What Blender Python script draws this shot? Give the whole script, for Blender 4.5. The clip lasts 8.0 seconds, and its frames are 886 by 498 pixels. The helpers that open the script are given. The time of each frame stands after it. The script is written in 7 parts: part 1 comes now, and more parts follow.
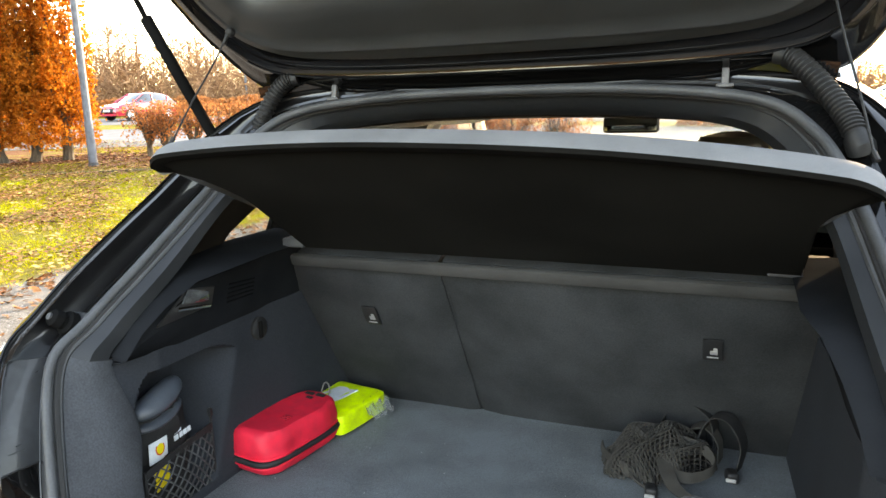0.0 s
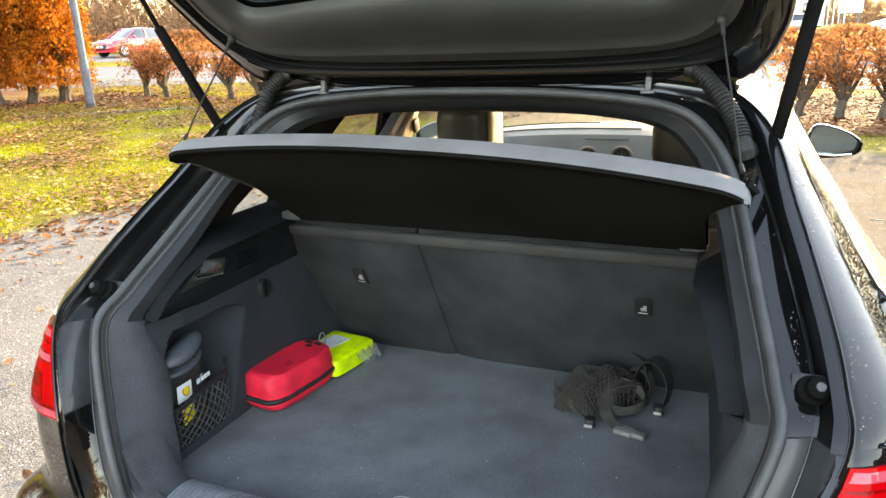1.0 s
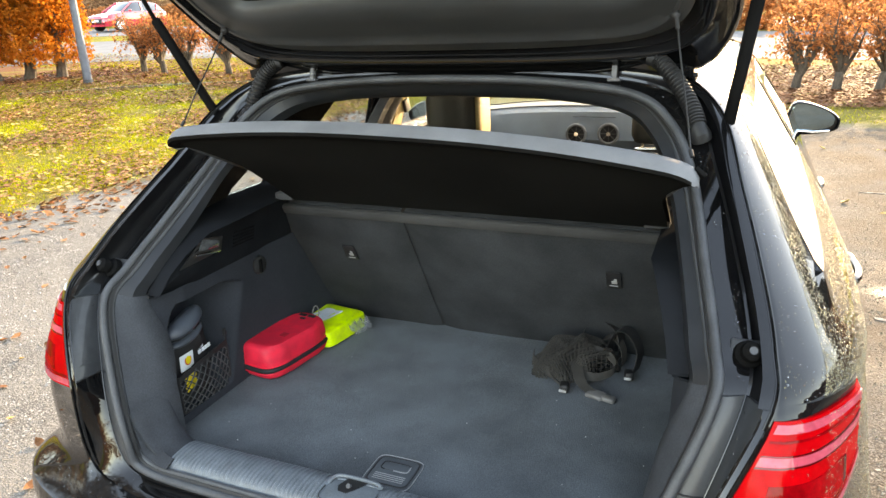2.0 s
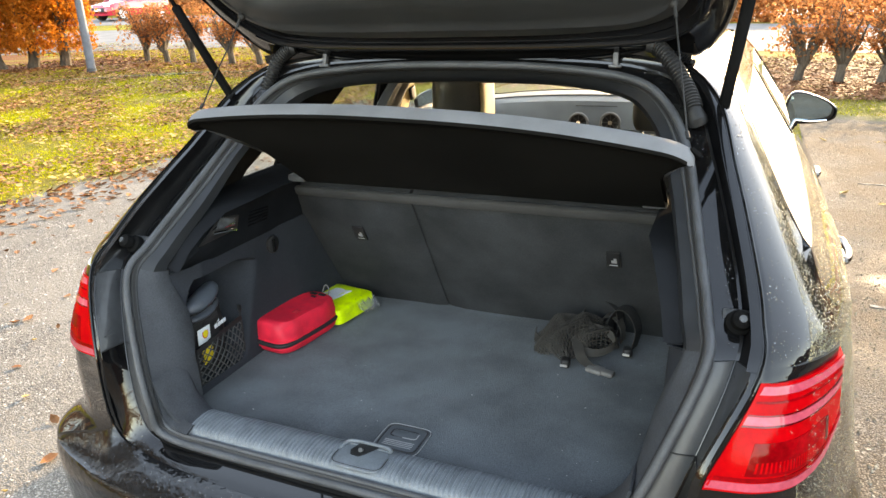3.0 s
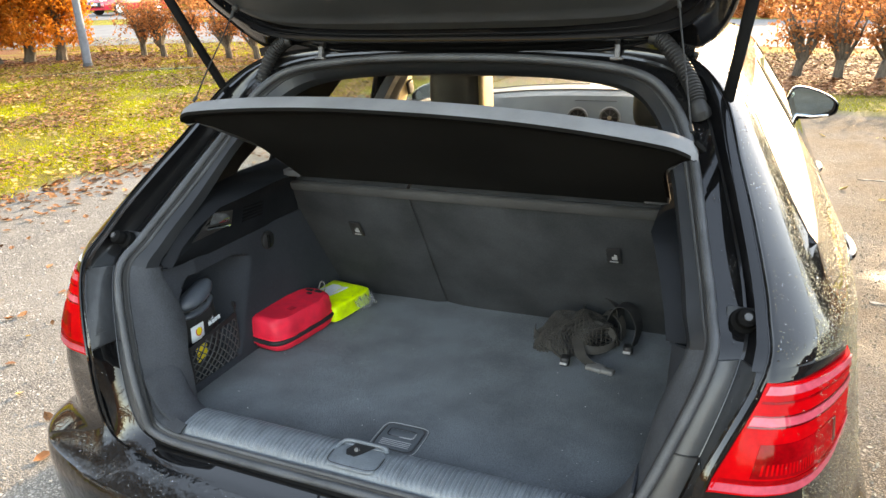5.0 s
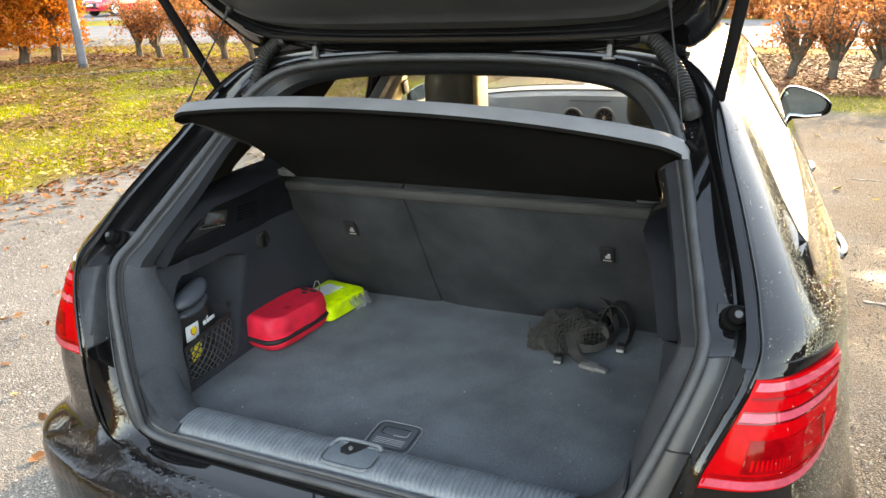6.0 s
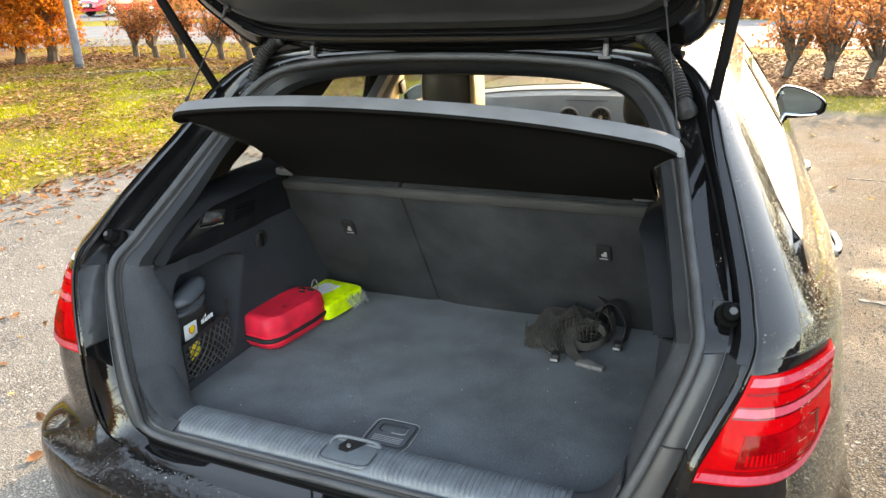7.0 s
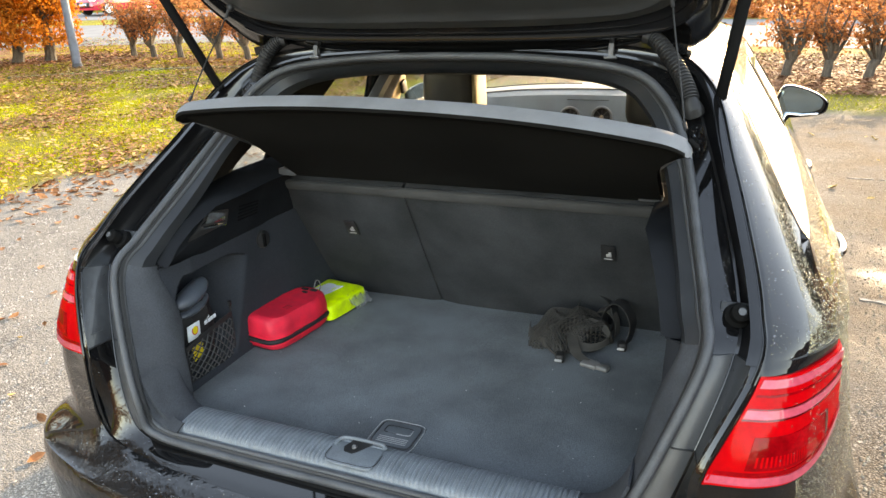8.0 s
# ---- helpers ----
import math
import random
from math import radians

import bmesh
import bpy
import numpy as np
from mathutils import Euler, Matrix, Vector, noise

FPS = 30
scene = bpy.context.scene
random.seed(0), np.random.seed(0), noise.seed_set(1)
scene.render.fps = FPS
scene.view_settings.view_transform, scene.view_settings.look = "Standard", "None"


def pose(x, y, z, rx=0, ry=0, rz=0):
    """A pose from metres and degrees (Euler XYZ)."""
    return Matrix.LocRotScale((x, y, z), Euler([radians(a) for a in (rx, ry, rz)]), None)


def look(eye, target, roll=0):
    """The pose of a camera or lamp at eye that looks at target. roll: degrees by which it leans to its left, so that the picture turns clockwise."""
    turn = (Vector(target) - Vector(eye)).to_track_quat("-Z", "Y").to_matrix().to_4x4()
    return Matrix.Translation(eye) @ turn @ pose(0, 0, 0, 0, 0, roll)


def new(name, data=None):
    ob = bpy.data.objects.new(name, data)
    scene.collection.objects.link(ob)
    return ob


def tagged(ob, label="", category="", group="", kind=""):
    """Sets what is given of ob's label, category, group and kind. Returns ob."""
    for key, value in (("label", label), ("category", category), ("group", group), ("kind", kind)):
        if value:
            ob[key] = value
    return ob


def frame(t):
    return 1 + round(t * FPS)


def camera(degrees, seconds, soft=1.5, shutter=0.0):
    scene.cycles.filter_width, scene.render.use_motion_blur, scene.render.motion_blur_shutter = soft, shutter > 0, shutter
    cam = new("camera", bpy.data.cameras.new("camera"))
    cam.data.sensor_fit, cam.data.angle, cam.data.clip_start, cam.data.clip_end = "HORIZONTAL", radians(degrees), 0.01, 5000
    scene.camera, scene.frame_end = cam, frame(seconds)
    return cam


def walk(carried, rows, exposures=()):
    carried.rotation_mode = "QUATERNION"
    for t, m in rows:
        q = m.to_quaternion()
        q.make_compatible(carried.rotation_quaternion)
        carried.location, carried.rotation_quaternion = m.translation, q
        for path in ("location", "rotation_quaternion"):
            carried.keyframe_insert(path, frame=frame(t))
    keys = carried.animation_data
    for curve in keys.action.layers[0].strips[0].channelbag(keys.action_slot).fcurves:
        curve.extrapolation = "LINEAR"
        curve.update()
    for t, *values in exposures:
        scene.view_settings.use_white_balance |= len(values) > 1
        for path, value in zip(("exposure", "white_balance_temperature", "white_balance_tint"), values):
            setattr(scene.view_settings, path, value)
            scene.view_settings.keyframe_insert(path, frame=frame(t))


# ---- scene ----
import functools
cam = camera(65.0, 8.0)
PATH = [
    (0, (0.375, -0.355, 1.364), (-0.392, 1.449, 0.972), -1.5),
    (0.5, (0.435, -0.442, 1.467), (-0.323, 1.327, 0.922), -1.7),
    (1, (0.512, -0.527, 1.492), (-0.244, 1.234, 0.92), -1.9),
    (1.5, (0.582, -0.55, 1.5), (-0.174, 1.21, 0.924), -1.9),
    (1.7, (0.587, -0.567, 1.522), (-0.169, 1.179, 0.905), -2.2),
    (2.8, (0.584, -0.667, 1.533), (-0.152, 1.07, 0.869), -2.0),
    (3, (0.602, -0.672, 1.524), (-0.15, 1.058, 0.858), -2.0),
    (3.5, (0.615, -0.664, 1.524), (-0.137, 1.061, 0.848), -1.9),
    (4, (0.613, -0.65, 1.518), (-0.138, 1.075, 0.841), -1.9),
    (4.5, (0.591, -0.647, 1.516), (-0.158, 1.079, 0.838), -1.9),
    (6, (0.6, -0.652, 1.514), (-0.136, 1.08, 0.838), -1.9),
    (6.5, (0.606, -0.656, 1.516), (-0.127, 1.077, 0.838), -1.9),
    (7, (0.603, -0.66, 1.513), (-0.126, 1.076, 0.837), -1.9),
    (7.5, (0.592, -0.66, 1.513), (-0.133, 1.076, 0.834), -1.9),
    (8, (0.587, -0.66, 1.514), (-0.136, 1.077, 0.836), -1.9),
]
walk(cam, [(t, look(eye, target, roll)) for t, eye, target, roll in PATH], exposures=[(0.0, 4.00, 10300, 17), (1.0, 3.94, 10300, 17), (2.8, 3.81, 10300, 17), (8.0, 3.79, 10300, 17)])

# ---- world and sun ----
SUN_AZ, SUN_EL = 13.0, 16.0  # degrees: from straight ahead of the car to its right, and above the horizon
world = bpy.data.worlds.new("sky")
scene.world = world
world.use_nodes = True
wn = world.node_tree.nodes
sky = wn.new("ShaderNodeTexSky")
sky.sky_type, sky.sun_disc = "NISHITA", False
sky.sun_elevation, sky.sun_rotation = radians(SUN_EL), radians(SUN_AZ)
sky.air_density, sky.dust_density, sky.ozone_density = 1.0, 0.35, 1.0
wn["Background"].inputs["Strength"].default_value = 0.15
world.node_tree.links.new(sky.outputs[0], wn["Background"].inputs["Color"])
sun = new("sun", bpy.data.lights.new("sun", "SUN"))
sun.data.energy, sun.data.angle, sun.data.color = 1.0, radians(0.6), (1.0, 0.86, 0.66)
sun_dir = Vector((math.sin(radians(SUN_AZ)) * math.cos(radians(SUN_EL)), math.cos(radians(SUN_AZ)) * math.cos(radians(SUN_EL)), math.sin(radians(SUN_EL))))
sun.matrix_world = look(sun_dir * 50, (0, 0, 0))


# ---- materials ----
def material(name, base, rough=0.6, metal=0.0, vary=0.15, scale=8.0, fine=200.0, bump=0.1, depth=0.002, second=None, coat=0.0, spec=0.5, clear=0.0, sheen=0.0, per_piece=0.0, stretch=(1, 1, 1), thin=0.0, grained=0.0):
    """A surface with its colour varied at two scales, and with fine relief."""
    m = bpy.data.materials.new(name)
    m.use_nodes = True
    n, l = m.node_tree.nodes, m.node_tree.links
    b = n["Principled BSDF"]
    tc = n.new("ShaderNodeTexCoord")
    mp = n.new("ShaderNodeMapping")
    mp.inputs["Scale"].default_value = stretch
    l.new(tc.outputs["Object"], mp.inputs["Vector"])
    big, small = n.new("ShaderNodeTexNoise"), n.new("ShaderNodeTexNoise")
    big.inputs["Scale"].default_value, small.inputs["Scale"].default_value = scale, fine
    big.inputs["Detail"].default_value, small.inputs["Detail"].default_value = 6, 3
    for tex in (big, small):
        l.new(mp.outputs["Vector"], tex.inputs["Vector"])
    mix = n.new("ShaderNodeMix")
    mix.data_type = "RGBA"
    second = second or tuple(c * (1 - vary * 1.6) for c in base)
    mix.inputs["A"].default_value = (*second, 1)
    mix.inputs["B"].default_value = (*[min(1, c * (1 + vary)) for c in base], 1)
    ramp = n.new("ShaderNodeMapRange")
    ramp.inputs["From Min"].default_value, ramp.inputs["From Max"].default_value = 0.35, 0.65
    l.new(big.outputs["Fac"], ramp.inputs["Value"])
    l.new(ramp.outputs["Result"], mix.inputs["Factor"])
    last = mix.outputs["Result"]
    grain = n.new("ShaderNodeMix")
    grain.data_type, grain.blend_type = "RGBA", "MULTIPLY"
    grain.inputs["Factor"].default_value = grained or min(1.0, vary * 2)
    gr = n.new("ShaderNodeMapRange")
    gr.inputs["From Min"].default_value, gr.inputs["From Max"].default_value = 0.3, 0.7
    gr.inputs["To Min"].default_value, gr.inputs["To Max"].default_value = 0.55, 1.3
    l.new(small.outputs["Fac"], gr.inputs["Value"])
    l.new(last, grain.inputs["A"])
    l.new(gr.outputs["Result"], grain.inputs["B"])
    last = grain.outputs["Result"]
    if per_piece:
        info = n.new("ShaderNodeNewGeometry")
        hsv = n.new("ShaderNodeHueSaturation")
        pr = n.new("ShaderNodeMapRange")
        pr.inputs["To Min"].default_value, pr.inputs["To Max"].default_value = 1 - per_piece, 1 + per_piece
        l.new(info.outputs["Random Per Island"], pr.inputs["Value"])
        l.new(pr.outputs["Result"], hsv.inputs["Value"])
        l.new(last, hsv.inputs["Color"])
        last = hsv.outputs["Color"]
    l.new(last, b.inputs["Base Color"])
    b.inputs["Roughness"].default_value, b.inputs["Metallic"].default_value = rough, metal
    b.inputs["Coat Weight"].default_value, b.inputs["Coat Roughness"].default_value = coat, 0.03
    b.inputs["Specular IOR Level"].default_value = spec
    b.inputs["Transmission Weight"].default_value = clear
    b.inputs["Sheen Weight"].default_value = sheen
    rr = n.new("ShaderNodeMapRange")
    rr.inputs["To Min"].default_value, rr.inputs["To Max"].default_value = rough * 0.82, min(1, rough * 1.18)
    l.new(big.outputs["Fac"], rr.inputs["Value"])
    l.new(rr.outputs["Result"], b.inputs["Roughness"])
    if bump:
        bp = n.new("ShaderNodeBump")
        bp.inputs["Strength"].default_value, bp.inputs["Distance"].default_value = bump, depth
        l.new(small.outputs["Fac"], bp.inputs["Height"])
        l.new(bp.outputs["Normal"], b.inputs["Normal"])
        l.new(bp.outputs["Normal"], b.inputs["Coat Normal"])
    if thin:
        # light passes through thin leaves
        tr, mixed = n.new("ShaderNodeBsdfTranslucent"), n.new("ShaderNodeMixShader")
        l.new(last, tr.inputs["Color"])
        mixed.inputs[0].default_value = thin
        l.new(b.outputs[0], mixed.inputs[1])
        l.new(tr.outputs[0], mixed.inputs[2])
        l.new(mixed.outputs[0], n["Material Output"].inputs["Surface"])
    return m


PAINT = material("black_paint", (0.006, 0.006, 0.0065), 0.25, vary=0.2, scale=3, fine=60, bump=0.0, coat=1.0, spec=0.0)
PAINT_WET = material("wet_black_paint", (0.007, 0.007, 0.0075), 0.25, vary=0.2, scale=3, fine=50, bump=0.45, depth=0.0045, coat=1.0, spec=0.0)
PAINT_GUTTER = material("channel_paint", (0.008, 0.008, 0.009), 0.3, vary=0.25, scale=5, fine=40, bump=0.06, coat=0.9, spec=0.25)
PAINT_SATIN = material("satin_black_paint", (0.034, 0.037, 0.041), 0.40, vary=0.25, scale=6, fine=50, bump=0.03, coat=0.3, spec=0.4)
PAINT_IN = material("black_paint_inner", (0.009, 0.009, 0.010), 0.3, vary=0.25, scale=5, fine=40, bump=0.05, coat=0.35, spec=0.25)
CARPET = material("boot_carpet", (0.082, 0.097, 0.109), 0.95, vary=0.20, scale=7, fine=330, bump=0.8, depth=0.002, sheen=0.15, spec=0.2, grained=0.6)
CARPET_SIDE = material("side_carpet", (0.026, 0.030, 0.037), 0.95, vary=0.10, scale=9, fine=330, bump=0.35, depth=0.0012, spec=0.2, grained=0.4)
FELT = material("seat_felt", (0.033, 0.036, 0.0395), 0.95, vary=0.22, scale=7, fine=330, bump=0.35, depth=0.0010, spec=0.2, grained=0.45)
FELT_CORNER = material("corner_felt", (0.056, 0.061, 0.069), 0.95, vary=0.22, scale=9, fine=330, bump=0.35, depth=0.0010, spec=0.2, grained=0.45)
SEAT_TRIM = material("seat_edge_felt", (0.046, 0.046, 0.046), 0.95, vary=0.15, scale=6, fine=700, bump=0.4, depth=0.0012, spec=0.2)
PLASTIC = material("dark_plastic", (0.047, 0.049, 0.052), 0.5, vary=0.12, scale=9, fine=1200, bump=0.25, depth=0.0006)
TRIM_DARK = material("dark_trim", (0.019, 0.021, 0.024), 0.42, vary=0.12, scale=9, fine=1200, bump=0.25, depth=0.0006, spec=0.35)
BLACK_PLASTIC = material("black_plastic", (0.0098, 0.0098, 0.0100), 0.7, vary=0.15, scale=9, fine=900, bump=0.25, depth=0.0006, spec=0.0)
HANDLE = material("handle_plastic", (0.078, 0.090, 0.100), 0.55, vary=0.15, scale=9, fine=900, bump=0.2, depth=0.0006)
SILL = material("sill_plastic", (0.134, 0.155, 0.172), 0.42, vary=0.10, scale=30, fine=500, bump=0.25, depth=0.0006, grained=0.5)
LINING = material("lining_plastic", (0.036, 0.038, 0.040), 0.5, vary=0.10, scale=9, fine=1200, bump=0.25, depth=0.0006)
SATIN = material("dark_satin", (0.045, 0.047, 0.050), 0.38, vary=0.12, scale=9, fine=600, bump=0.08, depth=0.0006)
RUBBER = material("rubber", (0.050, 0.053, 0.058), 0.55, vary=0.2, scale=14, fine=300, bump=0.12)
RUBBER_BLACK = material("black_rubber", (0.012, 0.012, 0.013), 0.6, vary=0.2, scale=14, fine=300, bump=0.12)
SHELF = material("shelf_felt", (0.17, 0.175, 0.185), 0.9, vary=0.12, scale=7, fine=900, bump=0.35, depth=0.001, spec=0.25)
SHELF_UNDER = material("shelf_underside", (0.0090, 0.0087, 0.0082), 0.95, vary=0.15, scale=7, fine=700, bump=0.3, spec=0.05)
STEEL = material("bare_steel", (0.13, 0.13, 0.135), 0.6, 0.3, vary=0.15, scale=30, fine=300, bump=0.05)
LAMP_CLEAR = material("clear_lamp_lens", (0.07, 0.075, 0.08), 0.10, vary=0.2, scale=60, fine=300, bump=0.1, coat=0.8)
CHROME = material("chrome", (0.75, 0.75, 0.74), 0.12, 1.0, vary=0.05, scale=20, fine=200, bump=0.0)
LEATHER = material("black_leather", (0.030, 0.027, 0.022), 0.38, vary=0.2, scale=9, fine=350, bump=0.25, depth=0.001, spec=0.9)
# dark trim where the sun strikes it: the warm light is in the colour
TRIM_SUNLIT = material("sunlit_trim", (0.52, 0.39, 0.17), 0.5, vary=0.15, scale=9, fine=350, bump=0.2, depth=0.001)
SUPPORT = material("satin_support_plastic", (0.015, 0.0165, 0.019), 0.85, vary=0.12, scale=9, fine=900, bump=0.2, depth=0.0006, spec=0.0)
DASH = material("grey_dashboard", (0.125, 0.148, 0.162), 0.6, vary=0.1, scale=6, fine=900, bump=0.25, depth=0.0006)
HEADLINER = material("headliner", (0.045, 0.044, 0.043), 0.9, vary=0.1, scale=9, fine=600, bump=0.2)
RED_CLOTH = material("red_nylon", (0.84, 0.016, 0.045), 0.62, vary=0.12, scale=22, fine=1500, bump=0.35, depth=0.0006)
RED_DEEP = material("deep_red_print", (0.42, 0.008, 0.022), 0.6, vary=0.1, scale=20, fine=300, bump=0.1)
RED_LENS = material("red_lens", (0.46, 0.003, 0.005), 0.12, vary=0.12, scale=10, fine=120, bump=0.0, coat=0.15, spec=0.0)
RED_LENS_DARK = material("dark_red_lens", (0.10, 0.002, 0.004), 0.15, vary=0.2, scale=10, fine=120, bump=0.0, coat=1.0, spec=0.0)
RED_LENS_CELL = material("mid_red_lens", (0.26, 0.002, 0.004), 0.15, vary=0.2, scale=30, fine=200, bump=0.0, coat=0.3, spec=0.0)
RED_LENS_PALE = material("pale_red_lens", (0.50, 0.065, 0.095), 0.15, vary=0.15, scale=10, fine=120, bump=0.0, coat=1.0, spec=0.0)
YELLOW = material("yellow_vest", (0.62, 0.86, 0.02), 0.45, vary=0.12, scale=25, fine=400, bump=0.3)
WHITE = material("white_label", (0.72, 0.76, 0.80), 0.5, vary=0.06, scale=30, fine=300, bump=0.05)
FILM = material("clear_film", (0.9, 0.92, 0.92), 0.15, vary=0.05, scale=20, fine=200, bump=0.4, clear=0.9)
POUCH = material("blue_grey_nylon", (0.050, 0.060, 0.075), 0.40, vary=0.2, scale=14, fine=500, bump=0.25, depth=0.001)
NYLON = material("black_nylon", (0.012, 0.012, 0.013), 0.7, vary=0.2, scale=30, fine=900, bump=0.3)
NET_DARK = material("dark_elastic", (0.055, 0.057, 0.060), 0.6, vary=0.2, scale=30, fine=900, bump=0.3)
NET_GREY = material("grey_webbing", (0.036, 0.033, 0.029), 0.85, vary=0.2, scale=30, fine=900, bump=0.3)
BUCKLE_PALE = material("grey_print", (0.30, 0.30, 0.30), 0.5, vary=0.08, scale=30, fine=600, bump=0.05)
BUCKLE = material("grey_buckle", (0.16, 0.155, 0.15), 0.5, vary=0.12, scale=30, fine=600, bump=0.1)
LOGO_YELLOW = material("yellow_print", (0.85, 0.62, 0.02), 0.5, vary=0.06, scale=30, fine=300, bump=0.05)
LOGO_RED = material("red_print", (0.70, 0.06, 0.02), 0.5, vary=0.06, scale=30, fine=300, bump=0.05)


def glass_material(name, tint, rough=0.0):
    m = bpy.data.materials.new(name)
    m.use_nodes = True
    b = m.node_tree.nodes["Principled BSDF"]
    b.inputs["Base Color"].default_value = (*tint, 1)
    b.inputs["Roughness"].default_value, b.inputs["Transmission Weight"].default_value, b.inputs["IOR"].default_value = rough, 1.0, 1.45
    return m


GLASS = glass_material("window_glass", (0.86, 0.90, 0.88), 0.02)
# the low sun's gold is put into the colour of these beads
WATER_SUN_TINT = material("rain_water", (0.90, 0.76, 0.46), 0.10, vary=0.05, scale=40, fine=300, bump=0.0, clear=0.82)
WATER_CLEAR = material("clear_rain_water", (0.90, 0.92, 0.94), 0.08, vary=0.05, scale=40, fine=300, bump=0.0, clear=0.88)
GLASS_WET = glass_material("wet_window_glass", (0.90, 0.91, 0.88), 0.32)
GLASS_DARK = glass_material("tinted_glass", (0.30, 0.33, 0.33), 0.02)
MIRROR = material("mirror_glass", (0.27, 0.37, 0.42), 0.03, 1.0, vary=0.03, scale=10, fine=80, bump=0.0)


# ---- building helpers ----
def mesh_of(name, verts, faces, mat, parent=None, label="", smooth=True, thick=0.0, back=None):
    me = bpy.data.meshes.new(name)
    me.from_pydata([tuple(v) for v in verts], [], faces)
    bm = bmesh.new()
    bm.from_mesh(me)
    bmesh.ops.remove_doubles(bm, verts=bm.verts, dist=1e-5)
    if back:
        # a slab: the sheet, and a copy of it moved by back, joined along the rim
        got = bmesh.ops.extrude_face_region(bm, geom=bm.faces[:], use_keep_orig=True)
        moved = [v for v in got["geom"] if isinstance(v, bmesh.types.BMVert)]
        bmesh.ops.translate(bm, verts=moved, vec=back)
    elif thick:
        bmesh.ops.recalc_face_normals(bm, faces=bm.faces)
        bmesh.ops.solidify(bm, geom=bm.faces[:], thickness=thick)
    bmesh.ops.recalc_face_normals(bm, faces=bm.faces)
    return part(name, bm, mat, parent, label, smooth)


def part(name, bm, mat, parent=None, label="", smooth=True):
    """One bmesh as one mesh object, under a thing or a part."""
    me = bpy.data.meshes.new(name)
    bm.to_mesh(me)
    bm.free()
    for m in mat if isinstance(mat, (list, tuple)) else [mat]:
        me.materials.append(m)
    if smooth:
        me.polygons.foreach_set("use_smooth", [True] * len(me.polygons))
        me.set_sharp_from_angle(angle=radians(38))
    ob = new(name, me)
    if parent:
        ob.parent = parent
        ob.matrix_parent_inverse = parent.matrix_basis.inverted()
    if label:
        tagged(ob, label)
    return ob


def mesh_fast(name, verts, faces, mat):
    me = bpy.data.meshes.new(name)
    me.from_pydata([tuple(v) for v in verts], [], faces)
    me.materials.append(mat)
    return new(name, me)


def grid_faces(rows, cols, closed=False, flip=False):
    out = []
    for i in range(rows - 1):
        for j in range(cols if closed else cols - 1):
            k = (j + 1) % cols
            q = (i * cols + j, i * cols + k, (i + 1) * cols + k, (i + 1) * cols + j)
            out.append(q[::-1] if flip else q)
    return out


def loft(name, rows, mat, parent=None, label="", closed=False, thick=0.0, caps=False, smooth=True, back=None):
    """A skin over rows of equally many points."""
    cols = len(rows[0])
    faces = grid_faces(len(rows), cols, closed)
    if caps:
        faces += [tuple(range(cols))[::-1], tuple(range((len(rows) - 1) * cols, len(rows) * cols))]
    return mesh_of(name, [p for r in rows for p in r], faces, mat, parent, label, smooth, thick, back)


def curve_through(points, steps=6):
    """A smooth line (Catmull-Rom) through points."""
    pts = [Vector(p) for p in points]
    out = []
    for i in range(len(pts) - 1):
        p0, p1, p2, p3 = pts[max(i - 1, 0)], pts[i], pts[i + 1], pts[min(i + 2, len(pts) - 1)]
        for k in range(steps):
            t = k / steps
            out.append(0.5 * (2 * p1 + (p2 - p0) * t + (2 * p0 - 5 * p1 + 4 * p2 - p3) * t * t + (3 * p1 - p0 - 3 * p2 + p3) * t ** 3))
    return out + [pts[-1]]


def tube_into(bm, points, radius, segs=8, closed=False):
    """Adds a round bar along points to bm; radius: one number, or one for each point."""
    pts = [Vector(p) for p in points]
    rings = []
    side = None
    for i, p in enumerate(pts):
        a = pts[i - 1] if i or closed else p
        b = pts[(i + 1) % len(pts)] if i < len(pts) - 1 or closed else p
        way = (b - a).normalized()
        if side is None or abs(side.dot(way)) > 0.95:
            side = way.orthogonal().normalized()
        side = (side - way * side.dot(way)).normalized()
        up = way.cross(side)
        r = radius[i] if isinstance(radius, (list, tuple)) else radius
        rings.append([bm.verts.new(p + r * (math.cos(2 * math.pi * k / segs) * side + math.sin(2 * math.pi * k / segs) * up)) for k in range(segs)])
    for i in range(len(rings) - (0 if closed else 1)):
        a, b = rings[i], rings[(i + 1) % len(rings)]
        for k in range(segs):
            bm.faces.new((a[k], a[(k + 1) % segs], b[(k + 1) % segs], b[k]))
    if not closed:
        bm.faces.new(rings[0][::-1])
        bm.faces.new(rings[-1])
    return bm


def tube(name, points, radius, mat, parent=None, label="", segs=10, closed=False):
    bm = tube_into(bmesh.new(), points, radius, segs, closed)
    bmesh.ops.recalc_face_normals(bm, faces=bm.faces)
    return part(name, bm, mat, parent, label)


def box_bm(size, m=Matrix(), bevel=0.0, segs=2, bm=None):
    own = bmesh.new()
    bmesh.ops.create_cube(own, size=1.0, matrix=Matrix.Diagonal((*size, 1)))
    if bevel:
        bmesh.ops.bevel(own, geom=own.edges[:], offset=bevel, segments=segs, profile=0.5, affect="EDGES")
    bmesh.ops.transform(own, matrix=m, verts=own.verts)
    if bm is None:
        return own
    tmp = bpy.data.meshes.new("tmp")
    own.to_mesh(tmp)
    own.free()
    bm.from_mesh(tmp)
    bpy.data.meshes.remove(tmp)
    return bm


def box(name, size, m, mat, parent=None, label="", bevel=0.004, segs=2):
    return part(name, box_bm(size, m, bevel, segs), mat, parent, label)


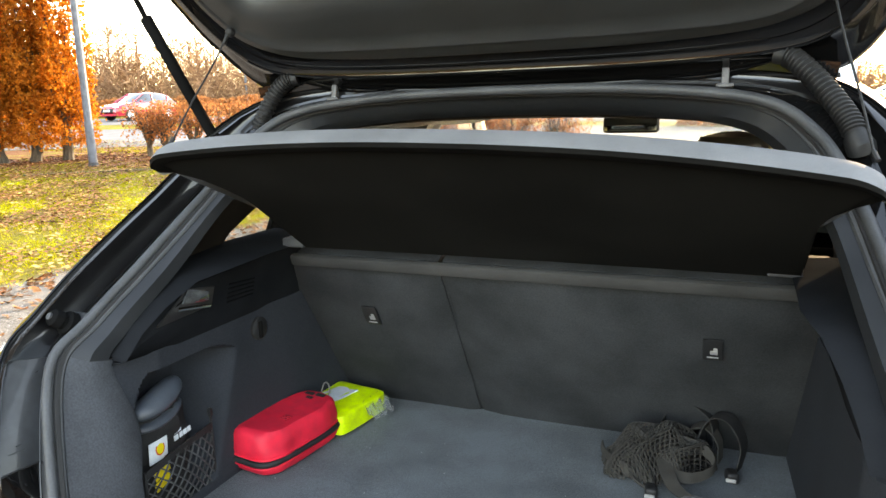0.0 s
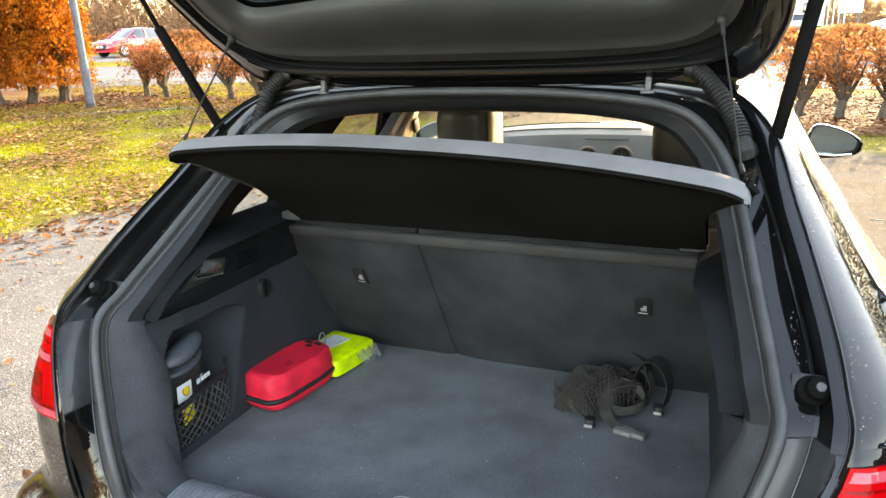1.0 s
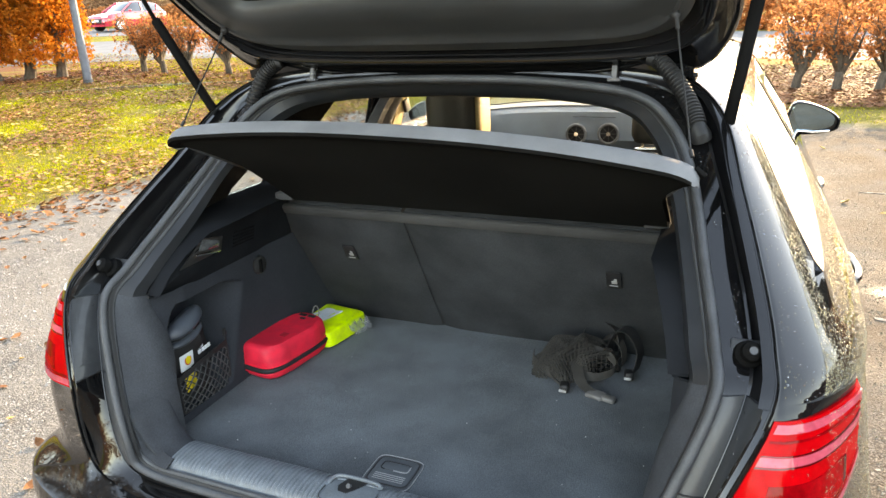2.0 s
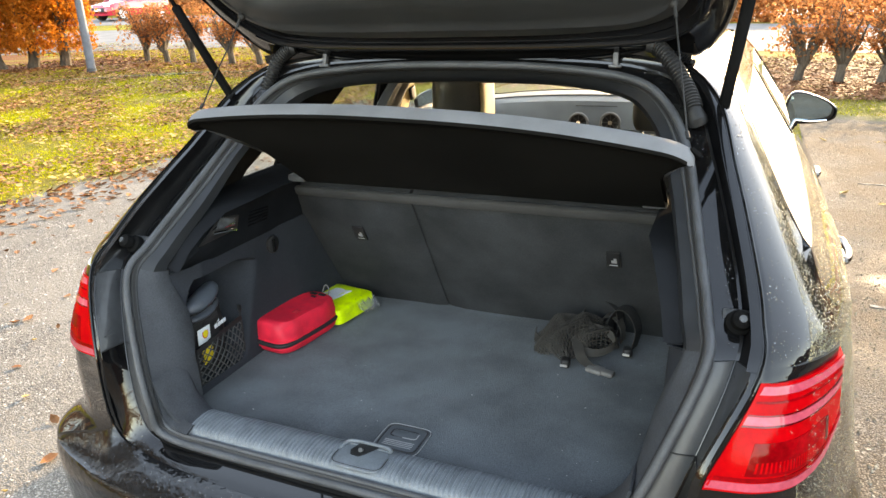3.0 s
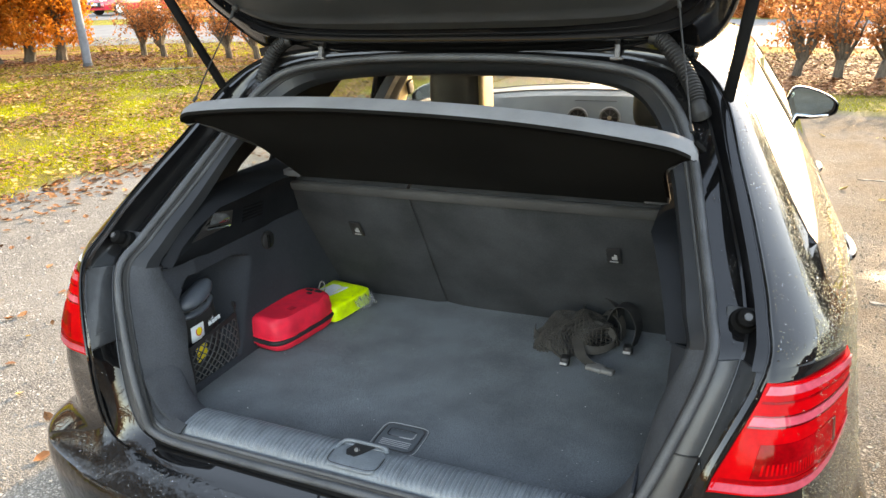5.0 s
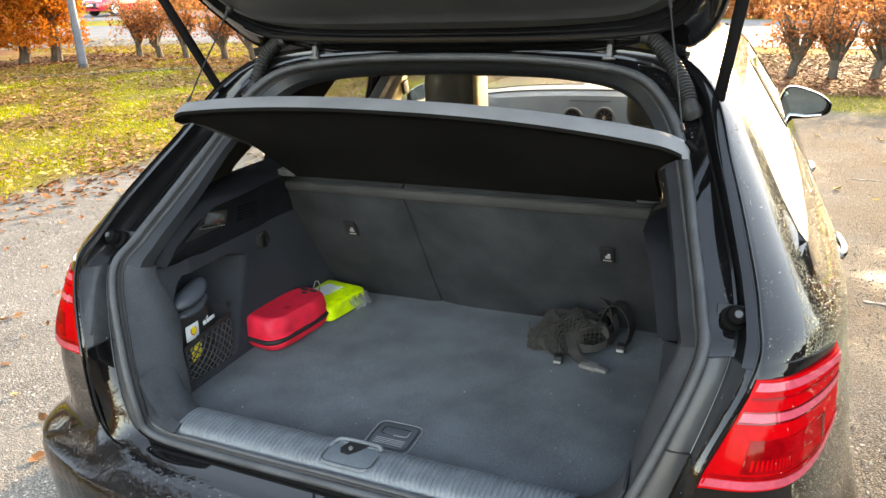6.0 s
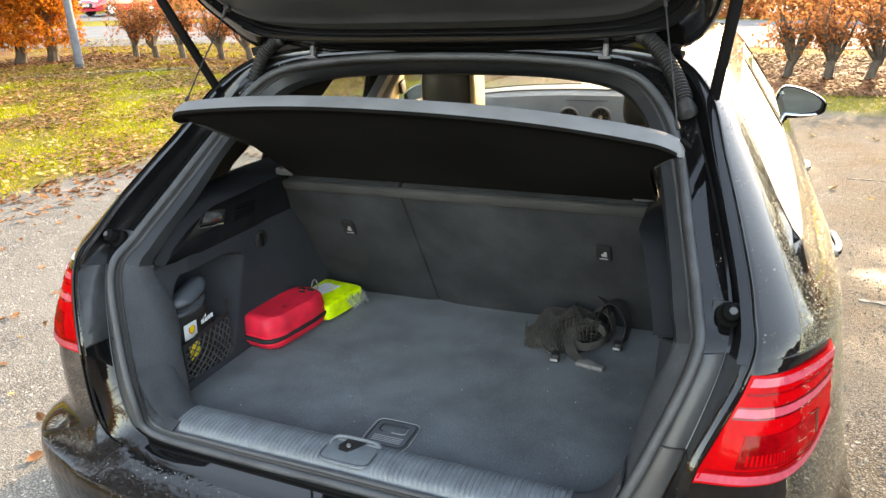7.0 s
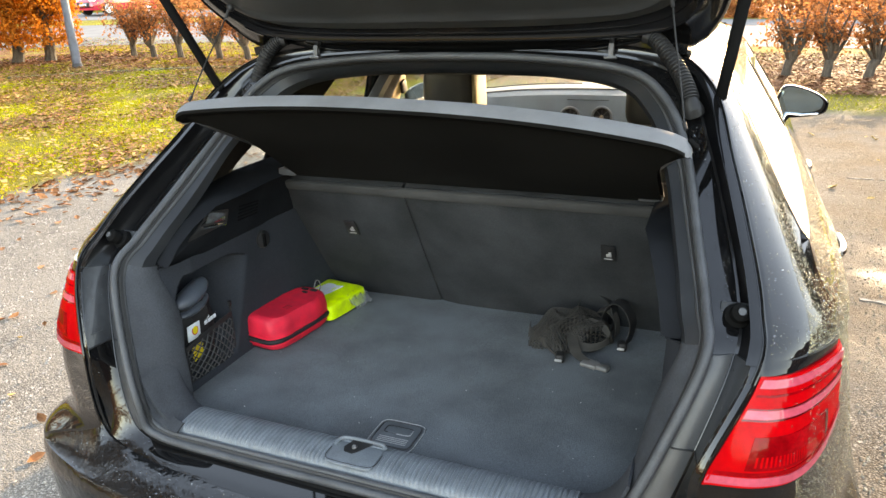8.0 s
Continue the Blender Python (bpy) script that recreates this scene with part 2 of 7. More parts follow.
def plate(name, w, d, h, m, mat, parent=None, label="", r=5.0, edge_r=0.002):
    """A flat plate with rounded corners and a softened rim."""
    rows = []
    for z, inset in ((0.0, 0.0), (h - edge_r, 0.0), (h - edge_r * 0.3, edge_r * 0.3), (h, edge_r)):
        ring = []
        for a in np.linspace(0, 2 * math.pi, 41)[:-1]:
            ca, sa = math.cos(a), math.sin(a)
            ring.append(m @ Vector(((w / 2 - inset) * math.copysign(abs(ca) ** (2 / r), ca), (d / 2 - inset) * math.copysign(abs(sa) ** (2 / r), sa), z)))
        rows.append(ring)
    return loft(name, rows, mat, parent, label, closed=True, caps=True)


def empty(name, m, label, category, group=""):
    ob = new(name)
    ob.matrix_basis = m
    ob.empty_display_size = 0.1
    return tagged(ob, label, category, group)


def both(half):
    """A half loop from bottom centre to top centre, closed by its mirror image."""
    return list(half) + [Vector((-p.x, p.y, p.z)) for p in half[-2:0:-1]]


# ---- ground ----
def lie(x, y):
    """The ground's height: level round the car, rising gently ahead and to the left."""
    d = (-0.725 * x + 0.69 * y) - 8.0
    return 0.035 * d if d > 2 else (0.035 * (d + 2) ** 2 / 8 if d > -2 else 0.0)


def ground_material():
    """Worn asphalt round the car, a lawn beyond its left edge and a verge beyond its far edge."""
    m = bpy.data.materials.new("asphalt_and_lawn")
    m.use_nodes = True
    n, l = m.node_tree.nodes, m.node_tree.links
    b = n["Principled BSDF"]
    tc = n.new("ShaderNodeTexCoord")
    sep = n.new("ShaderNodeSeparateXYZ")
    l.new(tc.outputs["Object"], sep.inputs[0])

    def noise_at(scale, detail=5, rough=0.55):
        t = n.new("ShaderNodeTexNoise")
        t.inputs["Scale"].default_value, t.inputs["Detail"].default_value, t.inputs["Roughness"].default_value = scale, detail, rough
        l.new(tc.outputs["Object"], t.inputs["Vector"])
        return t.outputs["Fac"]

    def span(value, a, b2, c=0.0, d=1.0):
        r = n.new("ShaderNodeMapRange")
        for k, v in (("From Min", a), ("From Max", b2), ("To Min", c), ("To Max", d)):
            r.inputs[k].default_value = v
        l.new(value, r.inputs["Value"])
        return r.outputs["Result"]

    def sums(op, a, b2):
        t = n.new("ShaderNodeMath")
        t.operation = op
        for i, v in enumerate((a, b2)):
            if isinstance(v, (int, float)):
                t.inputs[i].default_value = v
            else:
                l.new(v, t.inputs[i])
        return t.outputs[0]

    def blend(fac, a, b2, kind="MIX"):
        t = n.new("ShaderNodeMix")
        t.data_type, t.blend_type = "RGBA", kind
        l.new(fac, t.inputs["Factor"])
        for k, v in (("A", a), ("B", b2)):
            if isinstance(v, tuple):
                t.inputs[k].default_value = (*v, 1)
            else:
                l.new(v, t.inputs[k])
        return t.outputs["Result"]

    vor = n.new("ShaderNodeTexVoronoi")
    vor.inputs["Scale"].default_value = 150
    l.new(tc.outputs["Object"], vor.inputs["Vector"])
    stones = blend(span(vor.outputs["Distance"], 0.1, 0.6), (0.41, 0.385, 0.35), (0.075, 0.070, 0.064))
    tones = n.new("ShaderNodeMix")
    tones.data_type, tones.blend_type = "RGBA", "MULTIPLY"
    tones.inputs["Factor"].default_value = 0.85
    l.new(stones, tones.inputs["A"])
    l.new(span(vor.outputs["Color"], 0.2, 0.8, 0.4, 1.3), tones.inputs["B"])
    patch = noise_at(0.9, 8, 0.6)
    grit = n.new("ShaderNodeTexVoronoi")
    grit.inputs["Scale"].default_value = 48
    l.new(tc.outputs["Object"], grit.inputs["Vector"])
    coarse = blend(span(grit.outputs["Distance"], 0.15, 0.35), (0.58, 0.55, 0.50), tones.outputs["Result"])
    bits = n.new("ShaderNodeMix")
    bits.data_type = "RGBA"
    l.new(span(noise_at(7, 3), 0.5, 0.62), bits.inputs["Factor"])
    l.new(tones.outputs["Result"], bits.inputs["A"])
    l.new(coarse, bits.inputs["B"])
    asphalt = blend(span(patch, 0.35, 0.75), bits.outputs["Result"], (0.205, 0.187, 0.163))
    right = span(sums("ADD", sep.outputs["X"], sums("MULTIPLY", sums("SUBTRACT", noise_at(0.7, 7, 0.6), 0.5), 4.5)), -0.2, 2.2)
    mud = blend(span(noise_at(2.3, 8, 0.65), 0.30, 0.75), asphalt, (0.17, 0.13, 0.096))
    brown = n.new("ShaderNodeMix")
    brown.data_type, brown.blend_type = "RGBA", "MULTIPLY"
    brown.inputs["Factor"].default_value = 1.0
    l.new(mud, brown.inputs["A"])
    brown.inputs["B"].default_value = (0.58, 0.50, 0.40, 1)
    tracks = blend(span(noise_at(0.55, 7, 0.65), 0.48, 0.60), brown.outputs["Result"], (0.088, 0.080, 0.072))
    asphalt = blend(right, asphalt, tracks)
    # lawn
    blade = noise_at(60, 6, 0.7)
    lawn = blend(span(noise_at(2.2, 6), 0.35, 0.65), (0.36, 0.32, 0.014), (0.24, 0.25, 0.015))
    lawn = blend(span(noise_at(0.8, 6), 0.4, 0.62), lawn, (0.22, 0.15, 0.035))
    lawn = blend(span(blade, 0.35, 0.7), (0.13, 0.12, 0.010), lawn)
    lawn = blend(sums("MULTIPLY", right, 0.75), lawn, (0.13, 0.10, 0.026))
    edge = sums("ADD", sep.outputs["X"], sums("MULTIPLY", sums("SUBTRACT", noise_at(1.3, 6), 0.5), 1.6))
    left = span(edge, -5.1, -5.45)
    far = span(sums("ADD", sep.outputs["Y"], sums("MULTIPLY", sums("SUBTRACT", noise_at(1.1, 6), 0.5), 1.6)), 9.2, 9.7)
    green = sums("MAXIMUM", left, far)
    colour = blend(green, asphalt, lawn)
    # litter under the hedges
    litter = sums("MULTIPLY", sums("MULTIPLY", span(sep.outputs["Y"], 11.2, 12.2), span(sep.outputs["Y"], 17.5, 14.5)), span(noise_at(1.7, 6), 0.3, 0.55))
    colour = blend(litter, colour, (0.17, 0.062, 0.022))
    l.new(colour, b.inputs["Base Color"])
    wet = span(noise_at(0.9, 6, 0.6), 0.55, 0.68, 0.95, 0.5)
    dry = blend(green, wet, (0.9, 0.9, 0.9))
    l.new(dry, b.inputs["Roughness"])
    b.inputs["Specular IOR Level"].default_value = 0.14
    bp = n.new("ShaderNodeBump")
    bp.inputs["Strength"].default_value, bp.inputs["Distance"].default_value = 0.8, 0.006
    l.new(sums("ADD", sums("ADD", vor.outputs["Distance"], sums("MULTIPLY", noise_at(28, 5, 0.65), 2.0)), sums("MULTIPLY", blade, sums("MULTIPLY", green, 6.0))), bp.inputs["Height"])
    l.new(bp.outputs["Normal"], b.inputs["Normal"])
    return m


def ground():
    steps = sorted({*[round(-6 + 0.4 * i, 2) for i in range(51)], *[14 + 3 * i for i in range(1, 20)], *[-6 - 3 * i for i in range(1, 25)], 120, 220, 500, 1500, -130, -220, -500, -1500})
    across = sorted({*[round(-18 + 0.6 * i, 2) for i in range(45)], *[8.4 + 3 * i for i in range(1, 20)], *[-18 - 3 * i for i in range(1, 25)], 120, 220, 500, 1500, -130, -220, -500, -1500})
    verts = [(x, y, min(lie(x, y), 4.0)) for y in steps for x in across]
    ob = mesh_of("ground", verts, grid_faces(len(steps), len(across)), GROUND)
    tagged(ob, "worn wet asphalt with a leafy lawn beside it", "ground", kind="structure")


GROUND = ground_material()
ground()


# ---- the car ----
car = empty("car", pose(0, 2.2, 0), "black hatchback car with raindrops, tailgate wide open, parked on asphalt", "car")

# half loops of the tailgate opening, from bottom centre to top centre
EDGE = [(0, 0.185, 0.638), (0.30, 0.200, 0.638), (0.50, 0.225, 0.641), (0.592, 0.241, 0.68), (0.602, 0.244, 0.847), (0.666, 0.322, 0.996), (0.665, 0.393, 1.058),
        (0.645, 0.477, 1.130), (0.604, 0.62, 1.237), (0.555, 0.750, 1.347), (0.45, 0.835, 1.405), (0.20, 0.865, 1.425), (0, 0.87, 1.430)]
VALLEY = [(0, 0.241, 0.653), (0.30, 0.249, 0.653), (0.478, 0.256, 0.656), (0.540, 0.268, 0.72), (0.590, 0.310, 0.85), (0.632, 0.377, 0.99), (0.628, 0.462, 1.05),
          (0.604, 0.562, 1.125), (0.558, 0.694, 1.240), (0.510, 0.772, 1.335), (0.41, 0.832, 1.383), (0.20, 0.852, 1.400), (0, 0.857, 1.405)]
SEAL_LINE = [(0, 0.257, 0.671), (0.30, 0.260, 0.669), (0.462, 0.264, 0.676), (0.492, 0.264, 0.735), (0.540, 0.299, 0.85), (0.588, 0.357, 0.985), (0.581, 0.425, 1.038),
             (0.556, 0.530, 1.118), (0.516, 0.675, 1.235), (0.469, 0.747, 1.317), (0.39, 0.792, 1.365), (0.20, 0.815, 1.386), (0, 0.820, 1.390)]
INNER = [(0, 0.277, 0.690), (0.30, 0.279, 0.690), (0.440, 0.290, 0.695), (0.490, 0.374, 0.718), (0.519, 0.428, 0.85), (0.555, 0.420, 0.965), (0.543, 0.458, 1.020),
         (0.522, 0.560, 1.100), (0.488, 0.668, 1.205), (0.440, 0.778, 1.283), (0.365, 0.840, 1.330), (0.20, 0.868, 1.350), (0, 0.875, 1.355)]
edge, valley, seal_line, inner = (curve_through(k, 6) for k in (EDGE, VALLEY, SEAL_LINE, INNER))


def at_height(line, z):
    """The point of a half loop's side at a height."""
    side = [p for p in line if p.x > 0.4 or p.z > 1.2]
    for a, b in zip(side, side[1:]):
        if a.z <= z <= b.z and b.z > a.z:
            return a.lerp(b, (z - a.z) / (b.z - a.z))
    return side[0] if z < side[0].z else side[-1]


WIDEST = [(0.20, 0.83), (0.40, 0.878), (0.62, 0.89), (0.76, 0.889), (0.85, 0.880), (0.92, 0.864), (0.95, 0.851), (0.97, 0.840), (0.99, 0.828), (1.01, 0.815), (1.03, 0.801), (1.06, 0.783), (1.12, 0.745), (1.20, 0.697), (1.32, 0.625), (1.385, 0.57), (1.41, 0.50)]


def widest(z):
    return float(np.interp(z, [a for a, _ in WIDEST], [b for _, b in WIDEST]))


def rear_edge(z):
    """Where the flank begins at a height: on the opening's edge."""
    p = at_height(edge, max(z, 0.668))
    return p.x, p.y


BUMPER_PLAN = [(0.0, 0.120), (0.20, 0.122), (0.40, 0.135), (0.55, 0.155), (0.66, 0.185), (0.746, 0.217), (0.809, 0.256), (0.848, 0.314), (0.862, 0.39), (0.878, 0.48), (0.888, 0.60)]
MID_PLAN = [(0.605, 0.228), (0.66, 0.238), (0.72, 0.265), (0.765, 0.31), (0.80, 0.38), (0.835, 0.50), (0.865, 0.65), (0.888, 0.85)]
LAMP_LOW = [(0.602, 0.244), (0.66, 0.254), (0.71, 0.28), (0.745, 0.33), (0.77, 0.40), (0.80, 0.51), (0.835, 0.66), (0.858, 0.85), (0.872, 1.1)]
LAMP_TOP = [(0.666, 0.322), (0.695, 0.342), (0.72, 0.37), (0.752, 0.42), (0.78, 0.485), (0.815, 0.63), (0.828, 0.85), (0.838, 1.1)]
LEVELS = [(0.606, BUMPER_PLAN), (0.68, MID_PLAN), (0.85, LAMP_LOW), (0.985, LAMP_TOP)]


@functools.lru_cache(maxsize=None)
def smooth_plan(plan):
    line = curve_through([(p, q, 0) for p, q in plan], 6)
    return [v.y for v in line], [v.x for v in line]


def plan_x(plan, y):
    ys, xs = smooth_plan(tuple(plan))
    return float(np.interp(y, ys, xs))


def flank(y, z):
    """Half the car's width at y and z."""
    ex, ey = rear_edge(z)
    s = max(0.0, min(1.0, (y - ey) / 0.95))
    x = ex + (widest(z) - ex) * ((1 - math.exp(-s * 14)) * 0.80 + 0.20 * (1 - (1 - s) ** 1.6))
    if z < 1.045 and y < 1.5:
        low = plan_x(LEVELS[0][1], y)
        if z >= LEVELS[-1][0]:
            low = plan_x(LAMP_TOP, y - ey + LAMP_TOP[0][1])
        for (z0, p0), (z1, p1) in zip(LEVELS, LEVELS[1:]):
            if z0 <= z < z1:
                k = (z - z0) / (z1 - z0)
                if p0 is BUMPER_PLAN:
                    k = k * k * (3 - 2 * k)
                x0 = plan_x(p0, y) if p0 is BUMPER_PLAN else plan_x(p0, y - ey + p0[0][1])
                low = x0 * (1 - k) + plan_x(p1, y - ey + p1[0][1]) * k
        k = min(1.0, max(0.0, (z - 0.988) / 0.057))
        fade = min(1.0, max(0.0, (y - 1.0) / 0.5))
        low = low * (1 - fade) + widest(z) * fade
        x = low * (1 - k) + x * k
    front = max(0.0, (y - 3.5) / 0.93)
    return x * (1 - 0.22 * front ** 2.5)


NOSE = 4.40


def belt(y):
    """The bonnet's lowering of the flank ahead of the windscreen."""
    return 1.0 if y < 3.1 else 1.0 - 0.24 * ((y - 3.1) / 1.3) ** 1.4


def screen_y(z):
    return 3.28 - (z - 0.97) / 0.40 * 0.98


ROW_UP = [1.0, 1.007, 1.015, 1.03, 1.045, 1.07, 1.10, 1.12, 1.17, 1.22, 1.26, 1.295, 1.325, 1.36, 1.385, 1.40]
GLASS_ROWS, DLO = {1: (6, 12), -1: (4, 12)}, {1: [(0.056, 0.53), (0.61, 0.93)], -1: [(0.105, 0.53), (0.61, 0.93)]}
CORNER = {(1.10, 0.056): 0.017, (1.10, 0.07): 0.005, (1.12, 0.056): 0.007}  # the rounded rear corner of the window


def side_panels(sign):
    us = [0, 0.003, 0.006, 0.010, 0.014, 0.019, 0.025, 0.034, 0.045, 0.056, 0.07, 0.087, 0.105, 0.14, 0.18, 0.23, 0.28, 0.34, 0.40, 0.46, 0.53, 0.61, 0.66, 0.72, 0.79, 0.86, 0.93, 1.0]
    low = [0.604, 0.612, 0.621, 0.63, 0.64, 0.65, 0.66, 0.67, 0.68, 0.70, 0.72, 0.74, 0.78, 0.81, 0.847, 0.87, 0.89, 0.91, 0.93, 0.95, 0.965, 0.978, 0.988, 0.994, 1.0]
    rows = []
    for z in low:
        ey = rear_edge(z)[1]
        ex = rear_edge(z)[0]
        rows.append([(sign * ex, ey, z), (sign * (0.5 * ex + 0.5 * flank(ey, z)), ey - 0.001, z)])
        for u in us:
            y = ey + u * (NOSE - ey)
            rows[-1].append((sign * flank(y, z), y, 0.24 + (z - 0.24) * (belt(y) - 0.24) / 0.76))
    loft("flank", rows, PAINT, car, "glossy black painted flank with raindrops", back=(-0.014 * sign, 0, 0))
    rows = []
    for z in (0.22, 0.26, 0.34, 0.42, 0.50, 0.55, 0.604):
        rows.append([(sign * min(widest(z), flank(y, 0.604)) * (0.97 if z < 0.25 else 1), y, z) for y in np.linspace(0.58, NOSE, 30)])
    loft("side_skirt", rows, PAINT, car, "black lower side panel", back=(-0.014 * sign, 0, 0))
    rows = []
    for z in ROW_UP:
        ey = rear_edge(z)[1]
        rows.append([(sign * flank(ey + u * (screen_y(z) - ey), z), ey + u * (screen_y(z) - ey), z + CORNER.get((z, u), 0)) for u in us])
    cols = len(us)
    faces = []
    for i, q in enumerate(grid_faces(len(rows), cols)):
        r, c = divmod(i, cols - 1)
        if GLASS_ROWS[sign][0] <= r < GLASS_ROWS[sign][1] and any(a <= us[c] < b for a, b in DLO[sign]):
            continue
        faces.append(q)
    mesh_of("window_frame", [p for r in rows for p in r], faces, PAINT, car, "glossy black painted window pillars", back=(-0.02 * sign, 0, 0))
    for a, b in DLO[sign]:
        c0, c1 = us.index(a), us.index(b)
        pane = [[(p[0] - sign * 0.004, p[1], p[2]) for p in r[c0:c1 + 1]] for r in rows[GLASS_ROWS[sign][0]:GLASS_ROWS[sign][1] + 1]]
        ob = loft("side_window", pane, GLASS_WET if sign > 0 else GLASS, car, "side window glass misted with fine rain" if sign > 0 else "side window glass", back=(-0.004 * sign, 0, 0))
        ob.visible_shadow = False
        ring = [Vector(p) for p in pane[0]] + [Vector(r[-1]) for r in pane[1:]] + [Vector(p) for p in pane[-1][::-1][1:]] + [Vector(r[0]) for r in pane[::-1][1:-1]]
        tube("window_seal", [p + Vector((sign * 0.003, 0, 0)) for p in ring], 0.0018, RUBBER_BLACK, car, segs=6, closed=True)


side_panels(1)
tube("door_handle", curve_through([(0.842, 1.11, 0.912), (0.868, 1.13, 0.913), (0.878, 1.19, 0.915), (0.869, 1.27, 0.917), (0.846, 1.30, 0.917)], 4), 0.009, PAINT, car, "glossy black door handle", segs=8)
side_panels(-1)


def roof():
    rows = []
    for k in range(15):
        y = 0.80 + k * (2.28 - 0.80) / 14
        half = 0.50
        top = 1.43 + 0.008 * math.sin(math.pi * min(1, k / 14))
        rows.append([(half * s, max(y, 0.872 - 0.07 * abs(s) ** 3), top - 0.03 * abs(s) ** 3 - (0.004 if k == 0 else 0)) for s in np.linspace(-1, 1, 21)])
    loft("roof", rows, PAINT, car, "black painted roof with droplets", thick=-0.02)
    rows = []
    for k in range(7):
        y = 0.90 + k * (2.30 - 0.90) / 6
        rows.append([(0.60 * s, y, 1.372 - 0.05 * abs(s) ** 2.5 - 0.015 * (k == 0)) for s in np.linspace(-1, 1, 15)])
    loft("headliner", rows, HEADLINER, car, "dark grey fabric headliner", thick=0.012)
    rows = []
    for k in range(8):
        z = 1.40 - k * 0.42 / 7
        y = screen_y(z) - 0.02
        half = flank(y, min(z, 1.38)) - 0.03
        rows.append([(half * s, y + 0.16 * (1 - s * s) ** 1.0 - 0.02, z) for s in np.linspace(-1, 1, 15)])
    ob = loft("windscreen", rows, GLASS, car, "clear laminated windscreen", thick=0.005)
    ob.visible_shadow = False
    rows = []
    for k in range(12):
        y = 3.10 + k * (NOSE - 3.10) / 11
        half = flank(y, 1.0) - 0.002
        zz = belt(y)
        rows.append([(half * s, y + 0.10 * (1 - s * s) * (k == 11), zz + 0.05 * (1 - s * s) * (1 - 0.5 * k / 11)) for s in np.linspace(-1, 1, 15)])
    loft("bonnet", rows, PAINT, car, "black painted bonnet", thick=-0.012)
    rows = []
    for z in (0.24, 0.40, 0.60, 0.76):
        half = flank(NOSE, z) - 0.001
        rows.append([(half * s, NOSE + 0.10 * (1 - s * s), z) for s in np.linspace(-1, 1, 15)])
    loft("front_bumper", rows, PAINT, car, "black painted front bumper", thick=0.01)
    box("underbody", (1.6, 3.9, 0.06), pose(0, 2.3, 0.26), RUBBER_BLACK, car)


roof()


EASE = [k * k * (3 - 2 * k) for k in np.linspace(0, 1, 41)]


def bumper_top(x, rim, k, up):
    """A point of the bumper's top at x: k from its rim (0) to the opening's edge (1); up: the share of the rise."""
    a = abs(x)
    foot = edge[:19]
    y1 = float(np.interp(a, [q.x for q in foot], [q.y for q in foot])) + 0.001
    # up to the opening's edge, and beyond it up the fillet below the tail lamp
    top = float(np.interp(a, [q.x for q in foot], [q.z for q in foot]))
    if a > 0.605:
        top = 0.606 + 0.074 * float(np.interp((0.785 - a) / 0.18, EASE, np.linspace(0, 1, 41)))
    bend = min(1.0, max(0.0, (a - 0.48) / 0.12))
    rise = up * (1 - bend) + min(k, 1.0) ** 2.0 * bend * (0.5 if k > 1 else 1)
    return x, rim + (max(y1, rim + 0.006) - rim) * k, 0.600 + (top - 0.600) * rise


def rear_bumper():
    """One skin: from the opening's edge over the wet top and the rounded rim down to the ground clearance."""
    line = curve_through([(x, y, 0) for x, y in BUMPER_PLAN], 8)
    whole = [Vector((-p.x, p.y, 0)) for p in line[:0:-1]] + line
    rows = []
    for k, up in ((1.02, 0.5), (1.0, 1.0), (0.90, 0.96), (0.78, 0.88), (0.62, 0.76), (0.45, 0.60), (0.30, 0.44), (0.18, 0.28), (0.10, 0.16), (0.05, 0.08)):
        rows.append([bumper_top(p.x, p.y, k, up) for p in whole])
    for z, inset in ((0.597, 0.001), (0.592, -0.002), (0.585, -0.004), (0.57, -0.006), (0.55, -0.006), (0.50, -0.004), (0.42, 0.0), (0.34, 0.012), (0.26, 0.045), (0.22, 0.10)):
        rows.append([(p.x * (1 - inset * 0.4), p.y + inset, z) for p in whole])
    loft("rear_bumper", rows, PAINT_WET, car, "glossy black rear bumper wet with rain", back=(0, 0.014, -0.004))


rear_bumper()


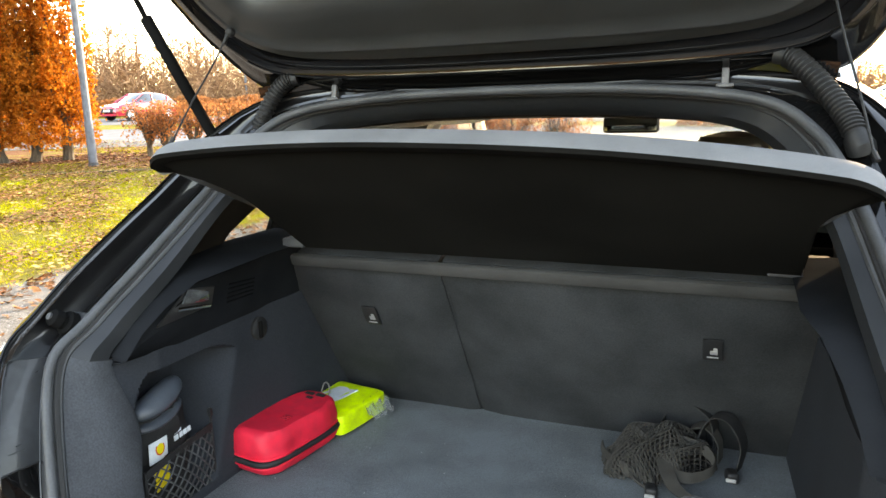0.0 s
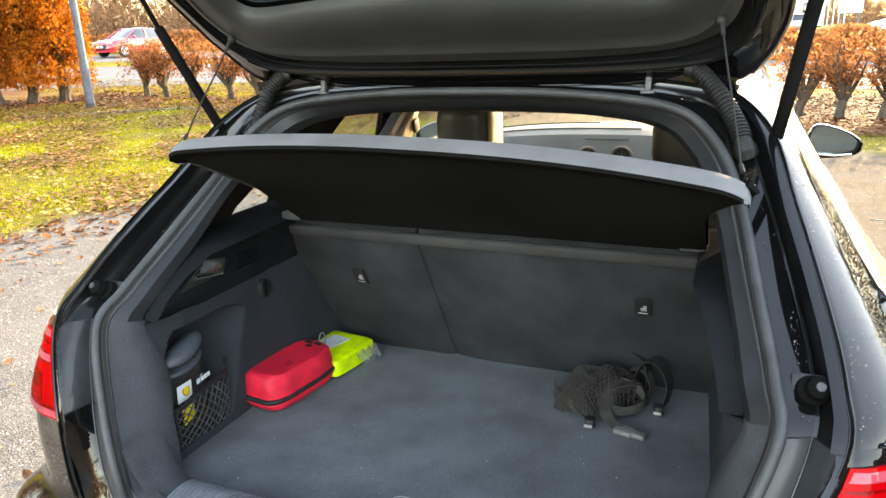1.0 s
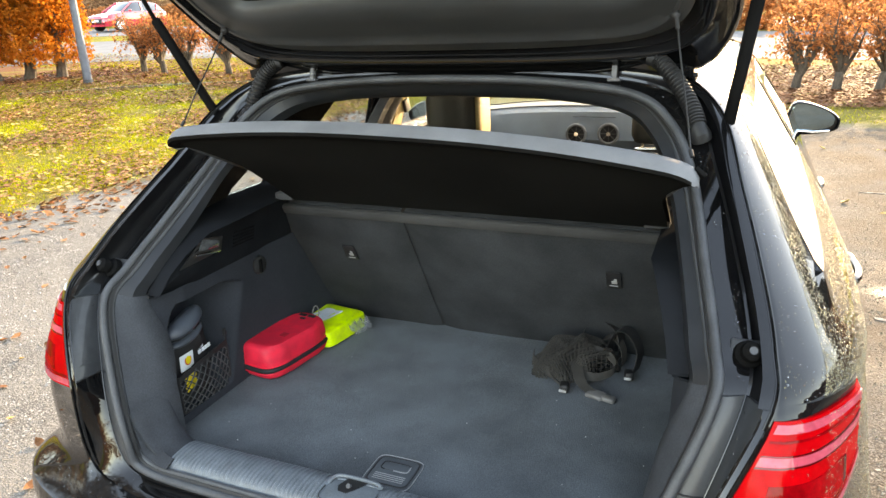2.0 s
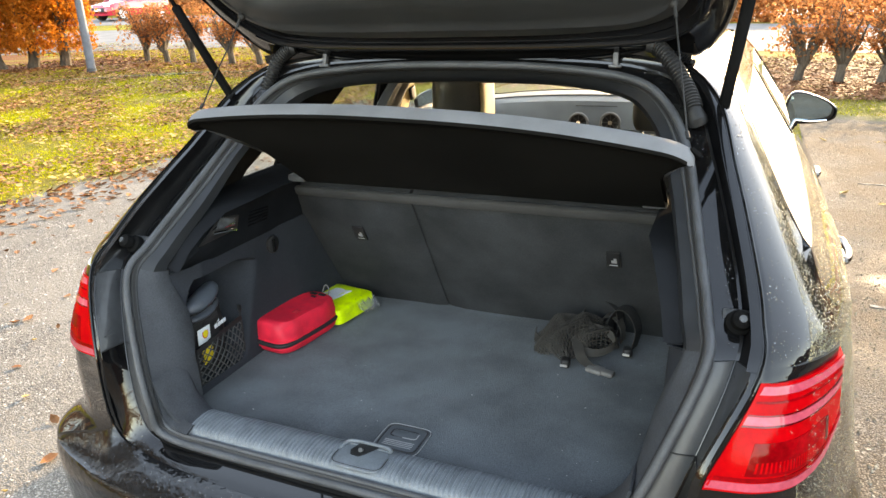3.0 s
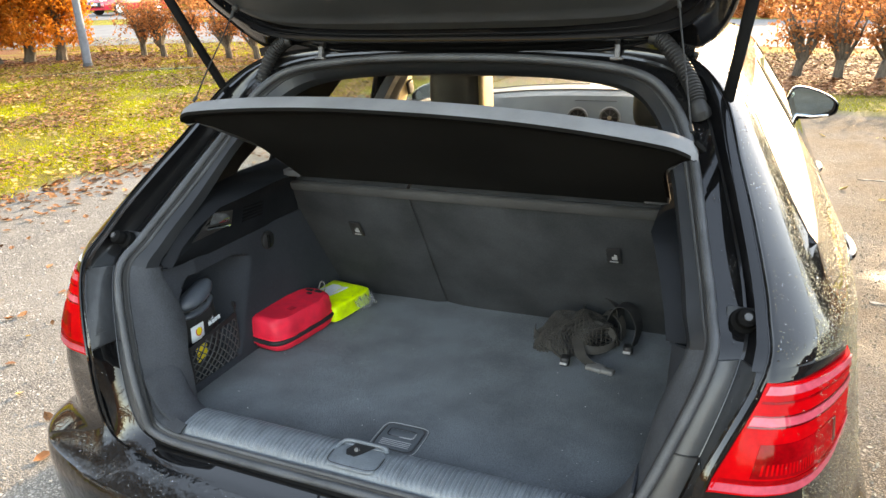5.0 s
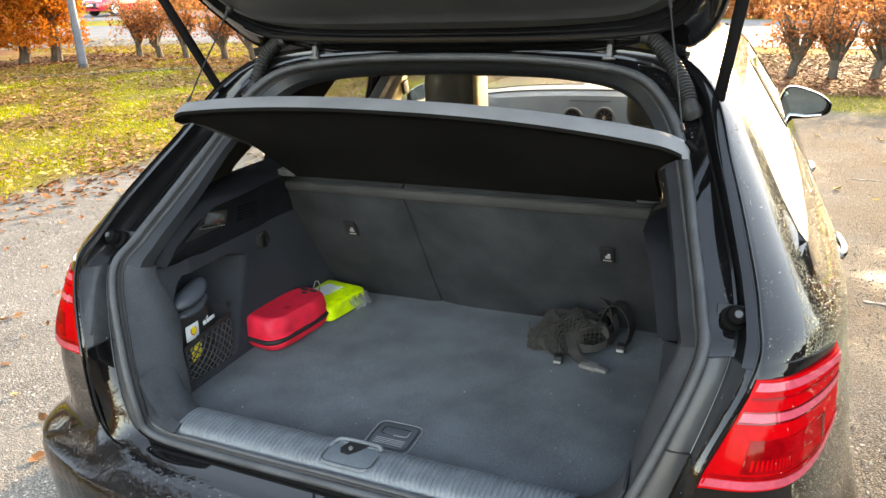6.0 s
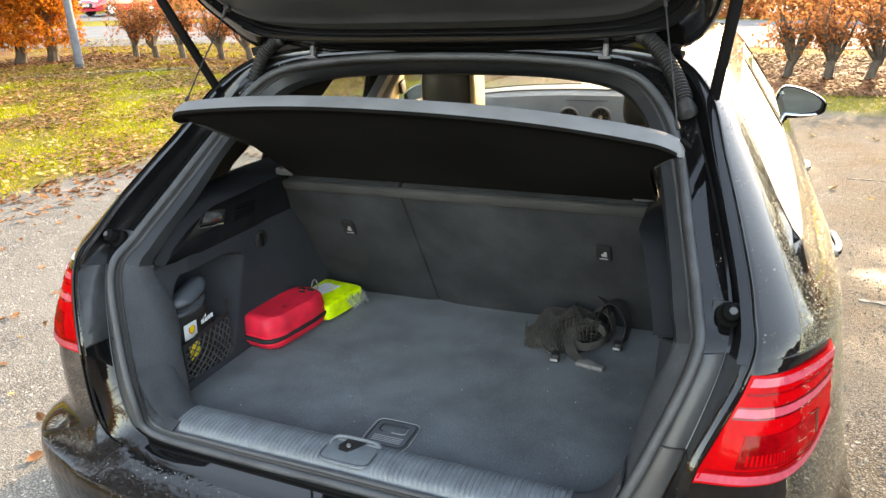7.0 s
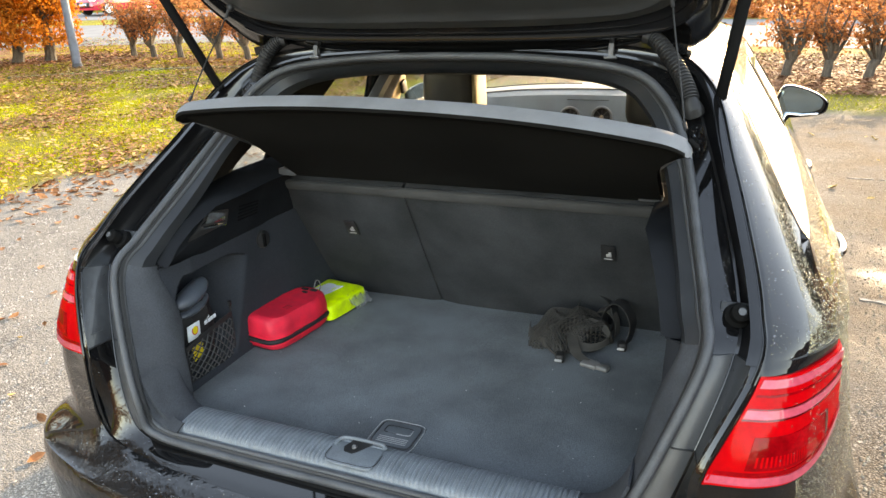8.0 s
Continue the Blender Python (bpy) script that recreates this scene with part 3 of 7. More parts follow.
def opening():
    def mirrored(line, sign):
        return [Vector((sign * p.x, p.y, p.z)) for p in line]

    def across(lines, i0, i1, sign):
        return [mirrored(r[i0:i1], sign) for r in lines]

    # deep painted channel above the tail lamps and under the roof's edge
    def hollow(i):
        return 0.034 * min(1.0, max(0.0, (i - 28) / 5.0)) * min(1.0, max(0.35, (62 - i) / 12.0))

    deep = [[a.lerp(b, k) + Vector((-0.10, 0.80, -0.45)) * hollow(i) * w for i, (a, b) in enumerate(zip(edge, valley))] for k, w in ((0, 0), (0.10, 0.75), (0.22, 1.0), (0.75, 1.0), (0.93, 0.8), (1.0, 0.0))]
    rows = [r[29:] + mirrored(r[29:-1][::-1], -1) for r in deep]
    loft("gutter", rows, PAINT_GUTTER, car, "black painted channel round the boot opening", thick=0.005)
    # flange that carries the seal, above the corner panels
    foot = [p + Vector((0, 0.012, 0)) for p in seal_line]
    flange = [[a.lerp(b, k) for a, b in zip(valley, foot)] for k in (0, 0.35, 0.8, 1.0)]
    rows = [r[29:] + mirrored(r[29:-1][::-1], -1) for r in flange]
    loft("seal_flange", rows, PAINT, car, "glossy painted flange beside the seal", back=(0, 0.004, 0))
    # panels beside the tail lamps, in an upper and a lower piece, and the painted sill between the lower ones
    def panel_at(i, k):
        # the sill between the corners is a flat ledge behind a rolled front edge
        flat = min(1.0, max(0.0, (15 - i) / 4.0))
        lift = (valley[i].z - edge[i].z) * (math.sin(min(1.0, k / 0.42) * math.pi / 2) - k) * flat * 0.2
        return edge[i].lerp(valley[i], k) + Vector((0, -0.007, 0.002)) * math.sin(math.pi * k) * (0.35 if i < 24 else 1.0) * (1 - flat) + Vector((0, 0, lift))

    slope = [[panel_at(i, k) for i in range(len(edge))] for k in (0.02, 0.08, 0.16, 0.24, 0.33, 0.42, 0.55, 0.7, 0.85, 0.94, 1.0)]
    lap = [[a.lerp(b, k) + Vector((0, -0.006, 0)) * math.sin(math.pi * k) for a, b in zip(valley, foot)] for k in (0.0, 0.06, 0.3, 0.55, 0.8, 1.0)]
    seam = 24
    for sign in (1, -1):
        loft("corner_panel", across(slope, seam, 31, sign), PAINT_SATIN, car, "glossy panel beside the tail lamp", back=(0, 0.022, -0.004))
        loft("corner_flange", across(lap, seam, 31, sign), SATIN, car, "grey satin flange beside the seal", back=(0, 0.010, 0))
        loft("corner_flange", across(lap, 14, seam + 1, sign), SATIN, car, "dark satin flange below the seam", back=(0, 0.010, 0))
        # thin beads added along the crest to shape its line of highlights
        tube("crest_glint_bead", [p + Vector((0, -0.0012, 0.0005)) for p in mirrored(valley[12:seam + 1], sign)], 0.0016, PAINT, car, "thin black bead on the panel's crest that catches highlights", segs=6)
        tube("crest_glint_bead", [p + Vector((0, -0.0012, 0.0005)) for p in mirrored(valley[seam:31], sign)], 0.0016, PAINT, car, "thin black bead on the panel's crest that catches highlights", segs=6)
        tube("panel_rim", [p + Vector((0, -0.002, 0.001)) for p in mirrored(edge[13:62], sign)], 0.0024, PAINT, car, "glossy rim of the opening", segs=6)
        tube("channel_bead", [p + Vector((0, -0.003, 0.002)) for p in mirrored(deep[1][33:60], sign)], 0.0028, PAINT, car, "glossy bead of the painted channel", segs=7)
    rows = [mirrored(r[1:seam + 1][::-1], -1) + r[:seam + 1] for r in slope]
    loft("lower_panel", rows, PAINT, car, "wet glossy painted sill below the opening", back=(0, 0.010, -0.006))
    for sign in (1, -1):
        line = [r[seam] for r in slope] + [r[seam] for r in lap[1:]]
        tube("panel_seam", [p + Vector((0, -0.0008, 0)) for p in mirrored(line, sign)], 0.0016, RUBBER_BLACK, car, "thin black seam between the panels", segs=6)
    # small etched mark above the seam of the left panel
    a, b = slope[3][seam + 1], slope[9][seam + 1]
    for k, t0, t1, r in ((0, 0.30, 0.80, 0.0008), (1, 0.48, 0.60, 0.0014)):
        lift = Vector((0, 0.004, 0.009)) * k
        tube("etched_mark", [Vector((-p.x + 0.0005, p.y - 0.0068, p.z)) + lift for p in (a.lerp(b, t0), a.lerp(b, t1))], r, RUBBER, car, "small pale mark", segs=5)
    rows = [mirrored(r[1:15][::-1], -1) + r[:15] for r in lap]
    loft("seal_foot", rows, BLACK_PLASTIC, car, "black rubber foot of the seal along the sill", back=(0, 0.004, -0.004))
    # the seal: a broad outer rib, a groove and a thin inner lip
    way = [(q - p).normalized() for p, q in zip(seal_line, inner)]
    tube("weather_seal", both([p - w * 0.006 + Vector((0, -0.004, 0.001)) for p, w in zip(seal_line, way)]), 0.0085, RUBBER, car, "grey rubber weather seal", segs=10, closed=True)
    tube("seal_groove", both([p + w * 0.003 for p, w in zip(seal_line, way)]), 0.0075, RUBBER_BLACK, car, "black groove of the seal", segs=8, closed=True)
    tube("seal_rib", both([p + w * 0.0105 + Vector((0, -0.003, 0.001)) for p, w in zip(seal_line, way)]), 0.0052, RUBBER, car, "inner rib of the weather seal", segs=8, closed=True)
    body = [p + w * 0.013 for p, w in zip(seal_line, way)]
    mid = [p.lerp(q, 0.65) + Vector((-0.006 if p.x > 0.3 else 0, -0.010, 0)) for p, q in zip(seal_line, inner)]
    tail = [p + Vector((0.004 if p.x > 0.3 else 0, 0.010 + 0.028 * max(0, min(1, (0.78 - p.z) / 0.08)), -0.045 * max(0, min(1, (0.78 - p.z) / 0.08)))) for p in inner]
    cut = next(i for i, p in enumerate(inner) if p.z > 0.965)
    for sgn in (1, -1):
        lower = [[Vector((p.x * sgn, p.y, p.z)) for p in r[10:cut + 1]] for r in (body, mid, inner, tail)]
        loft("corner_trim", lower, FELT_CORNER, car, "dark felt trim inside the boot corner", thick=0.004)
    ring = [[Vector((p.x, p.y, p.z)) for p in r[cut:]] + [Vector((-p.x, p.y, p.z)) for p in r[cut:-1][::-1]] for r in (body, mid, inner)]
    loft("opening_trim", ring, TRIM_DARK, car, "dark grey plastic trim round the opening", thick=0.004)


opening()


def boot():
    # floor
    rows = [[(0.522 * s, 0.34 + (1.12 - 0.34) * t, 0.660 + 0.0015 * math.sin(7 * s + 5 * t)) for s in np.linspace(-1, 1, 21)] for t in np.linspace(0, 1, 15)]
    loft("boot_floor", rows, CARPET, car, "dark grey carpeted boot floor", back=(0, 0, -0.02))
    # seat backs, split two to three
    low, high = Vector((0, 1.100, 0.655)), Vector((0, 0.868, 1.050))
    for x0, x1 in ((-0.53, -0.1585), (-0.1495, 0.53)):
        rows = []
        for t in np.linspace(0, 1, 12):
            p = low.lerp(high, t)
            rows.append([])
            for s in np.linspace(0, 1, 15):
                x = x0 + (x1 - x0) * s
                dip = 0.010 * (min(1, 12 * s, 12 * (1 - s)) ** 0.5) * min(1, 6 * (1 - t) + 0.3)
                rows[-1].append((x, p.y - dip + 0.010, p.z))
        for dy, dz in ((0.006, 0.022), (0.03, 0.036), (0.07, 0.038)):
            rows.append([(x0 + (x1 - x0) * s, high.y + dy, high.z + dz) for s in np.linspace(0, 1, 15)])
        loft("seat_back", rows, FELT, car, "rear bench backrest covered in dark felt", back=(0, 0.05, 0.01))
    # sill with ribs
    prof = curve_through([(0.268, 0.672, 0), (0.275, 0.687, 0), (0.290, 0.694, 0), (0.325, 0.696, 0), (0.348, 0.691, 0), (0.368, 0.677, 0), (0.376, 0.655, 0)], 3)
    rows = []
    for i in range(83):
        for dx, up in ((0.0, 0), (0.0022, 1), (0.0062, 1), (0.0080, 0)):
            x = -0.415 + 0.010 * i + dx
            rib = 0.0026 * up * (1 if abs(x + 0.012) > 0.056 else 0)
            rows.append([(x, p.x, p.y + rib * max(0, min(1, (p.x - 0.269) / 0.008, (0.368 - p.x) / 0.012))) for p in prof])
    loft("sill_trim", rows, SILL, car, "scuffed grey ribbed plastic loading sill", back=(0, 0.0, -0.006), smooth=False)
    for sgn in (1, -1):
        x_end = -0.415 if sgn < 0 else 0.413
        rows = []
        for dx, lift, shift in ((-0.004, -0.002, 0), (0.008, 0.0, 0), (0.020, 0.003, 0.006), (0.034, 0.010, 0.016), (0.048, 0.022, 0.028), (0.062, 0.040, 0.040), (0.074, 0.062, 0.050), (0.084, 0.090, 0.056)):
            rows.append([(x_end + sgn * dx, p.x + shift * 0.25 * (p.x - 0.25) / 0.15, p.y + lift) for p in prof[4:]])
        loft("corner_carpet", rows, FELT_CORNER, car, "dark felt corner beside the loading sill", back=(sgn * 0.004, 0, -0.004))
    # strip added behind the backrest split to block light from the cabin
    box("split_backing", (0.03, 0.02, 0.46), pose(-0.154, 1.005, 0.86, math.degrees(math.atan2(0.232, 0.395))), FELT, car, bevel=0.002)
    box("seat_top_trim", (0.985, 0.016, 0.026), pose(0, 0.858, 1.060, 20), SEAT_TRIM, car, "grey felt edge along the backrest top", bevel=0.006)
    # side walls; the left one has a pocket with an arched, rounded rim
    def pocket(y, z):
        left = 0.424 + 0.05 * max(0.0, (z - 0.80) / 0.13) ** 2
        right = 0.605 + 0.42 * (z - 0.68)
        top = 0.938 - 0.05 * max(0.0, (0.50 - y) / 0.08) ** 2 - 0.018 * max(0.0, (y - 0.60) / 0.08) ** 2
        k = min((y - left) / 0.014, (right - y) / 0.075, (z - 0.678) / 0.016, (top - z) / 0.016)
        k = max(0.0, min(1.0, k))
        return k * k * (3 - 2 * k)

    for sgn in (1, -1):
        ys = list(np.linspace(0.428, 0.50, 15)) + list(np.linspace(0.507, 0.72, 32)) + [0.74, 0.77, 0.80, 0.85, 0.90, 1.0, 1.12]
        zs = [0.655, 0.668] + list(np.linspace(0.674, 0.70, 6)) + list(np.linspace(0.71, 0.86, 14)) + list(np.linspace(0.868, 0.946, 20)) + [0.955, 0.965, 0.972]
        rows = []
        for z in zs:
            lead = at_height(inner, max(0.72, min(z, 0.962)))
            rows.append([])
            for y in ys:
                x = 0.516 + 0.010 * (z - 0.66) / 0.3 - 0.02 * max(0, (y - 0.75) / 0.37)
                k = max(0.0, (0.50 - y) / 0.072)
                x = x * (1 - k) + max(x, lead.x + 0.004) * k
                y_new = y + (lead.y + 0.004 - 0.428) * k
                if sgn < 0:
                    x += 0.100 * pocket(y_new, z)
                rows[-1].append((sgn * x, y_new, z))
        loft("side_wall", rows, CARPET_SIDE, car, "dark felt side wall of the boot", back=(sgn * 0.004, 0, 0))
        # plastic shelf support above it
        rows = []
        for y, top in ((0.428, 0.978), (0.458, 1.018), (0.50, 1.052), (0.56, 1.085), (0.64, 1.095), (0.75, 1.10), (0.86, 1.10), (0.95, 1.10)):
            inn = 0.45 + 0.06 * max(0, (0.62 - y) / 0.2)
            base = 0.53 + 0.022 * max(0.0, (0.52 - y) / 0.09)
            rise = top - 0.968
            soft = min(1.0, rise / 0.06)
            rows.append([(sgn * x, y, z) for x, z in ((base, 0.966), (base - 0.005, 0.968), (base - 0.018, 0.968 + 0.25 * rise), (base - 0.026, 0.968 + 0.55 * rise), (inn + 0.03, top - 0.012 * soft), (inn + 0.012, top - 0.003 * soft), (inn + 0.02, top), (0.56, top + 0.005), (0.60, top + 0.008), (max(0.61, flank(y, 1.04) - 0.03), min(top + 0.004, 1.05)))])
        loft("shelf_support", rows, SUPPORT, car, "dark plastic ledge that carries the parcel shelf", thick=0.004)


boot()


# the gate's inner face from the hinges outwards (y, z), and half outlines on it (x, y) from bottom centre to top centre
GATE = [(0.866, 1.392), (0.84, 1.420), (0.815, 1.447), (0.772, 1.487), (0.70, 1.541), (0.60, 1.61), (0.40, 1.745), (0.20, 1.87), (0.0, 1.985), (-0.16, 2.07)]
GATE_RIM = [(0, 0.866), (0.20, 0.866), (0.36, 0.865), (0.46, 0.862), (0.515, 0.852), (0.548, 0.825), (0.570, 0.780), (0.578, 0.72), (0.572, 0.55), (0.56, 0.30), (0.54, 0.05), (0.36, -0.12), (0, -0.14)]
LINING_RIM = [(0, 0.797), (0.20, 0.796), (0.34, 0.789), (0.42, 0.777), (0.470, 0.752), (0.498, 0.713), (0.507, 0.66), (0.504, 0.60), (0.495, 0.45), (0.48, 0.25), (0.46, 0.05), (0.30, -0.02), (0, -0.03)]
LINING_CREASE = [(0, 0.771), (0.20, 0.770), (0.33, 0.766), (0.40, 0.757), (0.446, 0.736), (0.474, 0.704), (0.485, 0.655), (0.483, 0.60), (0.475, 0.45), (0.46, 0.25), (0.44, 0.06), (0.29, 0.0), (0, -0.01)]
WINDOW_RIM = [(0, 0.640), (0.12, 0.645), (0.22, 0.652), (0.30, 0.659), (0.36, 0.663), (0.395, 0.658), (0.412, 0.635), (0.418, 0.59), (0.415, 0.45), (0.405, 0.25), (0.39, 0.10), (0.28, 0.06), (0, 0.05)]


def gate_at(x, y, off=0.0):
    """A point of the gate's inner face; off: metres towards the inside."""
    ys, zs = [g[0] for g in GATE][::-1], [g[1] for g in GATE][::-1]
    z = float(np.interp(y, ys, zs))
    slope = (float(np.interp(y - 0.02, ys, zs)) - float(np.interp(y + 0.02, ys, zs))) / 0.04
    k = 1 / math.hypot(1, slope)
    return Vector((x, y - off * slope * k, z - off * k))


gate_rim, lining_rim, lining_crease, window_rim = (curve_through([(x, y, 0) for x, y in k], 6) for k in (GATE_RIM, LINING_RIM, LINING_CREASE, WINDOW_RIM))


def gate_ring(a, b, k, off):
    return both([gate_at(p.x + (q.x - p.x) * k, p.y + (q.y - p.y) * k, off) for p, q in zip(a, b)])


def tailgate():
    gate = tagged(new("tailgate"), "open black tailgate with grey plastic inner lining")
    gate.matrix_basis = pose(0, 0.85, 1.41)
    gate.parent = car
    gate.matrix_parent_inverse = car.matrix_basis.inverted()
    rings = [gate_ring(window_rim, window_rim, 0, -0.012), gate_ring(window_rim, window_rim, 0, -0.050), gate_ring(gate_rim, window_rim, 0.10, -0.058), gate_ring(gate_rim, window_rim, 0.02, -0.048), gate_ring(gate_rim, window_rim, 0.0, -0.034), gate_ring(gate_rim, window_rim, 0.0, -0.012)]
    for k, off in ((0.03, -0.002), (0.09, 0.003), (0.16, 0.001), (0.22, 0.004), (0.40, 0.006), (0.52, 0.009), (0.57, 0.015), (0.62, 0.0155), (0.68, 0.009), (0.74, 0.007), (0.78, 0.010), (0.84, 0.006), (1.0, 0.002)):
        rings.append(gate_ring(gate_rim, lining_rim, k, off))
    rings += [gate_ring(lining_rim, window_rim, 0.3, -0.004), gate_ring(window_rim, window_rim, 0, -0.012)]
    loft("gate_shell", rings, PAINT, gate, "glossy black painted tailgate frame", closed=True)
    return gate


gate = tailgate()


def parcel_shelf():
    shelf = empty("parcel_shelf", pose(0, 0.82, 1.10), "grey felt parcel shelf hanging raised on two cords", "parcel shelf")
    front, back = Vector((0, 0.845, 1.100)), Vector((0, 0.528, 1.296))
    way = (back - front).normalized()
    up = Vector((0, -way.z, way.y)) * -1
    if up.z < 0:
        up = -up
    rows = []
    ends = [1.0, 0.999, 0.996, 0.99, 0.982, 0.972, 0.96, 0.945, 0.93]
    for s in [-e for e in ends] + list(np.linspace(-0.91, 0.91, 37)) + ends[::-1]:
        a = abs(s)
        slim = math.sqrt(max(0.55, 1 - (max(0, a - 0.985) / 0.015) ** 2))
        w0 = 0.478 if s > 0 else 0.430
        bow = 0.008 * (1 - s * s)
        row = []
        length = (back - front).length
        short = 1 - 0.13 * (1 - math.sqrt(max(0.0, 1 - (max(0.0, a - 0.90) / 0.10) ** 2)))
        for d, h in ((0.0, 0.0), (0.03, 0.006), (0.15, 0.008), (0.20, 0.009), (0.23, 0.010), (0.26, 0.010), (0.29, 0.011), (0.32, 0.012), (0.347, 0.010), (0.362, 0.003), (0.370, -0.012), (0.375, -0.028), (0.371, -0.033), (0.357, -0.030), (0.335, -0.012), (0.30, -0.010), (0.26, -0.010), (0.23, -0.010), (0.20, -0.010), (0.15, -0.010), (0.03, -0.008)):
            w = w0 + (0.537 - w0) * max(0, min(1, (d - 0.21) / 0.13)) ** 1.6
            if d > 0.2:
                d = 0.2 + (d - 0.2) * (1 - (1 - short) * 0.371 / 0.171)
            h = -0.008 + (h + 0.008) * slim
            p = front + way * (d / 0.371 * length + bow * max(0, (d - 0.2) / 0.17)) + up * (h + 0.034 * (1 - a ** 2.4) * d / 0.371)
            edge_drop = 0.005 * a ** 10 * (h > 0)
            # it hangs a little higher on the car's left cord
            row.append((w * s, p.y, p.z - edge_drop + (0.012 - 0.026 * w * s) * d / 0.371))
        rows.append(row)
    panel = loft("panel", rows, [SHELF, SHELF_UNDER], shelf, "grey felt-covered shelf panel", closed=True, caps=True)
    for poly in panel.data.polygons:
        # faces that point down take the near-black material
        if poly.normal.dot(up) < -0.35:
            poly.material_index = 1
    under = []
    for s in np.linspace(-1, 1, 21):
        under.append([])
        for d in (0.02, 0.10, 0.20, 0.23, 0.26, 0.30, 0.33, 0.352):
            w = (0.474 if s > 0 else 0.427) + (0.053 if s > 0 else 0.100) * max(0, min(1, (d - 0.21) / 0.13)) ** 1.6
            p = front + way * d - up * 0.0145 + up * 0.034 * (1 - abs(s) ** 2.4) * d / 0.371
            under[-1].append((w * s, p.y, p.z + (0.012 - 0.026 * w * s) * d / 0.371))
    loft("underside", under, SHELF_UNDER, shelf, "near-black underside", thick=0.004)
    return shelf


parcel_shelf()


# ---- lamps, lining and fittings of the car ----
def flank_patch(y, z, sign, proud=0.0):
    return Vector((sign * (flank(y, z) + proud), y, z))


def tail_lamp(sign):
    """A wrap-round lamp on the rear corner, lying on the flank."""
    lamp = tagged(new("tail_lamp"), "red wrap-round tail lamp beaded with rain")
    lamp.matrix_basis = pose(sign * 0.72, 0.33, 0.92)
    lamp.parent = car
    lamp.matrix_parent_inverse = car.matrix_basis.inverted()

    def corner(s, t):
        # t: 0 at the bottom edge, 1 at the top; s: 0 at the opening, 1 at the flank's end
        z_low, z_top = 0.842 + 0.046 * s ** 1.6, 0.990 - 0.004 * s
        z = z_low + (z_top - z_low) * t
        ey = rear_edge(z)[1]
        y_end = 0.475 + 0.015 * t
        return ey - 0.002 + (y_end - ey) * s ** 1.5, z

    def band(name, t0, t1, s0, s1, mat, proud, label=""):
        rows = []
        for t in np.linspace(t0, t1, 8 if s1 - s0 > 0.02 else 3):
            rows.append([])
            for s in np.linspace(s0, s1, 41 if s1 - s0 > 0.02 else 3):
                y, z = corner(s, t)
                rows[-1].append(flank_patch(y, z, sign, proud * min(1, 8 * (s + 0.02), 8 * (1.02 - s))))
        loft(name, rows, mat, lamp, label, thick=0.012)

    band("lens", 0.0, 1.0, 0.0, 1.0, RED_LENS, 0.012)
    band("top_trim", 1.005, 1.11, 0.0, 0.97, PAINT, 0.006, "narrow black strip above the lens")
    band("light_strip", 0.02, 0.10, 0.02, 0.96, RED_LENS_PALE, 0.0150, "pale red light strip")
    band("light_strip", 0.635, 0.71, 0.03, 0.86, RED_LENS_PALE, 0.0150, "pale red light strip")
    band("light_strip", 0.90, 0.975, 0.03, 0.90, RED_LENS_PALE, 0.0148, "pale red light strip")
    band("lens_seam", 0.110, 0.150, 0.02, 0.96, RED_LENS_CELL, 0.0145, "dark red seam")
    band("lens_seam", 0.615, 0.630, 0.03, 0.88, RED_LENS_DARK, 0.0145, "dark red seam")
    band("lens_seam", 0.715, 0.725, 0.03, 0.88, RED_LENS_DARK, 0.0145, "dark red seam")
    band("lens_seam", 0.825, 0.845, 0.04, 0.92, RED_LENS_CELL, 0.0145, "dark red seam")
    band("dark_cell", 0.17, 0.48, 0.10, 0.60, RED_LENS_CELL, 0.0145, "darker red lens cell")
    for k in range(24):
        # fine upright ribs inside the cell
        band("cell_rib", 0.20, 0.30, 0.12 + 0.019 * k, 0.128 + 0.019 * k, RED_LENS, 0.0150)
    band("dark_cell", 0.20, 0.46, 0.605, 0.64, RED_LENS_DARK, 0.0146, "dark red cell edge")


tail_lamp(1)
tail_lamp(-1)


def rain_film(label, mat, verts, faces):
    ob = mesh_fast("rain_film", [tuple(v) for v in verts], faces, mat)
    ob.data.polygons.foreach_set("use_smooth", [True] * len(ob.data.polygons))
    ob.parent = car
    ob.matrix_parent_inverse = car.matrix_basis.inverted()
    tagged(ob, label, kind="stuff")


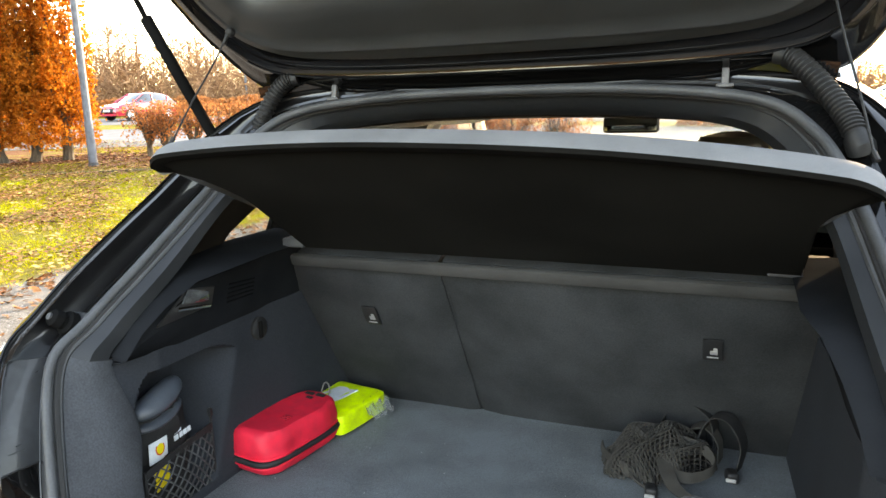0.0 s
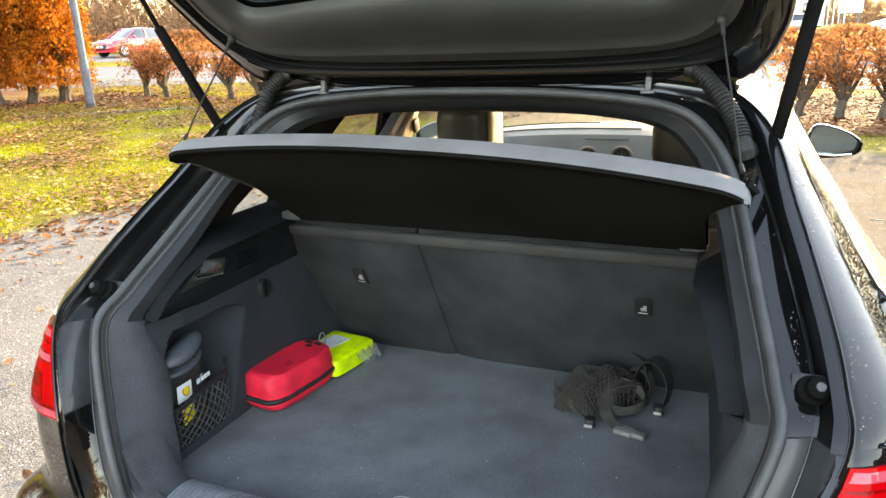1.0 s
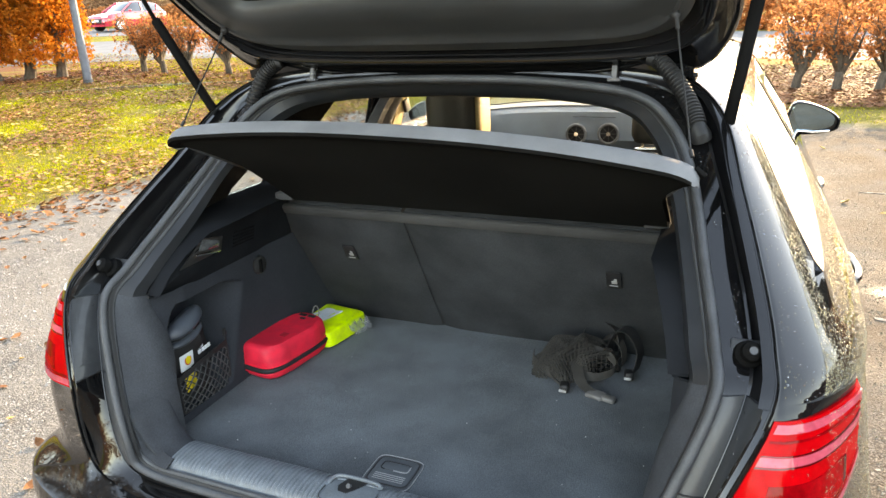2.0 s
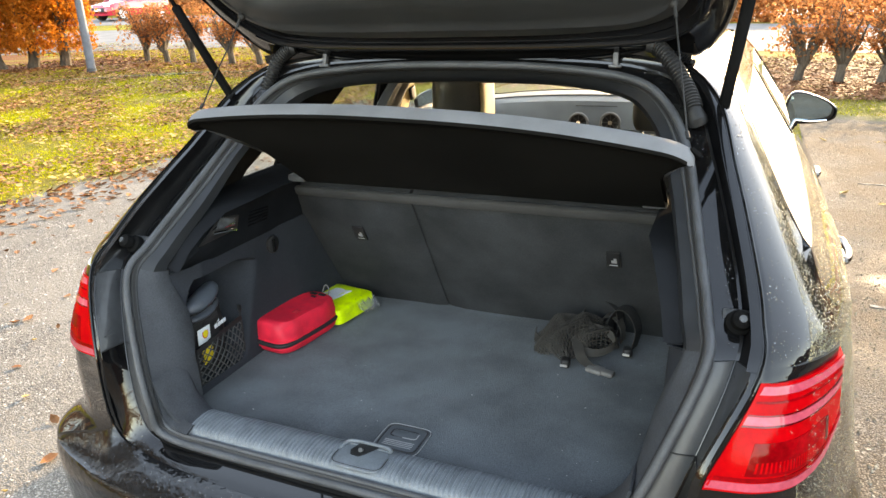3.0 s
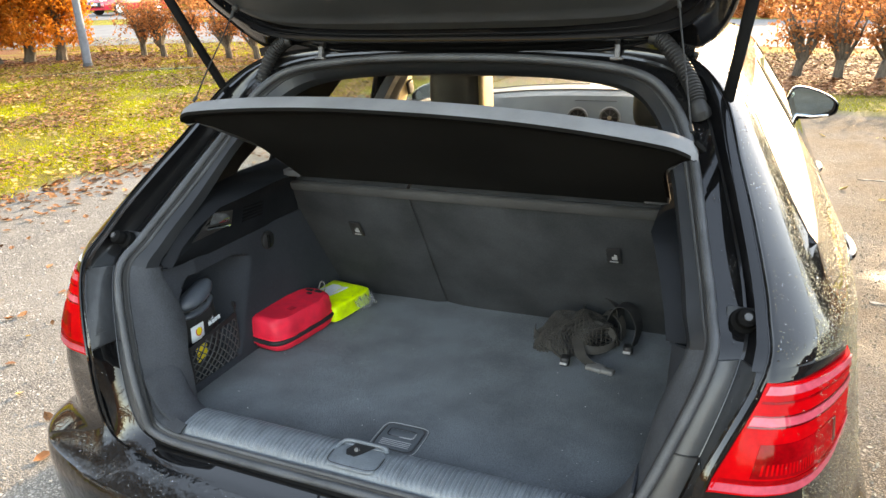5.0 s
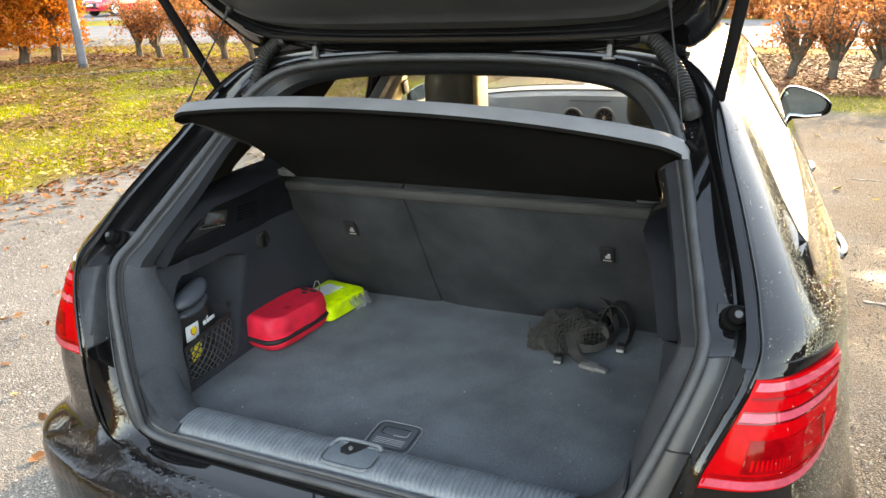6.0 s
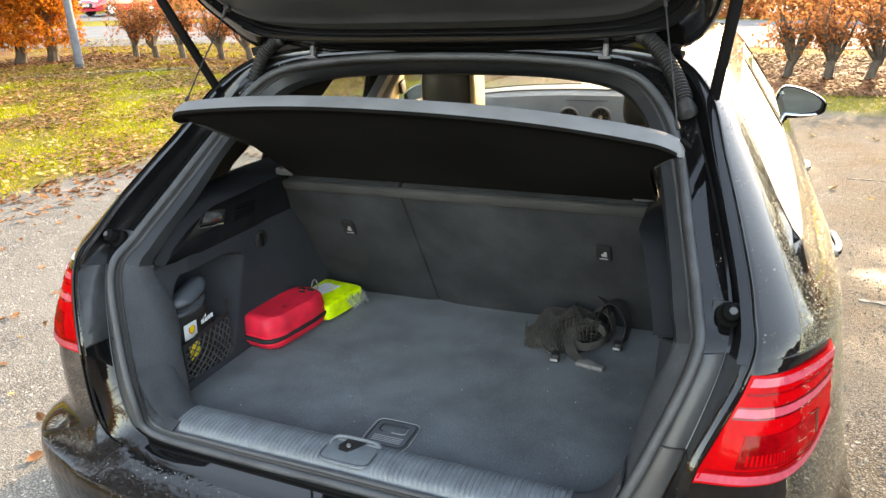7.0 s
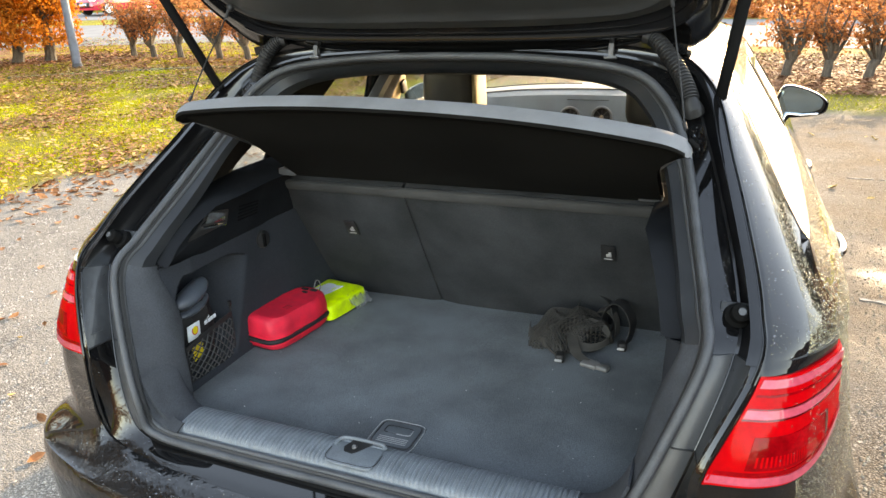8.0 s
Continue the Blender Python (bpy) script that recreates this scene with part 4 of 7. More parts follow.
def raindrops():
    """Beads of rain on the flanks, the roof pillars and the bumper's ledge."""
    rng = random.Random(11)
    verts, faces = [], []

    def bead(p, n, r):
        nonlocal verts, faces
        n = n.normalized()
        a = n.orthogonal().normalized()
        b = n.cross(a)
        k = len(verts)
        for h, w in ((-0.1, 1.0), (0.45, 0.72)):
            for j in range(6):
                t = j * math.pi / 3
                verts.append(p + n * r * h + (a * math.cos(t) + b * math.sin(t)) * r * w)
        verts.append(p + n * r * 0.68)
        for j in range(6):
            i = (j + 1) % 6
            faces.append((k + j, k + i, k + 6 + i, k + 6 + j))
            faces.append((k + 6 + j, k + 6 + i, k + 12))

    def on_flank(y, z, sign):
        p = Vector((flank(y, z), y, z))
        q, w = Vector((flank(y + 0.01, z), y + 0.01, z)), Vector((flank(y, z + 0.01), y, z + 0.01))
        n = (q - p).cross(w - p)
        if n.x < 0:
            n = -n
        return Vector((sign * p.x, p.y, p.z)), Vector((sign * n.x, n.y, n.z))

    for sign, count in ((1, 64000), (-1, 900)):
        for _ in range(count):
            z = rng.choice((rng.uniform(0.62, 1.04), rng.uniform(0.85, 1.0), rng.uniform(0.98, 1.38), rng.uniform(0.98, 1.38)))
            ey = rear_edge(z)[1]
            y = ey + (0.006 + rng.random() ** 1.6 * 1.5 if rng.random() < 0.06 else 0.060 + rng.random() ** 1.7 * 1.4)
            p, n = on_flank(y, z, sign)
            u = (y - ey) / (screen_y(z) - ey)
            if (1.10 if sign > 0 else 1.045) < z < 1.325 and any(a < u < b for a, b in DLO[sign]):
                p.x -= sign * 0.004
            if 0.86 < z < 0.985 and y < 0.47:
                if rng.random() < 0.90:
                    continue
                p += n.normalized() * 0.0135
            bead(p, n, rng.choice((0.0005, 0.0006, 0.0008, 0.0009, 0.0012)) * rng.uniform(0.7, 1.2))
    rain_film("beads of rain on the flanks, tinted with the low sun's gold", WATER_SUN_TINT, verts, faces)
    verts, faces = [], []
    for _ in range(240):
        # sparse large beads on the shoulder
        z = rng.uniform(0.99, 1.36)
        y = rear_edge(z)[1] + 0.008 + rng.random() ** 1.5 * 0.30
        p, n = on_flank(y, z, 1)
        bead(p, n, rng.uniform(0.0009, 0.0020))
    for _ in range(650):
        x = rng.uniform(-0.70, 0.60)
        k = rng.uniform(0.04, 0.97)
        x, y, z = bumper_top(x, float(np.interp(abs(x), [q[0] for q in BUMPER_PLAN], [q[1] for q in BUMPER_PLAN])), k, float(np.interp(k, (0, 0.05, 0.18, 0.30, 0.45, 0.62, 0.78, 0.90, 1.0), (0, 0.08, 0.28, 0.44, 0.60, 0.76, 0.88, 0.96, 1.0))))
        bead(Vector((x, y, z)), Vector((0, -0.2, 1)), rng.choice((0.0008, 0.0012, 0.0018)) * rng.uniform(0.7, 1.2))
    for _ in range(330):
        t = rng.uniform(6, 29) if rng.random() < 0.35 else rng.uniform(31, 60)
        k, u = int(t), t - int(t)
        sgn = rng.choice((1, -1))
        e, v, q = edge[k].lerp(edge[k + 1], u), valley[k].lerp(valley[k + 1], u), seal_line[k].lerp(seal_line[k + 1], u)
        w = rng.uniform(0.1, 0.9)
        p = e.lerp(v, w) + Vector((0, -0.007, 0.002)) * math.sin(math.pi * w) * min(1.0, max(0.0, (t - 11) / 4.0)) if t < 30 else v.lerp(q, 0.5 * w)
        bead(Vector((sgn * p.x, p.y - 0.001, p.z + 0.001)), Vector((0.1 * sgn, -0.8, 0.5)), rng.uniform(0.0006, 0.0017))
    rain_film("clear beads of rain on the black paint", WATER_CLEAR, verts, faces)


raindrops()


def gate_lining():
    # moulded lining: a sloping border, a crease, and a broad field round the window
    rings = [gate_ring(lining_rim, lining_crease, k, off) for k, off in ((0.0, 0.002), (0.0, 0.010), (0.06, 0.015), (0.30, 0.019), (0.90, 0.0225), (0.97, 0.0250), (1.0, 0.0262))]
    rings += [gate_ring(lining_crease, window_rim, k, off) for k, off in ((0.03, 0.0262), (0.06, 0.0240), (0.25, 0.026), (0.55, 0.030), (0.75, 0.030), (0.90, 0.024), (0.97, 0.014), (1.0, 0.0))]
    loft("lining", rings, LINING, gate, "dark grey moulded plastic lining", closed=True, thick=0.003)
    rows = [[gate_at(x, y, -0.016) for x in np.linspace(-0.43, 0.43, 15)] for y in np.linspace(0.675, 0.03, 12)]
    loft("rear_window", rows, GLASS_DARK, gate, "dark tinted rear window", thick=-0.004)
    # wet folds of the painted frame between lining and hinges
    for k, r, off, last in ((0.10, 0.0022, 0.004, 19), (0.595, 0.0030, 0.0155, 27), (0.775, 0.0018, 0.0105, 17)):
        half = [gate_at(p.x + (q.x - p.x) * k, p.y + (q.y - p.y) * k, off) for p, q in zip(gate_rim, lining_rim)][:last]
        tube("flange_fold", [Vector((-p.x, p.y, p.z)) for p in half[:0:-1]] + half, r, PAINT, gate, "glossy black folded flange", segs=8)
    for sign in (1, -1):
        # cord ball
        bm = bmesh.new()
        bmesh.ops.create_uvsphere(bm, u_segments=12, v_segments=8, radius=0.009, matrix=Matrix.Translation(gate_at(sign * 0.472, 0.710, 0.030)))
        part("cord_knob", bm, RUBBER_BLACK, gate)
        tube("knob_stem", [gate_at(sign * 0.472, 0.710, 0.030), gate_at(sign * 0.472, 0.710, 0.016)], 0.006, RUBBER_BLACK, gate)
        # hinge: plate on the gate, bracket on the roof, two screws
        hinge = tagged(new("hinge"), "steel tailgate hinge")
        hinge.matrix_basis = pose(sign * 0.351, 0.845, 1.40)
        hinge.parent = car
        hinge.matrix_parent_inverse = car.matrix_basis.inverted()
        box("hinge_arm", (0.011, 0.010, 0.032), pose(sign * 0.351, 0.838, 1.404, -12), STEEL, hinge, bevel=0.002)
        box("hinge_foot", (0.026, 0.016, 0.006), pose(sign * 0.351, 0.834, 1.389, -12), STEEL, hinge, bevel=0.002)
        box("hinge_plate", (0.062, 0.006, 0.018), pose(sign * 0.351, 0.838, 1.432, -40), PAINT_IN, hinge, bevel=0.002)
        for k in (-0.022, 0.022):
            tube("screw", [(sign * 0.351 + k, 0.836, 1.430), (sign * 0.351 + k, 0.828, 1.425)], 0.004, STEEL, hinge, segs=8)
        # corrugated cable sleeve
        if sign > 0:
            hose = [(0.420, 0.815, 1.432), (0.442, 0.806, 1.424), (0.470, 0.788, 1.396), (0.496, 0.765, 1.362), (0.514, 0.742, 1.332), (0.523, 0.726, 1.308)]
        else:
            hose = [(-0.420, 0.815, 1.432), (-0.440, 0.808, 1.426), (-0.468, 0.800, 1.398), (-0.494, 0.790, 1.348), (-0.512, 0.787, 1.310), (-0.520, 0.785, 1.282)]
        line = curve_through(hose, 24)
        foot = Vector(hose[-1])
        radii = [0.0145 + (0.0020 if i % 4 < 2 else -0.0012) if 14 < i < 108 else 0.0140 for i in range(len(line))]
        tube("cable_sleeve", line, radii, RUBBER_BLACK, car, "black corrugated rubber cable sleeve", segs=14)
        tube("sleeve_socket", [foot + Vector((-0.004 * sign, 0.006, 0.008)), foot + Vector((0.003 * sign, 0, -0.006)), foot + Vector((0.006 * sign, 0.002, -0.014))], [0.0155, 0.019, 0.018], RUBBER_BLACK, car, segs=16)
        # gas strut
        a, b, c = Vector((sign * 0.565, 0.760, 1.285)), Vector((sign * 0.598, 0.625, 1.535)), Vector((sign * 0.612, 0.545, 1.690))
        strut = tagged(new("gas_strut"), "black gas strut")
        strut.matrix_basis = Matrix.Translation(a)
        strut.parent = car
        strut.matrix_parent_inverse = car.matrix_basis.inverted()
        tube("cylinder", [a + (b - a) * 0.06, b, b + (b - a) * 0.012], [0.0105, 0.0105, 0.008], BLACK_PLASTIC, strut, segs=14)
        tube("rod", [b, c], 0.0048, BLACK_PLASTIC, strut, segs=10)
        tube("ball_joint", [a - (b - a) * 0.03, a + (b - a) * 0.10], 0.0135, BLACK_PLASTIC, strut, segs=12)
        box("strut_bracket", (0.03, 0.02, 0.04), Matrix.Translation(a + Vector((sign * 0.004, 0.012, -0.012))), PAINT_IN, strut, bevel=0.004)
        # buffer
        stop = tagged(new("buffer"), "black rubber tailgate buffer")
        stop.matrix_basis = pose(sign * 0.635, 0.405, 1.035)
        stop.parent = car
        stop.matrix_parent_inverse = car.matrix_basis.inverted()
        n = Vector((0.15 * sign, -0.80, 0.58)).normalized()
        p = Vector((sign * 0.630, 0.425, 1.030))
        tube("rubber_pad", [p, p + n * 0.012, p + n * 0.015, p + n * 0.020, p + n * 0.023, p + n * 0.036, p + n * 0.040], [0.021, 0.020, 0.013, 0.013, 0.0155, 0.014, 0.009], BLACK_PLASTIC, stop, segs=16)
        tube("buffer_core", [p + n * 0.038, p + n * 0.043], 0.006, RUBBER, stop, segs=10)
        box("buffer_seat", (0.050, 0.012, 0.070), Matrix.Translation(p - n * 0.002 + Vector((0, 0.0, -0.012))) @ pose(0, 0, 0, -36), SATIN, stop, bevel=0.005)


gate_lining()
def boot_fittings():
    # lock in the sill
    lock = tagged(new("lock"), "recessed tailgate lock in the loading sill")
    lock.matrix_basis = pose(-0.012, 0.30, 0.69)
    lock.parent = car
    lock.matrix_parent_inverse = car.matrix_basis.inverted()
    plate("lock_cover", 0.100, 0.070, 0.004, pose(-0.012, 0.304, 0.6945, -1), SILL, lock, r=6, edge_r=0.002)
    box("lock_rim", (0.094, 0.006, 0.005), pose(-0.012, 0.341, 0.6965), SILL, lock, bevel=0.002)
    tube("lock_hood", curve_through([(-0.066, 0.322, 0.697), (-0.062, 0.336, 0.7005), (-0.050, 0.3435, 0.7025), (-0.012, 0.345, 0.703), (0.028, 0.3435, 0.7025), (0.038, 0.337, 0.7005)], 5), 0.0036, SILL, lock, "raised grey lip over the lock", segs=8)
    line = [(-0.066, 0.312), (-0.066, 0.290), (-0.058, 0.278), (-0.040, 0.275), (-0.012, 0.2745), (0.018, 0.275), (0.034, 0.279), (0.041, 0.290), (0.041, 0.318)]
    tube("cover_joint", curve_through([(x, y, 0.6990) for x, y in line], 4), 0.0009, RUBBER_BLACK, lock, "thin dark joint", segs=5)
    bm = bmesh.new()
    for z in (0.6990, 0.7008):
        for x, y in ((-0.036, 0.306), (-0.018, 0.304), (-0.009, 0.314), (0.008, 0.342), (-0.034, 0.342), (-0.042, 0.318)):
            bm.verts.new((x, y, z))
    bm.verts.ensure_lookup_table()
    bm.faces.new(bm.verts[6:])
    for k in range(6):
        bm.faces.new([bm.verts[j] for j in (k, (k + 1) % 6, 6 + (k + 1) % 6, 6 + k)])
    part("slot", bm, RUBBER_BLACK, lock, "black slot", smooth=False)
    tube("lock_pin", [(-0.0205, 0.323, 0.7000), (-0.0205, 0.318, 0.7045), (-0.0205, 0.3175, 0.7055)], [0.0048, 0.0044, 0.0025], STEEL, lock, "bright lock pin", segs=12)
    # lift handle in the floor
    grip = tagged(new("floor_handle"), "recessed dark plastic lift handle in the boot floor")
    grip.matrix_basis = pose(0.015, 0.43, 0.665)
    grip.parent = car
    grip.matrix_parent_inverse = car.matrix_basis.inverted()
    plate("handle_frame", 0.104, 0.100, 0.004, pose(0.014, 0.431, 0.6600), HANDLE, grip, r=7)
    plate("handle_groove", 0.094, 0.088, 0.0008, pose(0.014, 0.432, 0.6640), PLASTIC, grip, r=7, edge_r=0.0003)
    plate("handle_flap", 0.086, 0.080, 0.002, pose(0.014, 0.433, 0.6640), HANDLE, grip, r=7, edge_r=0.001)
    def loop_at(name, w, d, y, z, r, mat, label, first=0, last=40):
        # rounded outline, or a stretch of it
        way = []
        for k in range(41):
            a = 2 * math.pi * k / 40 - math.pi / 2
            ca, sa = math.cos(a), math.sin(a)
            way.append((0.014 + w / 2 * math.copysign(abs(ca) ** 0.35, ca), y + d / 2 * math.copysign(abs(sa) ** 0.35, sa), z))
        tube(name, way[first:last + 1], r, mat, grip, label, segs=6)

    loop_at("frame_lip", 0.103, 0.099, 0.431, 0.6640, 0.0008, BUCKLE_PALE, "thin pale lip")
    loop_at("flap_joint", 0.089, 0.083, 0.4325, 0.6650, 0.0008, RUBBER_BLACK, "dark joint round the flap")
    loop_at("grip_edge", 0.060, 0.025, 0.445, 0.6668, 0.0010, BUCKLE_PALE, "thin pale edge", 0, 12)
    loop_at("grip_shadow_gap", 0.060, 0.025, 0.445, 0.6668, 0.0012, RUBBER_BLACK, "dark gap of the finger grip", 13, 38)
    plate("finger_grip", 0.062, 0.026, 0.0006, pose(0.014, 0.445, 0.6658), PLASTIC, grip, r=6, edge_r=0.0002)
    plate("finger_pad", 0.057, 0.021, 0.0014, pose(0.014, 0.445, 0.6660), HANDLE, grip, r=6, edge_r=0.0005)
    for k in range(4):
        box("groove", (0.066, 0.0016, 0.0015), pose(0.014, 0.402 + 0.0055 * k, 0.6664), BUCKLE_PALE, grip, bevel=0.0006)
    # anchor tags on the backrests
    lean = math.degrees(math.atan2(0.232, 0.395))
    for x in (-0.348, 0.352):
        tag = tagged(new("anchor_tag"), "small black child-seat anchor tag with a pale symbol")
        tag.matrix_basis = pose(x, 0.948, 0.925, lean)
        tag.parent = car
        tag.matrix_parent_inverse = car.matrix_basis.inverted()
        m = pose(x, 0.934, 0.926, lean)
        box("tag_plate", (0.034, 0.004, 0.054), m, RUBBER_BLACK, tag, bevel=0.0015)
        box("tag_symbol", (0.013, 0.002, 0.010), m @ pose(0.002, -0.0022, -0.006), BUCKLE_PALE, tag, bevel=0.0008)
        box("tag_symbol", (0.007, 0.002, 0.007), m @ pose(0.0045, -0.0022, 0.003), BUCKLE_PALE, tag, bevel=0.0008)
        box("tag_line", (0.020, 0.002, 0.003), m @ pose(0, -0.0022, -0.019), BUCKLE_PALE, tag, bevel=0.0005)
    # lamp in the wall
    lampf = tagged(new("boot_lamp"), "small boot light with a clear lens")
    lampf.matrix_basis = pose(-0.50, 0.59, 1.035)
    lampf.parent = car
    lampf.matrix_parent_inverse = car.matrix_basis.inverted()
    off = Vector((0.004, -0.003, 0.002))

    def quad(name, a, b, c, d, mat, label, shift):
        rows = []
        for t in np.linspace(0, 1, 5):
            lo, hi = Vector(a).lerp(Vector(d), t), Vector(b).lerp(Vector(c), t)
            rows.append([lo.lerp(hi, u) + off * shift + Vector((0.004, -0.002, 0)) * math.sin(math.pi * t) * math.sin(math.pi * u) for u in np.linspace(0, 1, 5)])
        loft(name, rows, mat, lampf, label, thick=0.003)

    quad("lamp_recess", (-0.514, 0.488, 1.016), (-0.500, 0.553, 1.068), (-0.487, 0.605, 1.062), (-0.502, 0.610, 1.026), RUBBER_BLACK, "dark lamp recess", 1.0)
    quad("lamp_lens", (-0.497, 0.535, 1.046), (-0.499, 0.550, 1.066), (-0.488, 0.590, 1.056), (-0.500, 0.600, 1.036), LAMP_CLEAR, "clear prismatic lens", 2.2)
    tube("lamp_ledge", [(-0.497, 0.525, 1.040), (-0.494, 0.560, 1.035), (-0.497, 0.602, 1.027)], 0.0045, CHROME, lampf, "bright polished ledge", segs=8)
    for k in range(3):
        tube("louvre", [(-0.508 + 0.003 * k, 0.498 + 0.010 * k, 1.020 + 0.011 * k), (-0.500 + 0.003 * k, 0.534 + 0.004 * k, 1.032 + 0.011 * k)], 0.0022, BLACK_PLASTIC, lampf, segs=6)
    for k in range(5):
        tube("vent_slat", [(-0.4965 - 0.0022 * k, 0.66, 1.052 - 0.009 * k), (-0.5005 - 0.0018 * k, 0.74, 1.045 - 0.008 * k)], 0.0016, BLACK_PLASTIC, lampf, segs=6)
    # lashing hook
    hook = tagged(new("lashing_hook"), "black oval lashing hook")
    hook.matrix_basis = pose(-0.515, 0.765, 0.925)
    hook.parent = car
    hook.matrix_parent_inverse = car.matrix_basis.inverted()
    tube("hook_plate", [(-0.528, 0.768, 0.930), (-0.519, 0.768, 0.930), (-0.516, 0.768, 0.930)], [0.024, 0.024, 0.020], RUBBER_BLACK, hook, segs=20)
    box("hook_tongue", (0.006, 0.010, 0.036), pose(-0.514, 0.764, 0.929), BLACK_PLASTIC, hook, bevel=0.0028)
    for sign in (1, -1):
        box("shelf_rest", (0.050, 0.030, 0.018), pose(sign * 0.452, 0.822, 1.106), PLASTIC, car, "plastic rest for the shelf's pivot", bevel=0.003)


boot_fittings()


def cabin():
    for sign in (1, -1):
        # trim over the rear pillar, with a gap for the quarter window
        outline = [(0.60, 1.14, 0.585), (0.72, 1.22, 0.56), (0.86, 1.30, 0.53), (1.05, 1.335, 0.53), (1.335, 1.32, 0.575), (1.245, 1.235, 0.61), (1.115, 1.105, 0.65), (1.06, 1.03, 0.67), (0.96, 1.03, 0.665), (0.985, 1.12, 0.64), (0.97, 1.185, 0.61), (0.90, 1.18, 0.60), (0.78, 1.13, 0.595), (0.72, 1.08, 0.60), (0.60, 1.06, 0.60)]
        mesh_of("rear_pillar_trim", [(sign * x, y, z) for y, z, x in outline], [(0, 1, 12, 13, 14), (1, 2, 11, 12), (2, 3, 10, 11), (3, 4, 5, 10), (5, 6, 9, 10), (6, 7, 8, 9)], BLACK_PLASTIC, car, "dark plastic pillar trim", thick=0.010, smooth=False)
        # middle pillar with belt
        rows = []
        for t in np.linspace(0, 1, 9):
            z = 0.90 + 0.44 * t
            x = float(np.interp(z, [0.9, 1.0, 1.2, 1.34], [0.735, 0.725, 0.645, 0.565]))
            y = 1.72 + 0.12 * t
            rows.append([(sign * (x + dx), y + dy, z) for dx, dy in ((0.02, -0.05), (-0.005, -0.045), (-0.025, 0.0), (-0.012, 0.05), (0.02, 0.06))])
        loft("middle_pillar", rows, PLASTIC, car, "dark middle pillar trim", thick=0.01)
        # front edge of the pillar, with sunlight painted on as tan
        rows = [[(sign * (x + dx), y + dy, z) for dx, dy in ((0.012, 0.0), (0.0, 0.008), (0.0, 0.045), (0.0, 0.085), (0.012, 0.095))] for x, y, z in ((0.672, 1.80, 1.02), (0.660, 1.82, 1.10), (0.652, 1.845, 1.16), (0.646, 1.885, 1.225), (0.636, 1.93, 1.30))]
        loft("pillar_edge", rows, TRIM_SUNLIT, car, "sunlit front edge of the dark pillar trim, coloured tan", thick=0.006)
        rows = []
        for t in np.linspace(0, 1, 9):
            z = 0.93 + 0.40 * t
            x = float(np.interp(z, [0.9, 1.0, 1.2, 1.34], [0.745, 0.735, 0.655, 0.575]))
            y = 1.60 + 0.15 * t
            rows.append([(sign * (x + dx), y + dy, z) for dx, dy in ((0.0, -0.02), (-0.03, 0.0), (-0.03, 0.05), (0.0, 0.06))])
        loft("door_frame", rows, PLASTIC, car, "black door window frame", thick=0.008)
        tube("belt_webbing", curve_through([(sign * 0.655, 1.80, 1.22), (sign * 0.650, 1.79, 1.15), (sign * 0.66, 1.80, 1.02), (sign * 0.67, 1.80, 0.85)], 4), 0.010, BUCKLE, car, "grey seat belt webbing", segs=6)
        box("belt_guide", (0.014, 0.045, 0.05), pose(sign * 0.642, 1.935, 1.185, 15), RUBBER_BLACK, car, "black seat belt guide", bevel=0.006)
        # door cards
        rows = []
        for z, x in ((0.45, 0.80), (0.70, 0.79), (0.86, 0.765), (0.96, 0.745), (1.0, 0.755), (1.015, 0.785)):
            rows.append([(sign * (x - 0.02 * (y < 1.3)), y, z) for y in np.linspace(1.0, 3.1, 10)])
        loft("door_card", rows, PLASTIC, car, "dark door lining", thick=0.01)
        # front seat
        seat = tagged(new("front_seat"), "black leather front seat with headrest")
        seat.matrix_basis = pose(sign * 0.37, 1.85, 0.5)
        seat.parent = car
        seat.matrix_parent_inverse = car.matrix_basis.inverted()
        cx, cy = sign * 0.37 - 0.02, 1.80

        def blob(name, half_w, half_d, z0, z1, y0, y1, mat, label="", power=4.0, narrow=0.0, off=0.0):
            rows = []
            for t in np.linspace(0, 1, 15):
                k = (1 - abs(2 * t - 1) ** power) ** (1 / power)
                k = max(k, 0.02)
                w = half_w * (1 - narrow * t)
                ring = []
                for a in np.linspace(0, 2 * math.pi, 29)[:-1]:
                    ca, sa = math.cos(a), math.sin(a)
                    ring.append((cx + off + w * (0.35 + 0.65 * k) * math.copysign(abs(ca) ** 0.55, ca) * (1 if 0 < t < 1 else 0.6), y0 + (y1 - y0) * t + half_d * k * math.copysign(abs(sa) ** 0.7, sa), z0 + (z1 - z0) * t))
                rows.append(ring)
            loft(name, rows, mat, seat, label, closed=True, caps=True)

        blob("headrest", 0.100, 0.072, 1.082, 1.285, cy, cy - 0.012, LEATHER, "padded black leather headrest", narrow=0.04, off=0.008)
        # strip added for the headrest's sunlit side, light put into its colour
        blob("headrest_side", 0.011, 0.066, 1.086, 1.278, cy + 0.030, cy + 0.018, TRIM_SUNLIT, "sunlit side of the black headrest, coloured tan", power=6.0, off=0.110)
        blob("backrest", 0.235, 0.075, 0.50, 1.055, cy + 0.12, cy + 0.0, LEATHER, "black leather backrest", power=6.0, narrow=0.12)
        blob("cushion", 0.26, 0.26, 0.34, 0.54, cy + 0.42, cy + 0.42, LEATHER, "black leather seat cushion", power=4.0)
        for k in (-0.055, 0.055):
            tube("headrest_post", [(cx + k, cy, 1.03), (cx + k, cy, 1.095)], 0.006, CHROME, seat, "chrome post")
        box("headrest_bar", (0.150, 0.014, 0.009), pose(cx, cy - 0.03, 1.074), CHROME, seat, "chrome rail", bevel=0.003)
